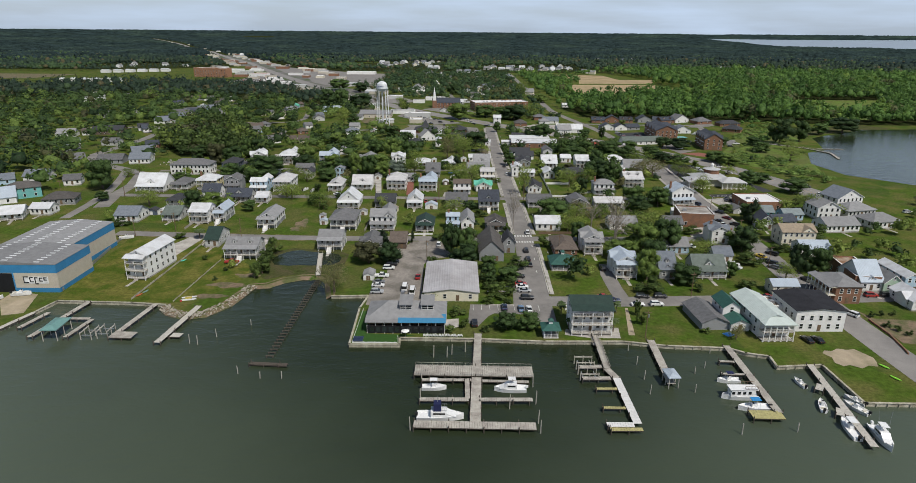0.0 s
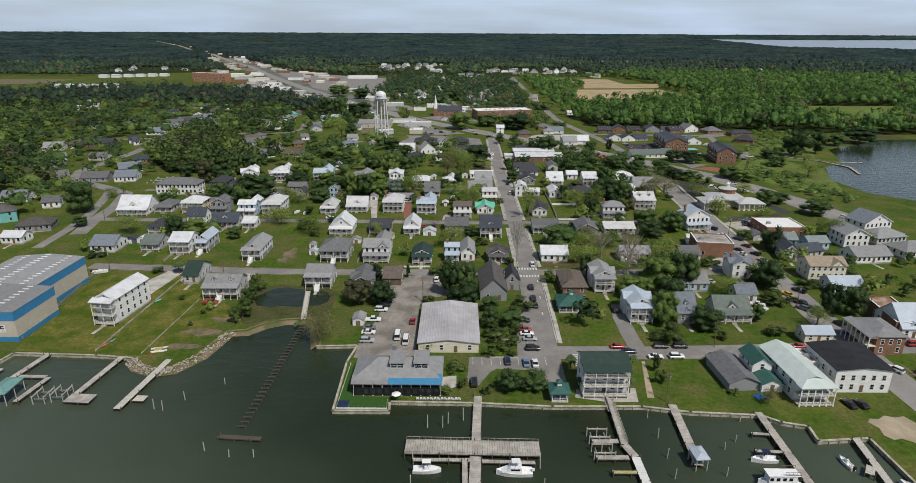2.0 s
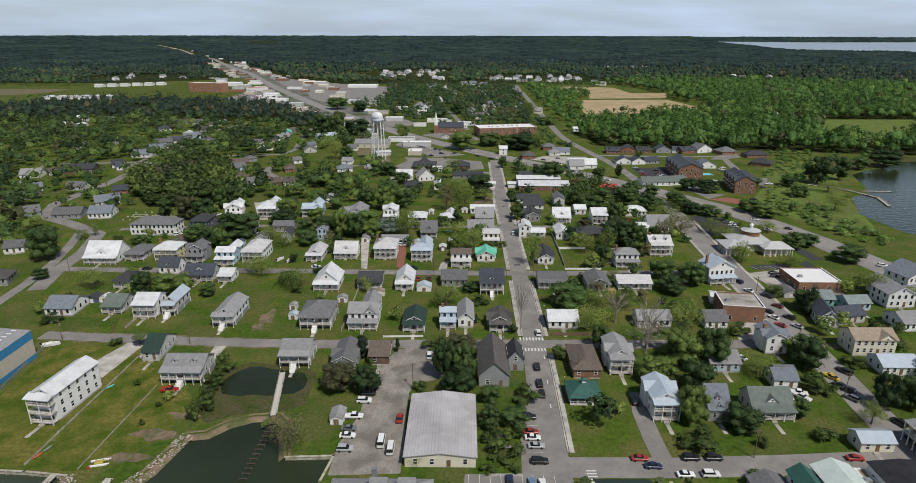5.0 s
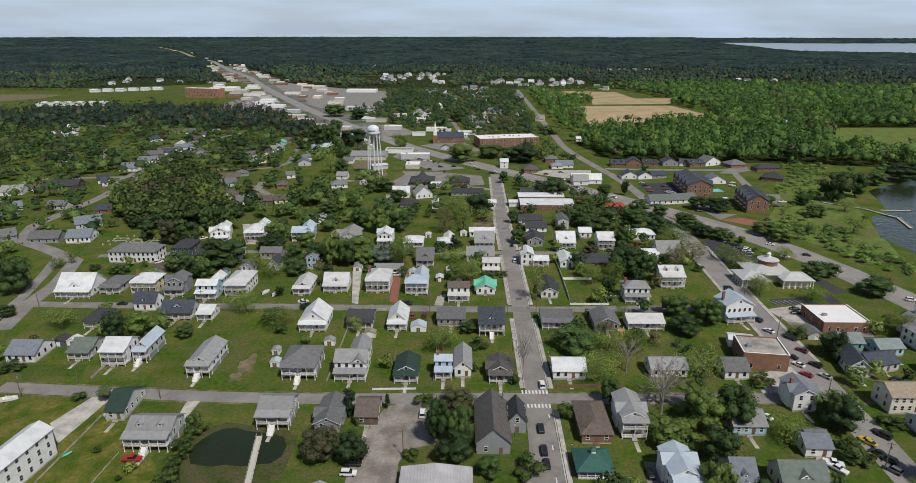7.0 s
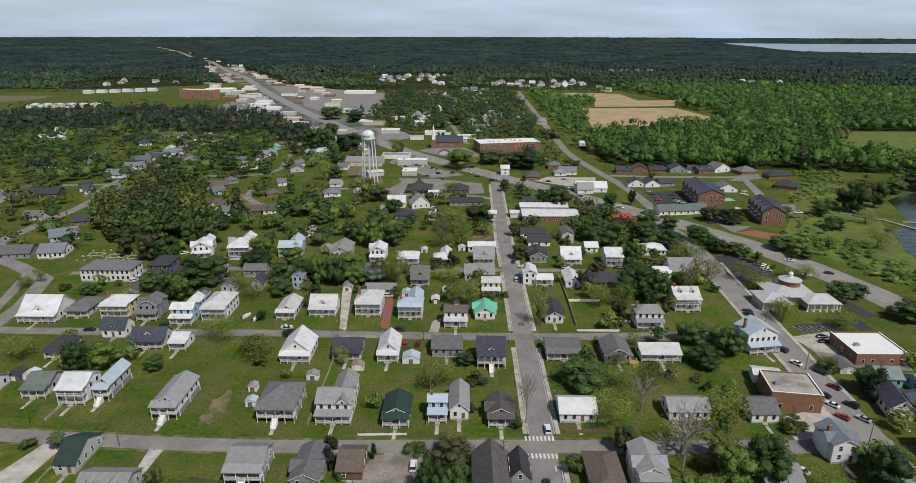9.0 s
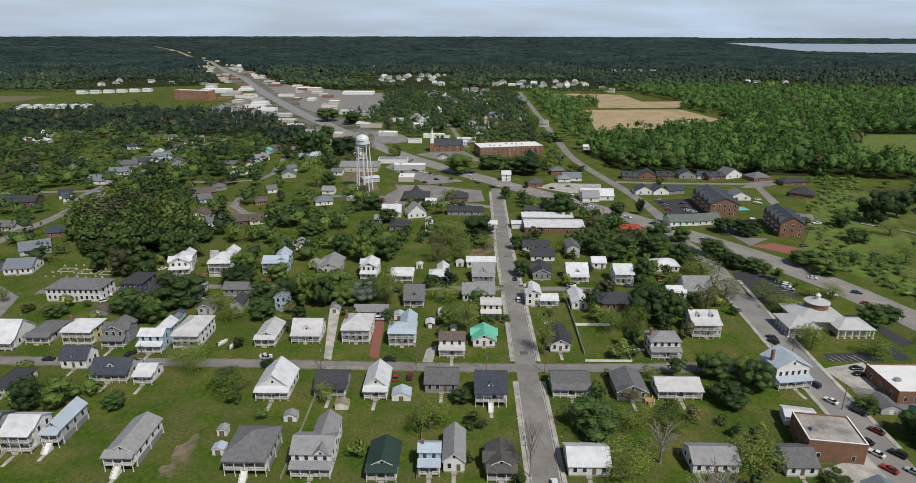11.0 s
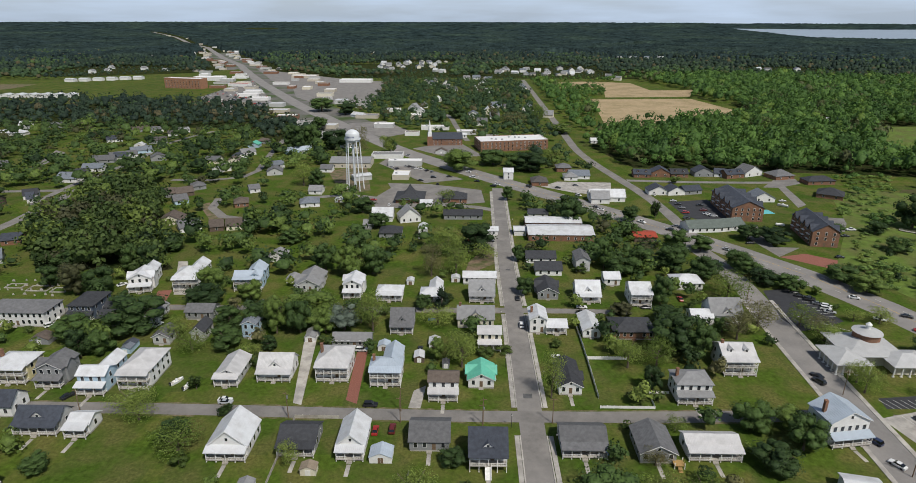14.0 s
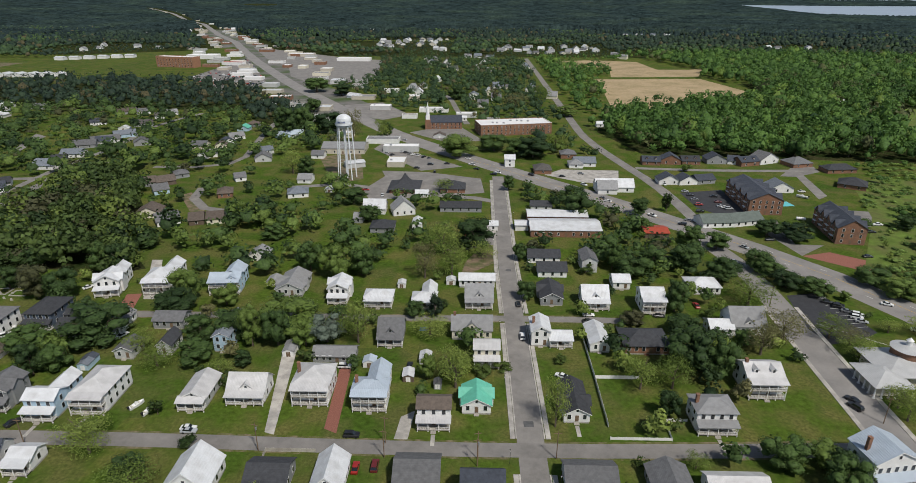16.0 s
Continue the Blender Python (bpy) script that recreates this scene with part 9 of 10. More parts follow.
def boat(x, y, long, heading, style, label, z=WATER_Z):
    b = thing("boat", pose(x, y, z, 0, 0, heading), label, "boat", "moored boats")
    beam = long * (0.34 if long < 9 else 0.3)
    free = 0.5 + 0.07 * long
    part("hull", hull_mesh(long, beam, free), None, b)
    bm = bmesh.new()
    box(bm, -long * 0.48, -0.25, 0.1, -long * 0.48 - 0.5 + 0.3, 0.25, free + 0.5)
    box(bm, -long * 0.5 - 0.5, -0.22, free, -long * 0.5 + 0.1, 0.22, free + 0.55)
    part("outboard_motor", bm, DARK if style != "cruiser" else HULL, b)
    bm = bmesh.new()
    box(bm, -long * 0.08, -beam * 0.16, free - 0.3, long * 0.08, beam * 0.16, free + 0.75)
    part("console", bm, HULL, b)
    bm = bmesh.new()
    box(bm, long * 0.03, -beam * 0.15, free + 0.75, long * 0.05, beam * 0.15, free + 1.1)
    part("windscreen", bm, CARGLASS, b)
    if style in ("top", "blue_top", "dark_top"):
        bm = bmesh.new()
        box(bm, -long * 0.16, -beam * 0.32, free + 2.0, long * 0.14, beam * 0.32, free + 2.1)
        part("canopy", bm, {"top": HULL, "blue_top": SKYCANVAS, "dark_top": NAVY}[style], b)
        for u in (-long * 0.14, long * 0.12):
            for v in (-beam * 0.28, beam * 0.28):
                bm = bmesh.new()
                tube(bm, u, v, free - 0.3, free + 2.0, 0.03, n=5)
                part("stanchion", bm, METAL, b)
    elif style in ("cruiser", "trawler"):
        bm = bmesh.new()
        v0 = [(-long * 0.2, free - 0.25), (long * 0.34, free + 0.1), (long * 0.2, free + 0.6), (long * 0.1, free + 1.35), (-long * 0.2, free + 1.35)]
        for s in (0,):
            lo = [bm.verts.new((u, -beam * 0.36, w)) for u, w in v0]
            hi = [bm.verts.new((u, beam * 0.36, w)) for u, w in v0]
            bm.faces.new(lo)
            bm.faces.new(hi[::-1])
            for i in range(5):
                bm.faces.new([lo[i], hi[i], hi[(i + 1) % 5], lo[(i + 1) % 5]])
        bmesh.ops.recalc_face_normals(bm, faces=bm.faces[:])
        part("cabin", bm, HULL, b)
        bm = bmesh.new()
        for s in (-1, 1):
            box(bm, -long * 0.15, s * beam * 0.365 - 0.01, free + 0.65, long * 0.1, s * beam * 0.365 + 0.01, free + 1.1)
        part("cabin_window", bm, CARGLASS, b)
        if style == "trawler":
            bm = bmesh.new()
            box(bm, -long * 0.14, -beam * 0.28, free + 1.36, long * 0.02, beam * 0.28, free + 3.4)
            part("flybridge", bm, NAVY, b)
            bm = bmesh.new()
            rail(bm, long * 0.03, -beam * 0.25, long * 0.14, -beam * 0.25, free + 1.4)
            rail(bm, long * 0.03, beam * 0.25, long * 0.14, beam * 0.25, free + 1.4)
            tube(bm, -long * 0.06, 0, free + 3.4, free + 5.2, 0.06, 0.03, 6)
            part("mast", bm, METAL, b)
        else:
            for s in (-1, 1):
                bm = bmesh.new()
                tube(bm, 0, s * beam * 0.36, free + 1.3, free + 6.5, 0.04, 0.015, 5, -long * 0.12, s * 0.5)
                part("outrigger", bm, METAL, b)
            bm = bmesh.new()
            box(bm, -long * 0.16, -beam * 0.3, free + 2.6, long * 0.08, beam * 0.3, free + 2.72)
            part("hardtop", bm, HULL, b)
    elif style == "house":
        bm = bmesh.new()
        box(bm, -long * 0.36, -beam * 0.4, free - 0.2, long * 0.3, beam * 0.4, free + 2.0)
        part("cabin", bm, HULL, b)
        bm = bmesh.new()
        box(bm, -long * 0.42, -beam * 0.46, free + 2.0, long * 0.34, beam * 0.46, free + 2.15)
        part("cabin_roof", bm, HULL, b)
        for u in (-0.25, -0.1, 0.05, 0.2):
            bm = bmesh.new()
            box(bm, long * u, -beam * 0.41, free + 0.7, long * u + 0.8, beam * 0.41, free + 1.5)
            part("cabin_window", bm, CARGLASS, b)
        bm = bmesh.new()
        rail(bm, -long * 0.4, -beam * 0.42, -long * 0.05, -beam * 0.42, free + 2.15, 0.8)
        rail(bm, -long * 0.4, beam * 0.42, -long * 0.05, beam * 0.42, free + 2.15, 0.8)
        part("deck_rail", bm, WOOD, b)
    else:
        bm = bmesh.new()
        box(bm, -long * 0.36, -beam * 0.35, free - 0.3, -long * 0.28, beam * 0.35, free + 0.2)
        part("seat", bm, CREAM, b)
        bm = bmesh.new()
        box(bm, long * 0.14, -beam * 0.3, free - 0.3, long * 0.22, beam * 0.3, free + 0.15)
        part("seat", bm, CREAM, b)
    return b


boat(-5.6, 139.6, 6.6, 0, "top", "white centre-console motor boat tied at the town dock")
boat(14.6, 139.0, 8.4, 180, "cruiser", "white low sport cruiser tied at the town dock")
boat(-3.6, 126.6, 11.5, 0, "trawler", "white trawler yacht with a navy canvas bridge")
boat(74.2, 136.2, 9.5, 180, "house", "white houseboat with a sun deck")
boat(75.6, 131.2, 8, 180, "blue_top", "pontoon boat with a bright blue canopy")
boat(74.6, 144.0, 6.2, 180, "dark_top", "white skiff with a dark canopy")
boat(93.6, 143.0, 4.6, 100, "open", "white open skiff at anchor")
boat(93.6, 132.4, 5.6, 70, "open", "white covered motor boat on a lift")
boat(101.6, 131.4, 6.4, 120, "open", "white centre-console boat beside the pale pier")
boat(103.4, 134.8, 5.2, 125, "open", "small white skiff near the bulkhead")
boat(94.8, 122.8, 8.4, 84, "top", "large white centre-console boat beside the pale pier")
boat(100.2, 119.4, 9.4, 262, "cruiser", "white sport fishing boat with tall outriggers")
boat(-153, 196, 6.4, 10, "open", "white motor boat parked before the warehouse", 0.36)
boat(-159, 191, 5.6, 60, "open", "white motor boat parked in the boat yard", 0.36)
boat(-164, 192, 5.6, 70, "open", "white motor boat parked in the boat yard", 0.36)
boat(-148, 258, 6.0, 20, "open", "white motor boat stored behind the warehouse", 0.36)
boat(-63.5, 360, 5.0, 70, "open", "small white boat parked on a lawn", 0.36)
boat(-84, 346, 4.5, 70, "open", "small white boat parked on a lawn", 0.36)
boat(222, 566, 7, 140, "open", "white boat parked near the apartments", 0.36)


def rocks(name, spots, label):
    rng = random.Random(3)
    v, f = [], []
    base = [(0, 0, 1), (0.9, 0, 0.3), (0.25, 0.85, 0.35), (-0.75, 0.5, 0.3), (-0.7, -0.55, 0.35), (0.3, -0.85, 0.3), (0, 0, -0.6)]
    tri = [(0, 1, 2), (0, 2, 3), (0, 3, 4), (0, 4, 5), (0, 5, 1), (6, 2, 1), (6, 3, 2), (6, 4, 3), (6, 5, 4), (6, 1, 5)]
    for x, y, z, s in spots:
        k, a = len(v), rng.uniform(0, 6.3)
        v += [(x + s * (p * math.cos(a) - q * math.sin(a)) * rng.uniform(0.7, 1.2), y + s * (p * math.sin(a) + q * math.cos(a)) * rng.uniform(0.7, 1.2), z + r * s * rng.uniform(0.6, 1.0)) for p, q, r in base]
        f += [(k + i, k + j, k + m) for i, j, m in tri]
    tagged(new(name, from_arrays(name, np.array(v), np.array(f), ROCK)), label, "rocks", "", "stuff")


rng = random.Random(6)
spots = []
shore = SHORE[5:12]
for i in range(520):
    k = rng.randrange(len(shore) - 1)
    t, o = rng.random(), rng.uniform(-2.2, 1.6)
    (ax, ay), (bx, by) = shore[k], shore[k + 1]
    u = Vector((bx - ax, by - ay)).normalized()
    spots.append((ax + (bx - ax) * t - u.y * o * 1.0, ay + (by - ay) * t + u.x * o, 0.05 + 0.35 * min(0, o + 0.4), rng.uniform(0.15, 0.5)))
rocks("riprap", spots, "pale broken riprap stones along the point")

# ---- street furniture and markings ----
def bar(name, x, y, w, d, yaw, z, material, label, category):
    bm = bmesh.new()
    box(bm, -w / 2, -d / 2, 0, w / 2, d / 2, 0.012)
    ob = part(name, bm, material)
    ob.matrix_basis = pose(x, y, z, 0, 0, yaw)
    return tagged(ob, label, category, name.replace("_", " ") + "s", "")


for i in range(6):
    bar("bay_line", 148.4 + 2.4 * i, 341.6, 0.14, 5.2, 22, 0.09, PAINT, "white painted parking bay line on blacktop", "road marking")
for i in range(9):
    bar("bay_line", 161.4 + 0.42 * i, 428 - 3.0 * i, 4.6, 0.14, 8, 0.09, PAINT, "white painted parking bay line on blacktop", "road marking")
for y in (257.6, 265.8):
    for i in range(8):
        bar("crosswalk_bar", 26.1 + 1.2 * i, y, 0.6, 2.2, 0, 0.085, PAINT, "white painted crosswalk bar on asphalt", "road marking")
for i in range(7):
    bar("crosswalk_bar", 38.5, 186 + 1.1 * i, 2.6, 0.5, 0, 0.085, PAINT, "white painted crosswalk bar on asphalt", "road marking")
for i in range(8):
    bar("crosswalk_bar", 126 + 0.5 * i, 189 + 1.3 * i, 2.6, 0.6, 10, 0.085, PAINT, "white painted crosswalk bar on asphalt", "road marking")
for y in (225, 212, 200):
    bar("parking_line", 24.6, y, 5.0, 0.12, 0, 0.085, PAINT, "white painted parking line", "road marking")
for i in range(9):
    bar("parking_line", 6 + 2.8 * i, 188.6, 0.12, 4.6, 0, 0.085, PAINT, "white painted parking line", "road marking")
for i in range(12):
    bar("parking_line", 150 + 1.4 * i, 405 - 1.2 * i, 4.4, 0.12, -30, 0.085, PAINT, "white painted parking line", "road marking")
for i in range(8):
    bar("parking_line", 150 + 2.8 * i, 333, 0.12, 5.0, 15, 0.085, PAINT, "white painted parking line", "road marking")
for y in (252, 236, 222):
    bar("lane_mark", 34 - 0.02 * (260 - y) * 3, y, 0.35, 2.2, 0, 0.085, PAINT, "white painted lane mark on asphalt", "road marking")
bar("road_patch", 31.3, 343.6, 3.0, 2.6, 0, 0.084, surface("dark_patch", (0.10, 0.10, 0.10), 0.9), "dark square asphalt patch at the crossing", "road patch")
bar("road_patch", 31.0, 452, 2.4, 2.0, 0, 0.084, bpy.data.materials["dark_patch"], "dark square asphalt patch on the street", "road patch")
way = ROADS[6][0]
for (ax, ay), (bx, by) in zip(way[:10], way[1:10]):
    n = int(math.dist((ax, ay), (bx, by)) / 11)
    a = math.degrees(math.atan2(by - ay, bx - ax))
    for i in range(n):
        px, py = ax + (bx - ax) * (i + 0.5) / n, ay + (by - ay) * (i + 0.5) / n
        u = Vector((bx - ax, by - ay)).normalized()
        for s, m, lab in ((0, YELLOW, "yellow"), (3.8 if i % 2 else -3.8, PAINT, "white")):
            bar("lane_dash", px - u.y * s, py + u.x * s, 11.4 if s == 0 else 3.2, 0.22, a, 0.075, m, lab + " painted lane line on the highway", "road marking")

STREET = ROADS[0][0]

def street_x(y):
    """Where the middle of the main street runs."""
    for (ax, ay), (bx, by) in zip(STREET, STREET[1:]):
        if ay <= y <= by:
            return ax + (bx - ax) * (y - ay) / (by - ay)
    return STREET[-1][0]


for lo, hi in ((200, 258), (268, 328), (337, 403), (411, 600)):
    for off, nm in ((5.1, "sidewalk_west"), (-5.2, "sidewalk_east")):
        if off < 0 or lo > 210:
            strip(nm, [(street_x(y), y) for y in range(lo, hi + 1, 11)], 0.7, 0.06, CONCRETE, "pale concrete sidewalk along the main street", "sidewalk", off, 0.06)
    for off in (4.1, -4.1):
        if off < 0 or lo > 210:
            strip("kerb", [(street_x(y), y) for y in range(lo, hi + 1, 11)], 0.2, 0.06, CONCRETE, "pale concrete kerb along the main street", "kerb", off, 0.12)


def pole_mesh():
    bm = bmesh.new()
    tube(bm, 0, 0, -0.5, 9.5, 0.15, 0.1, 8)
    return mesh_of("pole", bm, WOOD)


POLE = pole_mesh()
ARM = (lambda q: (box(q, -1.1, -0.06, 8.7, 1.1, 0.06, 8.84), mesh_of("crossarm", q, WOOD))[1])(bmesh.new())
CAN = (lambda q: (tube(q, 0.3, 0, 7.2, 8.1, 0.22, 0.22, 10), mesh_of("transformer", q, METAL))[1])(bmesh.new())


def utility_pole(x, y):
    p = thing("utility_pole", pose(x, y, 0, 0, 0, (x * 7) % 40 - 20), "brown wooden utility pole with a crossarm", "utility pole", "utility poles")
    part("pole", POLE, None, p)
    part("crossarm", ARM, None, p)
    if int(x + y) % 2:
        part("transformer", CAN, None, p)


def street_lamp(x, y):
    p = thing("street_lamp", pose(x, y, 0), "dark metal street lamp beside the main street", "street lamp", "street lamps")
    for nm, args, m in (("pole", (0, 0, 0, 4.2, 0.07, 0.05, 8), DARK), ("lantern", (0, 0, 4.2, 4.8, 0.12, 0.2, 8), TRIM), ("cap", (0, 0, 4.8, 5.0, 0.24, 0.05, 8), DARK)):
        bm = bmesh.new()
        tube(bm, *args)
        part(nm, bm, m, p)


for y in (232, 286, 318, 352, 388, 430, 470, 520):
    street_lamp(37.4, y)
    street_lamp(24.8 if y > 260 else 21.5, y + 9)


def fence(pts, h, material, label, gap=2.2):
    f = thing("fence", pose(0, 0, 0), label, "fence", "fences")
    for (ax, ay), (bx, by) in zip(pts, pts[1:]):
        long = math.dist((ax, ay), (bx, by))
        m = Matrix.Translation((ax, ay, 0)) @ Matrix.Rotation(math.atan2(by - ay, bx - ax), 4, "Z")
        n = max(1, int(long / gap))
        for i in range(n):
            bm = bmesh.new()
            prism(bm, [(long * i / n + 0.06, 0.08), (long * (i + 1) / n - 0.06, 0.08), (long * (i + 1) / n - 0.06, h)] + [(long * (i + 1 - (k + 0.5) / 6) / n, h - (0.0 if k % 2 else 0.08)) for k in range(6)] + [(long * i / n + 0.06, h)], -0.02, 0.02, "y")
            part("panel", bm, material, f, at=m)
            bm = bmesh.new()
            box(bm, long * i / n - 0.06, -0.06, -0.1, long * i / n + 0.06, 0.06, h + 0.1)
            part("post", bm, material, f, at=m)


fence([(55.4, 397), (55.2, 367), (54.7, 342.6)], 1.6, TRIM, "white board fence between two lawns")
fence([(55.2, 367.4), (70, 367.4)], 1.4, TRIM, "white board fence behind a lawn")
fence([(54.2, 337.4), (71.9, 337.4), (71.9, 346), (79, 346)], 1.1, TRIM, "low white picket fence along the street")
fence([(-26, 266.3), (-10.8, 266.9)], 0.9, TRIM, "low white picket fence before a cottage")
fence([(38.5, 268.6), (62, 268.8)], 1.5, WOOD, "brown board fence beside the lane")
fence([(-31.2, 186), (-31.2, 163), (-17.6, 163), (-17.9, 167.2)], 0.5, TRIM, "low white railing along the restaurant bulkhead", 3.0)
fence([(-112.9, 192.9), (-111.4, 258)], 0.8, BULK, "low weathered board fence across the grass")
fence([(-97.7, 191.4), (-96.2, 232)], 0.6, BULK, "low weathered board edging across the grass")
fence([(-141, 200), (-150, 258)], 1.3, METAL, "grey mesh fence beside the warehouse", 3.0)
fence([(-43, 271), (-43, 330), (-29, 330)], 1.4, PLANK, "grey board fence between gardens")
fence([(-5, 272), (-5, 306)], 1.4, PLANK, "grey board fence between gardens")
fence([(-160, 300), (-128, 300), (-128, 272)], 1.2, PLANK, "grey board fence round a back garden")


def chair_mesh():
    bm = bmesh.new()
    box(bm, -0.3, -0.3, 0.3, 0.3, 0.3, 0.36)
    box(bm, -0.3, 0.26, 0.36, 0.3, 0.36, 1.0)
    for u in (-0.36, 0.3):
        box(bm, u, -0.3, 0.0, u + 0.07, 0.3, 0.55)
    return mesh_of("seat", bm, TRIM)


CHAIR = chair_mesh()
for i in range(13):
    c = new("lawn_chair", CHAIR)
    c.matrix_basis = pose(-9.6 + 0.95 * i, 167.4, 0.1, 0, 0, 180 + 20 * math.sin(i * 3))
    tagged(c, "white wooden lawn chair facing the river", "chair", "lawn chairs")


def umbrella(x, y):
    p = thing("umbrella", pose(x, y, 0.1), "white open patio umbrella by the bulkhead", "umbrella")
    bm = bmesh.new()
    tube(bm, 0, 0, 0, 2.4, 0.03, n=6)
    part("pole", bm, METAL, p)
    bm = bmesh.new()
    tube(bm, 0, 0, 2.1, 2.6, 1.3, 0.05, 10)
    part("canopy", bm, TRIM, p)


umbrella(-15.4, 166.9)


def solar(x, y):
    p = thing("solar_panel", pose(x, y, 0.1), "dark blue solar panel array on the turf", "solar panel")
    for i in range(3):
        for k in range(2):
            bm = bmesh.new()
            box(bm, -1.5 + 1.03 * i, -1.6 + 1.65 * k, 0.5, -0.52 + 1.03 * i, 0.0 + 1.65 * k, 0.55)
            part("panel", bm, surface("solar_cell", (0.02, 0.03, 0.06), 0.2, gloss=0.7), p)
    bm = bmesh.new()
    for u in (-1.4, 1.4):
        box(bm, u - 0.04, -1.5, 0, u + 0.04, 1.6, 0.5)
    part("frame", bm, METAL, p)


solar(-29.6, 164.6)


def kayak(x, y, yaw, col, name):
    bm = bmesh.new()
    rows = []
    for i in range(9):
        t = i / 8
        r = 0.36 * math.sin(math.pi * t) ** 0.6 + 0.01
        rows.append([bm.verts.new((-1.6 + 3.2 * t, r * math.cos(a), 0.28 + 0.22 * (r / 0.37) * math.sin(a) + 0.1 * (2 * t - 1) ** 2)) for a in np.linspace(0, 2 * math.pi, 8, endpoint=False)])
    for p, q in zip(rows, rows[1:]):
        for k in range(8):
            bm.faces.new([p[k], p[(k + 1) % 8], q[(k + 1) % 8], q[k]])
    ob = part("kayak", bm, surface(name + "_plastic", col, 0.4, 0.05))
    ob.matrix_basis = pose(x, y, 0, 0, 0, yaw)
    tagged(ob, name + " plastic kayak lying on the grass", "kayak", "kayaks")


kayak(-112.0, 196.6, 70, (0.5, 0.12, 0.05), "orange")
kayak(-111.2, 199.6, 74, (0.16, 0.25, 0.22), "grey green")
kayak(-111.0, 231, 62, (0.10, 0.55, 0.42), "turquoise")
kayak(78.8, 181, 100, (0.10, 0.55, 0.42), "turquoise")
kayak(79.6, 177, 98, (0.25, 0.6, 0.10), "lime green")
kayak(121.6, 150.8, 118, (0.25, 0.65, 0.05), "lime green")
kayak(120.6, 144.6, 116, (0.25, 0.65, 0.05), "lime green")


def catamaran(x, y):
    p = thing("beach_catamaran", pose(x, y, 0, 0, 0, 15), "small beach catamaran on the sandy point", "boat")
    for v, col in ((-1.1, HULL), (1.1, HULL)):
        bm = bmesh.new()
        box(bm, -2.4, v - 0.2, 0.05, 2.0, v + 0.2, 0.45)
        box(bm, 2.0, v - 0.12, 0.2, 2.6, v + 0.12, 0.5)
        part("hull", bm, col, p)
    bm = bmesh.new()
    box(bm, -1.2, -0.9, 0.5, 1.0, 0.9, 0.56)
    part("trampoline", bm, surface("yellow_canvas", (0.5, 0.4, 0.08), 0.8), p)
    bm = bmesh.new()
    box(bm, -2.6, -1.8, 0.0, -2.0, -1.2, 0.5)
    part("red_float", bm, surface("red_plastic", (0.5, 0.04, 0.04), 0.5), p)


catamaran(-93.4, 194)

# ---- cars ----
PAINTS = {"white": (0.72, 0.72, 0.70), "silver": (0.38, 0.39, 0.40), "grey": (0.16, 0.165, 0.17), "black": (0.018, 0.018, 0.02), "red": (0.34, 0.025, 0.02), "maroon": (0.13, 0.02, 0.02), "navy": (0.02, 0.03, 0.075), "blue": (0.13, 0.21, 0.32), "yellow": (0.55, 0.38, 0.03)}
PAINTS = {k: surface("car_paint_" + k, c, 0.3, 0.03, 1.0, 0.0, 0.2, gloss=0.6) for k, c in PAINTS.items()}
SHAPE = {  # length, width, body outline and cabin outline as (along, up)
    "sedan": (4.7, 1.8, [(-2.3, 0.3), (2.3, 0.3), (2.35, 0.6), (2.2, 0.8), (1.1, 0.95), (-1.5, 1.0), (-2.3, 0.92)], [(1.05, 0.93), (0.3, 1.42), (-0.9, 1.44), (-1.7, 0.98)]),
    "suv": (4.8, 1.9, [(-2.35, 0.35), (2.3, 0.35), (2.4, 0.7), (2.25, 1.0), (1.2, 1.12), (-2.3, 1.14)], [(1.15, 1.1), (0.45, 1.7), (-1.9, 1.74), (-2.3, 1.12)]),
    "pickup": (5.6, 1.95, [(-2.8, 0.45), (2.75, 0.45), (2.8, 0.8), (2.65, 1.1), (1.4, 1.2), (-2.8, 1.15)], [(1.3, 1.18), (0.7, 1.82), (-0.7, 1.84), (-0.95, 1.15)]),
    "van": (5.6, 2.0, [(-2.8, 0.4), (2.7, 0.4), (2.8, 0.9), (2.1, 1.25), (-2.8, 1.3)], [(2.0, 1.22), (1.4, 2.25), (-2.7, 2.3), (-2.8, 1.28)]),
}
WHEEL = (lambda q: (prism(q, [(0.34 * math.cos(a), 0.34 * math.sin(a)) for a in np.linspace(0, 2 * math.pi, 12, endpoint=False)], -0.11, 0.11, "y"), mesh_of("wheel", q, DARK))[1])(bmesh.new())
LAMP = (lambda q: (box(q, -0.03, -0.17, -0.07, 0.03, 0.17, 0.07), mesh_of("headlight", q, TRIM))[1])(bmesh.new())
TAIL = (lambda q: (box(q, -0.03, -0.12, -0.09, 0.03, 0.12, 0.09), mesh_of("taillight", q, PAINTS["red"]))[1])(bmesh.new())
CARS = {}


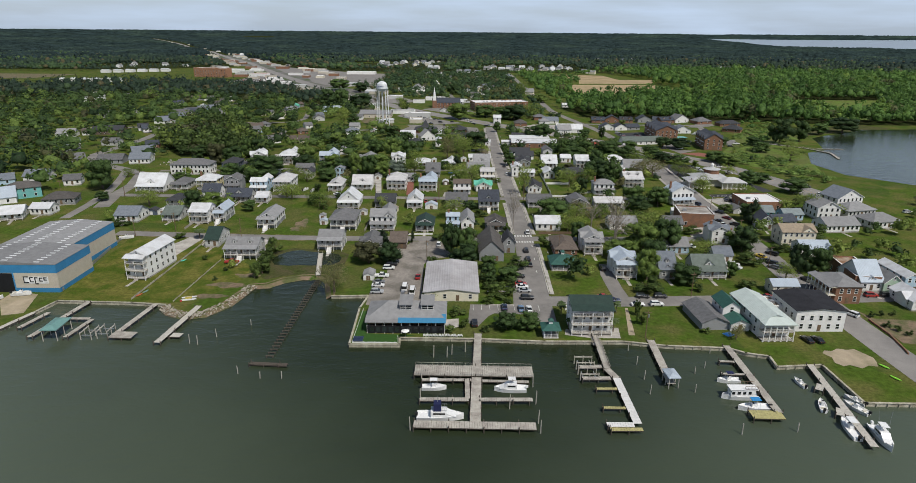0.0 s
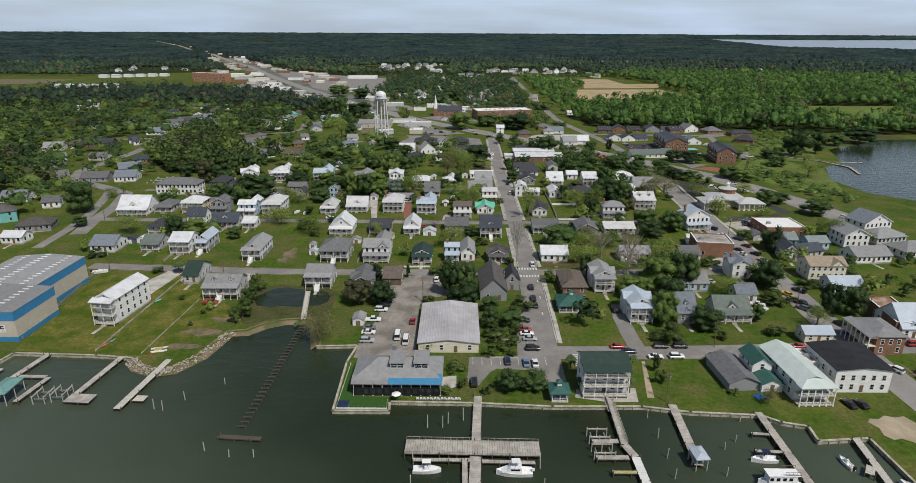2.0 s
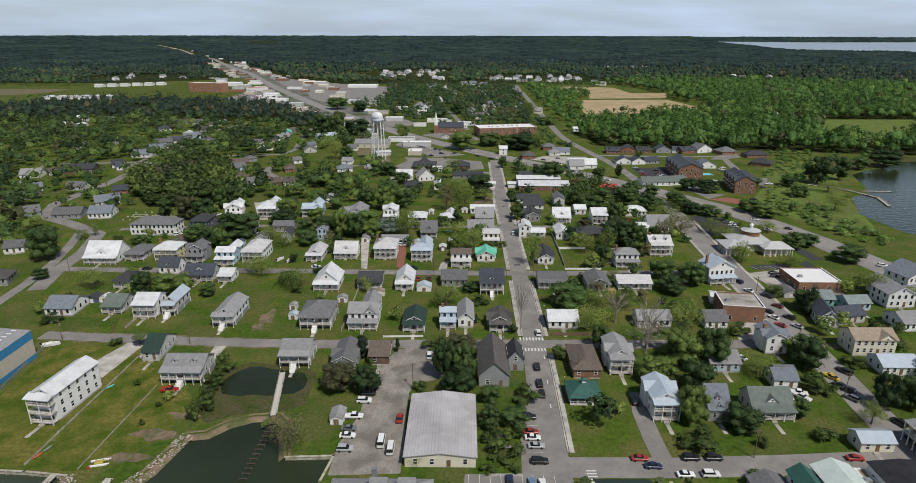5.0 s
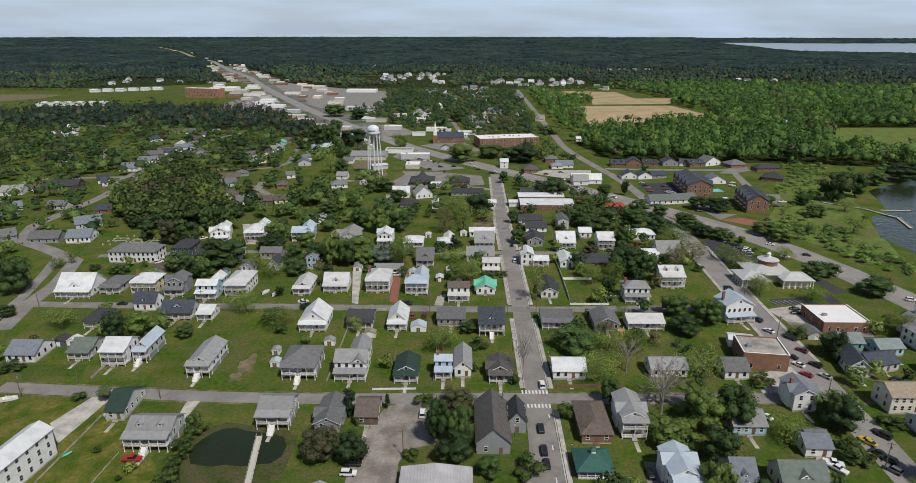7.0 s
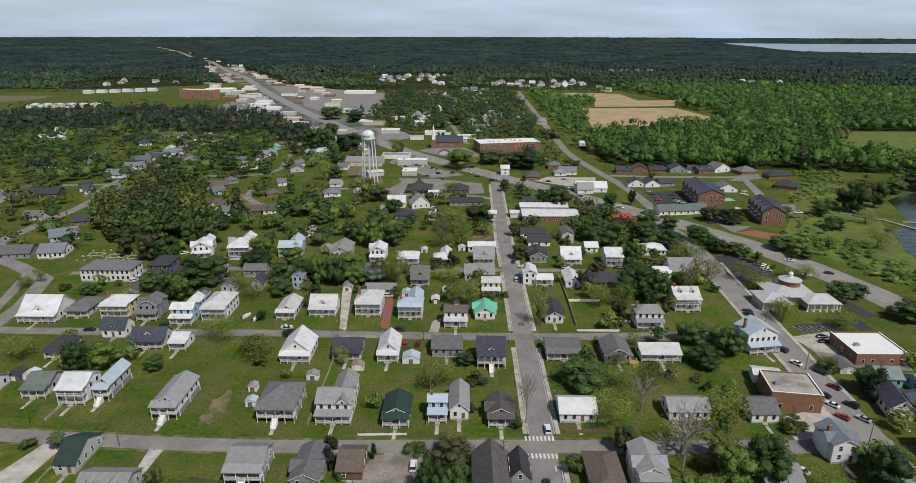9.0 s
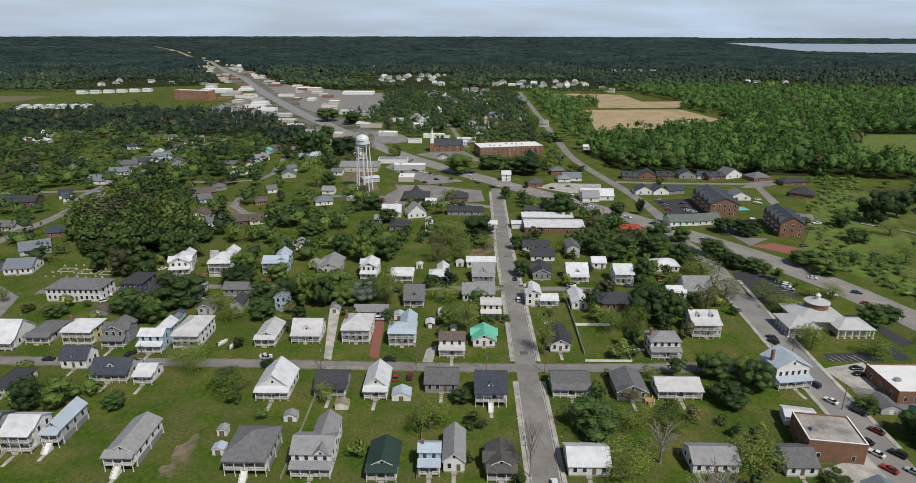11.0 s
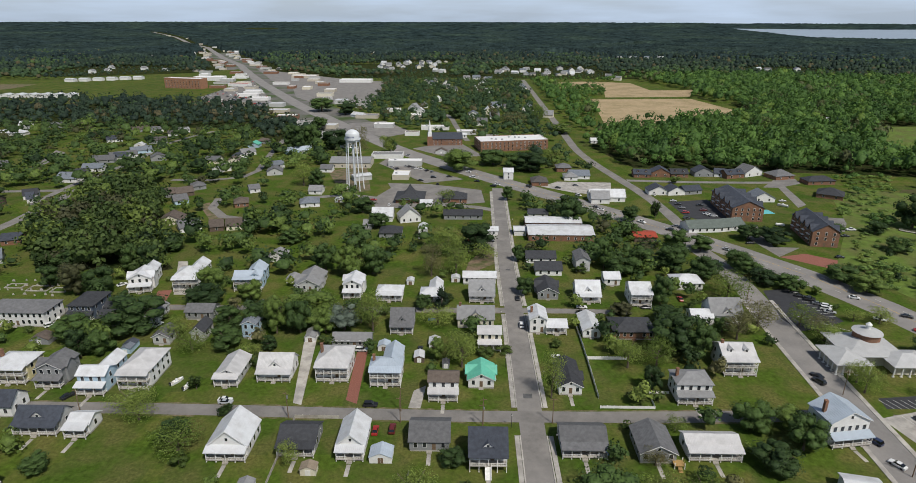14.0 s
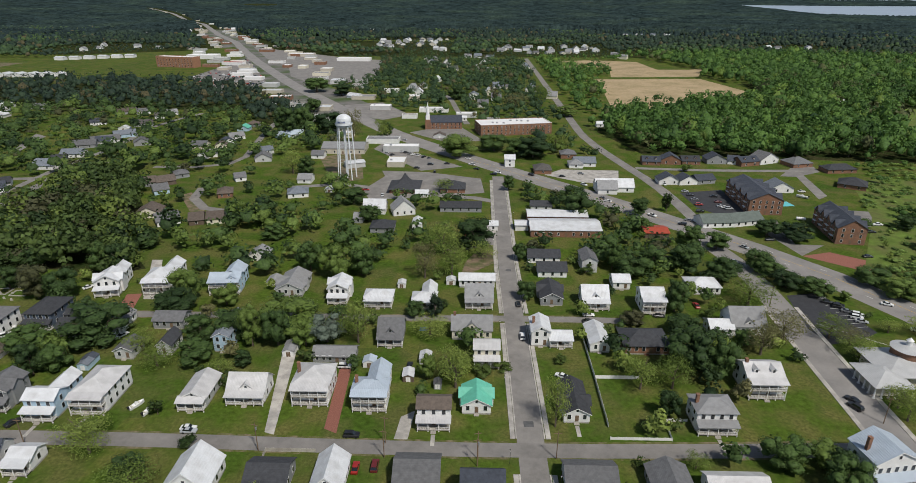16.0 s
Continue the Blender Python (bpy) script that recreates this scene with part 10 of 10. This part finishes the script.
def car_meshes(kind, colour):
    if (kind, colour) not in CARS:
        long, w, body, cab = SHAPE[kind]
        bm = bmesh.new()
        prism(bm, body, -w / 2, w / 2, "y")
        bmesh.ops.bevel(bm, geom=bm.edges[:], offset=0.07, segments=1, affect="EDGES")
        b = mesh_of("body", bm, PAINTS[colour])
        bm = bmesh.new()
        v = [[bm.verts.new((x, s * (w / 2 - (0.08 if i in (0, 3) else 0.24)), z)) for i, (x, z) in enumerate(cab)] for s in (-1, 1)]
        bm.faces.new(v[0])
        bm.faces.new(v[1][::-1])
        for i in range(4):
            bm.faces.new([v[0][i], v[1][i], v[1][(i + 1) % 4], v[0][(i + 1) % 4]])
        bmesh.ops.recalc_face_normals(bm, faces=bm.faces[:])
        g = mesh_of("cabin_glass", bm, CARGLASS)
        bm = bmesh.new()
        (x0, z0), (x1, z1) = cab[1], cab[2]
        box(bm, x1 + 0.02, -w / 2 + 0.22, min(z0, z1) + 0.0, x0 - 0.02, w / 2 - 0.22, max(z0, z1) + 0.05)
        r = mesh_of("roof_panel", bm, PAINTS[colour])
        CARS[kind, colour] = (b, g, r)
    return CARS[kind, colour]


def car(x, y, yaw, colour, kind):
    paved = any(near_line(x, y, q, wd / 2 - 0.5) for q, wd in ROADS) or any(inside(x, y, q) for q in AREAS)
    c = thing("car", pose(x, y, 0.06 if paved else 0.005, 0, 0, yaw), "%s %s parked or stopped on the pavement" % (colour, {"suv": "sport utility car", "sedan": "saloon car", "pickup": "pickup truck", "van": "delivery van"}[kind]), "car", "cars in the town")
    b, g, r = car_meshes(kind, colour)
    long, w = SHAPE[kind][:2]
    part("body", b, None, c)
    part("cabin_glass", g, None, c)
    part("roof_panel", r, None, c)
    for u in (-long * 0.3, long * 0.3):
        for v in (-w / 2 + 0.08, w / 2 - 0.08):
            part("wheel", WHEEL, None, c, at=pose(u, v, 0.34))
    for v in (-w * 0.34, w * 0.34) if y < 240 else ():
        part("headlight", LAMP, None, c, at=pose(long / 2 - 0.03, v, 0.7))
        part("taillight", TAIL, None, c, at=pose(-long / 2 + 0.06, v, 0.78))


car(-28.3, 200.1, 0, "silver", "suv")
car(-28.7, 206.1, 0, "white", "sedan")
car(-28.8, 209.4, 0, "grey", "sedan")
car(-28.4, 215.3, 0, "white", "pickup")
car(-26.6, 223.5, 0, "white", "suv")
car(-25.8, 227.5, 0, "black", "suv")
car(-25.5, 230.8, 0, "black", "sedan")
car(-14.5, 214.5, 90, "red", "sedan")
car(-18.6, 203.5, 90, "white", "van")
car(-15.6, 200.4, 90, "white", "van")
car(-7.6, 252.0, 90, "white", "suv")
car(24.1, 215.5, 0, "black", "suv")
car(24.1, 208.4, 0, "red", "sedan")
car(24.4, 205.8, 0, "white", "sedan")
car(25.0, 202.1, 0, "silver", "sedan")
car(25.2, 195.6, 0, "black", "suv")
car(16.6, 187.9, 90, "navy", "sedan")
car(22.2, 186.8, 90, "blue", "sedan")
car(24.9, 186.5, 90, "white", "sedan")
car(6.1, 175.6, 90, "black", "suv")
car(33.3, 269.7, 90, "white", "suv")
car(30.0, 244.7, 90, "black", "suv")
car(29.7, 234.1, 90, "black", "suv")
car(29.8, 228.2, 90, "black", "sedan")
car(66.5, 197.5, 0, "black", "suv")
car(72.8, 197.6, 0, "black", "suv")
car(62.9, 190.9, 0, "white", "sedan")
car(69.5, 191.0, 0, "white", "suv")
car(52.6, 197.2, 0, "red", "sedan")
car(55.4, 194.1, 0, "navy", "sedan")
car(111.3, 198.0, 0, "red", "sedan")
car(108.0, 166.0, 100, "black", "sedan")
car(111.2, 166.0, 100, "black", "sedan")
car(58.3, 224.4, 90, "black", "suv")
car(112.4, 229.6, -20, "white", "pickup")
car(134.0, 214.1, 110, "black", "suv")
car(133.0, 206.1, 120, "navy", "suv")
car(128.5, 240.2, 125, "yellow", "sedan")
car(135.0, 243.9, 125, "black", "sedan")
car(129.2, 231.4, 125, "black", "suv")
car(154.4, 333.6, 0, "black", "sedan")
car(203.7, 302.0, 0, "white", "suv")
car(132.7, 184.0, 120, "white", "suv")
car(143.0, 199.6, 0, "blue", "sedan")
car(149.4, 199.7, 0, "red", "suv")
car(155.0, 199.8, 0, "black", "suv")
car(239.4, 308.7, 0, "white", "suv")
car(-90.5, 228.7, 0, "red", "pickup")
car(-68.6, 338.7, 0, "white", "sedan")
car(-150.5, 334.7, 0, "black", "sedan")
car(-161.4, 393.4, 30, "white", "suv")
car(-29.0, 371.4, 0, "white", "suv")
car(-20.3, 336.9, 0, "black", "suv")
car(-16.8, 323.9, 90, "red", "sedan")
car(-11.7, 324.7, 90, "maroon", "suv")
car(33.3, 418.2, 90, "black", "sedan")
car(33.1, 392.7, 90, "white", "suv")
car(44.3, 367.9, 150, "white", "sedan")
car(-6.9, 372.4, 90, "black", "sedan")
car(12.8, 494.1, 0, "red", "sedan")
car(23.3, 492.1, 0, "black", "suv")
car(60.6, 410.0, 0, "white", "sedan")
car(59.7, 404.9, 0, "black", "sedan")
car(182.1, 493.2, 0, "white", "pickup")
car(207.2, 472.3, 0, "black", "sedan")
car(138.8, 464.3, 150, "silver", "sedan")
car(133.0, 353.9, 115, "black", "suv")
car(161.7, 423.6, -25, "black", "sedan")
car(164.0, 419.7, -25, "black", "suv")
car(165.5, 415.8, -25, "grey", "sedan")
car(166.4, 410.9, -25, "white", "suv")
car(166.5, 407.7, -25, "silver", "sedan")
car(106.2, 419.1, 90, "red", "sedan")
car(88.6, 410.0, 0, "black", "sedan")
car(70.1, 398.1, 90, "black", "suv")
car(169.0, 492.8, 0, "black", "sedan")
car(-159.2, 388.0, 45, "white", "suv")
car(-121.5, 339.6, 60, "black", "sedan")
car(-151.7, 428.4, 50, "white", "sedan")
car(-115.7, 389.7, 70, "white", "sedan")
car(-67.9, 337.4, 0, "silver", "sedan")
car(-54.2, 365.2, 0, "navy", "sedan")
car(-53.0, 713.7, 145, "white", "sedan")
car(10.4, 655.7, 150, "white", "sedan")
car(13.6, 637.9, 150, "white", "suv")
car(17.1, 625.8, 150, "black", "sedan")
car(32.3, 616.8, 150, "white", "sedan")
car(29.2, 611.8, 150, "black", "suv")
car(39.4, 602.5, 150, "black", "sedan")
car(-45.2, 718.2, 145, "silver", "sedan")
car(-17.1, 636.9, 0, "black", "suv")
car(-4.9, 639.6, 0, "black", "sedan")
car(-12.8, 616.7, 90, "black", "sedan")
car(-54.9, 572.8, 0, "red", "sedan")
car(-42.6, 561.6, 90, "white", "sedan")
car(-26.5, 627.3, 0, "black", "sedan")
car(-49.4, 665.7, 60, "black", "sedan")
car(-49.1, 681.1, 60, "white", "sedan")
car(-45.4, 678.4, 60, "black", "suv")
car(-42.5, 675.8, 60, "silver", "sedan")
car(-39.5, 673.2, 60, "black", "sedan")
car(-36.1, 669.7, 60, "grey", "sedan")
car(-33.1, 666.2, 60, "white", "sedan")
car(-54.3, 669.9, 60, "silver", "sedan")
car(-28.6, 663.8, 60, "white", "suv")
car(-23.9, 659.6, 60, "black", "sedan")
car(-19.4, 655.5, 60, "grey", "sedan")
car(97.6, 554.1, 150, "white", "sedan")
car(105.3, 528.5, 150, "black", "sedan")
car(130.7, 514.5, 150, "black", "suv")
car(136.2, 521.2, 150, "grey", "sedan")
car(151.9, 576.0, 0, "silver", "sedan")
car(152.8, 568.0, 0, "black", "sedan")
car(152.6, 559.7, 0, "grey", "sedan")
car(151.5, 549.0, 0, "red", "suv")
car(148.1, 536.5, 0, "black", "suv")
car(166.7, 565.6, 0, "black", "sedan")
car(165.2, 554.7, 0, "maroon", "sedan")
car(163.9, 546.9, 0, "silver", "sedan")
car(165.5, 544.4, 0, "white", "sedan")
car(167.0, 542.0, 0, "silver", "suv")
car(238.8, 517.0, 0, "white", "pickup")
car(229.1, 505.8, 0, "black", "sedan")
car(227.6, 577.9, 0, "white", "sedan")
car(143.2, 591.6, 90, "white", "sedan")
car(185.4, 422.4, -25, "white", "sedan")
car(183.7, 401.5, -25, "white", "sedan")
car(196.9, 404.3, -25, "black", "sedan")
car(193.7, 391.6, -25, "red", "sedan")
car(215.9, 364.0, -25, "black", "suv")
car(213.3, 343.8, -25, "white", "suv")
car(134.2, 357.5, 125, "black", "sedan")
car(132.4, 322.1, 120, "navy", "suv")
car(132.7, 312.1, 120, "white", "sedan")
car(138.3, 305.9, 125, "black", "suv")
car(137.7, 295.7, 125, "maroon", "sedan")
car(130.8, 284.8, 125, "white", "sedan")
car(137.0, 284.6, 125, "black", "suv")
car(130.2, 277.9, 125, "red", "sedan")
car(136.4, 276.9, 125, "silver", "sedan")
car(131.3, 290.6, 125, "black", "sedan")
car(135.1, 242.6, 125, "black", "suv")
car(128.5, 239.2, 125, "yellow", "sedan")
car(128.3, 234.4, 125, "black", "sedan")
car(127.7, 226.9, 125, "grey", "suv")
car(112.2, 227.2, 125, "white", "pickup")
car(103.5, 252.2, 120, "white", "sedan")
car(153.1, 329.5, 0, "black", "sedan")
car(168.0, 413.1, -25, "white", "suv")
car(165.0, 421.5, -25, "black", "sedan")
car(160.8, 274.4, -20, "black", "sedan")
utility_pole(-187.4, 332.4)
utility_pole(-130.6, 268.7)
utility_pole(-97.2, 260.0)
utility_pole(-145.2, 260.4)
utility_pole(-11.9, 231.7)
utility_pole(-10.1, 334.3)
utility_pole(15.9, 325.9)
utility_pole(134.0, 307.8)
utility_pole(130.1, 264.1)
utility_pole(125.9, 227.7)
utility_pole(-9.7, 328.6)
utility_pole(16.1, 328.6)
utility_pole(37.7, 329.2)
utility_pole(-45.3, 330.4)
utility_pole(-111.7, 330.5)
utility_pole(136.4, 420.0)
utility_pole(137.3, 346.8)
utility_pole(84.1, 198.4)
utility_pole(18.3, 252.8)
utility_pole(58.6, 167.2)
utility_pole(43.1, 239.7)
utility_pole(-221.3, 329.9)

# ---- old burial ground ----
def headstone_mesh(w, h):
    bm = bmesh.new()
    prism(bm, [(-w / 2, -0.1), (w / 2, -0.1), (w / 2, h * 0.8), (w * 0.3, h * 0.95), (0, h), (-w * 0.3, h * 0.95), (-w / 2, h * 0.8)], -0.09, 0.09, "y")
    box(bm, -w * 0.65, -0.22, -0.1, w * 0.65, 0.22, 0.12)
    return mesh_of("headstone", bm, CONCRETE)


STONES = [headstone_mesh(0.9, 1.1), headstone_mesh(0.7, 0.8), headstone_mesh(1.3, 0.9)]
grave_rng = random.Random(12)
for i in range(26):
    u, v = i % 7, i // 7
    stone = new("headstone", STONES[grave_rng.randrange(3)])
    stone.matrix_basis = pose(-206 + 5.0 * u + grave_rng.uniform(-1, 1), 417 + 5.2 * v + grave_rng.uniform(-0.8, 0.8), 0, 0, 0, grave_rng.uniform(-8, 8))
    tagged(stone, "pale weathered headstone on a grass burial ground", "headstone", "headstones of the burial ground")
for x0, y0, x1, y1 in ((-193, 421, -183, 427), (-181, 420, -174, 425), (-205, 424, -197, 429)):
    bm = bmesh.new()
    for a, b, c, d in ((x0, y0, x1, y0 + 0.3), (x0, y1 - 0.3, x1, y1), (x0, y0 + 0.3, x0 + 0.3, y1 - 0.3), (x1 - 0.3, y0 + 0.3, x1, y1 - 0.3)):
        box(bm, a, b, -0.05, c, d, 0.4)
    tagged(part("plot_kerb", bm, CONCRETE), "low pale stone kerb round a family plot", "kerb", "", "structure")

# ---- cars in the far car parks ----
def parked_rows():
    rng = random.Random(31)
    v, f = [], []
    outline = [(-2.3, 0.3), (2.3, 0.3), (2.3, 0.8), (1.1, 0.95), (0.4, 1.45), (-1.4, 1.48), (-2.0, 1.0), (-2.3, 0.9)]
    spots = []
    for lot in AREAS[-2:]:
        for px, py, w, h in scatter_open(lot, 9.0, rng):
            spots.append((px, py, rng.choice((0, 90, 180))))
    for x, y, turn in spots:
        c, s = math.cos(radians(turn)), math.sin(radians(turn))
        at = len(v)
        for side in (-0.9, 0.9):
            v += [(x + a * c - side * s, y + a * s + side * c, 0.1 + z) for a, z in outline]
        k = len(outline)
        f += [list(range(at, at + k)), list(range(at + 2 * k - 1, at + k - 1, -1))] + [[at + i, at + k + i, at + k + (i + 1) % k, at + (i + 1) % k] for i in range(k)]
    me = bpy.data.meshes.new("parked_cars")
    me.from_pydata(v, [], f)
    for colour in ("white", "silver", "black", "red", "navy"):
        me.materials.append(PAINTS[colour])
    per = len(outline) + 2
    tones = [rng.randrange(5) for _ in spots]
    me.polygons.foreach_set("material_index", [tones[i // per] for i in range(len(f))])
    tagged(new("parked_cars", me), "rows of cars in the highway car parks", "cars", "", "stuff")


def scatter_open(pts, gap, rng):
    xs, ys = [p[0] for p in pts], [p[1] for p in pts]
    out = []
    for i in range(int((max(xs) - min(xs)) / gap)):
        for k in range(int((max(ys) - min(ys)) / (gap * 1.6))):
            px, py = min(xs) + i * gap + rng.uniform(-1, 1), min(ys) + k * gap * 1.6
            if rng.random() < 0.4 and inside(px, py, pts) and not any(abs(px - hx) < w / 2 + 2 and hy - 2 < py < hy + d + 2 for hx, hy, w, d in HOUSES):
                out.append((px, py, 0, 0))
    return out


parked_rows()


# ---- waterfront corner ----
bm = bmesh.new()
VERGE = [(136.4, 180.6), (136.2, 170), (134.2, 160), (133.6, 158)]
for (ax, ay), (bx, by) in zip(VERGE, VERGE[1:]):
    n = Vector((by - ay, ax - bx, 0)).normalized() * 0.2
    lo = [bm.verts.new((p[0] + s * n.x, p[1] + s * n.y, 0)) for p, s in (((ax, ay), 1), ((bx, by), 1), ((bx, by), -1), ((ax, ay), -1))]
    hi = [bm.verts.new((v.co.x, v.co.y, 0.6)) for v in lo]
    bm.faces.new(hi)
    for i in range(4):
        bm.faces.new([lo[i], lo[(i + 1) % 4], hi[(i + 1) % 4], hi[i]])
bmesh.ops.recalc_face_normals(bm, faces=bm.faces[:])
tagged(part("garden_wall", bm, BRICK), "low red brick garden wall beside the street", "wall", "", "structure")
for x, y, w in ((139, 176, 3.2), (140.5, 173, 3.0), (142, 170, 2.4), (138.5, 183, 2.6), (142.5, 184, 2.4), (147, 184.5, 2.6)):
    shrub(x, y, w, 1.9)


def earth_patch(x, y, rx, ry, k):
    """A worn patch of bare earth with a ragged outline."""
    pts = []
    for i in range(26):
        a = 2 * math.pi * i / 26
        f = 0.75 + 0.55 * noise.noise(Vector((math.cos(a) * 1.7 + k * 5, math.sin(a) * 1.7, k)))
        pts.append((x + rx * f * math.cos(a), y + ry * f * math.sin(a)))
    sheet("earth_patch", pts, 0.03 + 0.002 * k, DIRT, "worn patch of bare brown earth in a lawn", "ground")


for k, spot in enumerate([(-75.0, 283.4, 4.5, 8), (-76.7, 274.1, 3, 4), (-83.7, 206.1, 9, 3.5), (-80.6, 216.0, 6, 3), (-87.0, 196.6, 7, 3), (141.8, 262.1, 3, 3), (89.8, 300.1, 3, 2)]):
    earth_patch(*spot, k)


# ---- more traffic and things in the yards ----
car(117.8, 528.6, -52, "white", "pickup")
car(151.6, 482.3, -55, "silver", "sedan")
car(88.8, 588.2, -50, "white", "suv")
car(95.8, 560.0, -50, "grey", "sedan")
car(55.6, 611.0, -48, "black", "suv")
car(77.0, 608.3, -10, "black", "sedan")
car(91.1, 615.4, -10, "grey", "sedan")
for y in (190.8, 202.4, 207.0):
    bm = bmesh.new()
    box(bm, 11.4, y - 0.5, 0.0, 20.2, y + 0.5, 0.05)
    tagged(part("garden_path", bm, CONCRETE), "pale concrete garden path between hedges", "path", "", "structure")
for off in (6.4, -6.4):
    strip("sidewalk", ROADS[5][0][3:9], 0.8, 0.06, CONCRETE, "pale concrete sidewalk beside the street", "sidewalk", off, 0.06)
TARP = surface("blue_tarpaulin", (0.03, 0.16, 0.42), 0.5, 0.2, 0.5, 0.4, 0.3)


def tarp(x, y, w, d, yaw):
    """A crumpled sheet laid over a low heap."""
    bm = bmesh.new()
    rows = [[bm.verts.new((w * (i / 6 - 0.5), d * (k / 6 - 0.5), 0.02 + 0.7 * math.sin(math.pi * i / 6) * math.sin(math.pi * k / 6) * (0.8 + 0.4 * noise.noise(Vector((i, k, x)))))) for i in range(7)] for k in range(7)]
    for p, q in zip(rows, rows[1:]):
        for i in range(6):
            bm.faces.new([p[i], p[i + 1], q[i + 1], q[i]])
    ob = part("tarpaulin", bm, TARP)
    ob.matrix_basis = pose(x, y, 0, 0, 0, yaw)
    tagged(ob, "crumpled blue tarpaulin over a heap in a yard", "tarpaulin", "tarpaulins")


tarp(50.5, 316.0, 3.4, 2.8, 10)
tarp(85.6, 170.2, 3.0, 2.4, 20)
tarp(-4.0, 398.0, 3.2, 2.6, 0)
boat(-89.3, 349.0, 5.0, 60, "open", "small white skiff lying on a lawn", 0.0)


def tank(x, y, yaw):
    """A horizontal white gas tank on two saddles."""
    t = thing("gas_tank", pose(x, y, 0, 0, 0, yaw), "white horizontal gas tank on saddles in the grass", "tank")
    bm = bmesh.new()
    rows = []
    for u, r in ((-2.6, 0.05), (-2.5, 0.5), (-2.2, 0.8), (2.2, 0.8), (2.5, 0.5), (2.6, 0.05)):
        rows.append([bm.verts.new((u, r * math.cos(a), 1.2 + r * math.sin(a))) for a in np.linspace(0, 2 * math.pi, 14, endpoint=False)])
    for p, q in zip(rows, rows[1:]):
        for k in range(14):
            bm.faces.new([p[k], p[(k + 1) % 14], q[(k + 1) % 14], q[k]])
    part("shell", bm, TRIM, t)
    for u in (-1.5, 1.5):
        bm = bmesh.new()
        box(bm, u - 0.15, -0.6, 0.0, u + 0.15, 0.6, 0.62)
        part("saddle", bm, CONCRETE, t)


tank(200.4, 524.1, -20)


def yard_stair(x, y, yaw):
    """A raw timber deck stair with handrails."""
    s = thing("deck_stair", pose(x, y, 0, 0, 0, yaw), "new yellow timber deck stair behind a cottage", "stair")
    raw = surface("raw_timber", (0.42, 0.27, 0.10), 0.8, 0.15, 0.6, 0.3, 0.1)
    bm = bmesh.new()
    box(bm, -1.5, 0, 1.0, 1.5, 2.6, 1.15)
    part("deck", bm, raw, s)
    for i in range(5):
        bm = bmesh.new()
        box(bm, -0.6, -0.3 * (i + 1), 0.82 - 0.19 * i, 0.6, -0.3 * i, 0.88 - 0.19 * i)
        part("tread", bm, raw, s)
    for u in (-1.4, 1.4):
        for v in (0.1, 2.5):
            part("post", POST, None, s, at=pose(u, v, 0) @ Matrix.Diagonal((1, 1, 2.0, 1)))
    for u in (-1.45, 1.37):
        bm = bmesh.new()
        box(bm, u, 0, 1.95, u + 0.08, 2.6, 2.03)
        part("handrail", bm, raw, s)


yard_stair(70.8, 309.5, 0)

sheet("dry_lawn", [(-139, 193), (-112, 191.8), (-99, 190.8), (-92, 192), (-86, 199), (-82, 208), (-80, 216), (-82, 226), (-88, 232), (-97, 236), (-100, 246), (-110, 257), (-126, 258), (-147, 258), (-141, 205)], 0.012, DRY, "yellowing dry lawn beside the cove", "lawn")
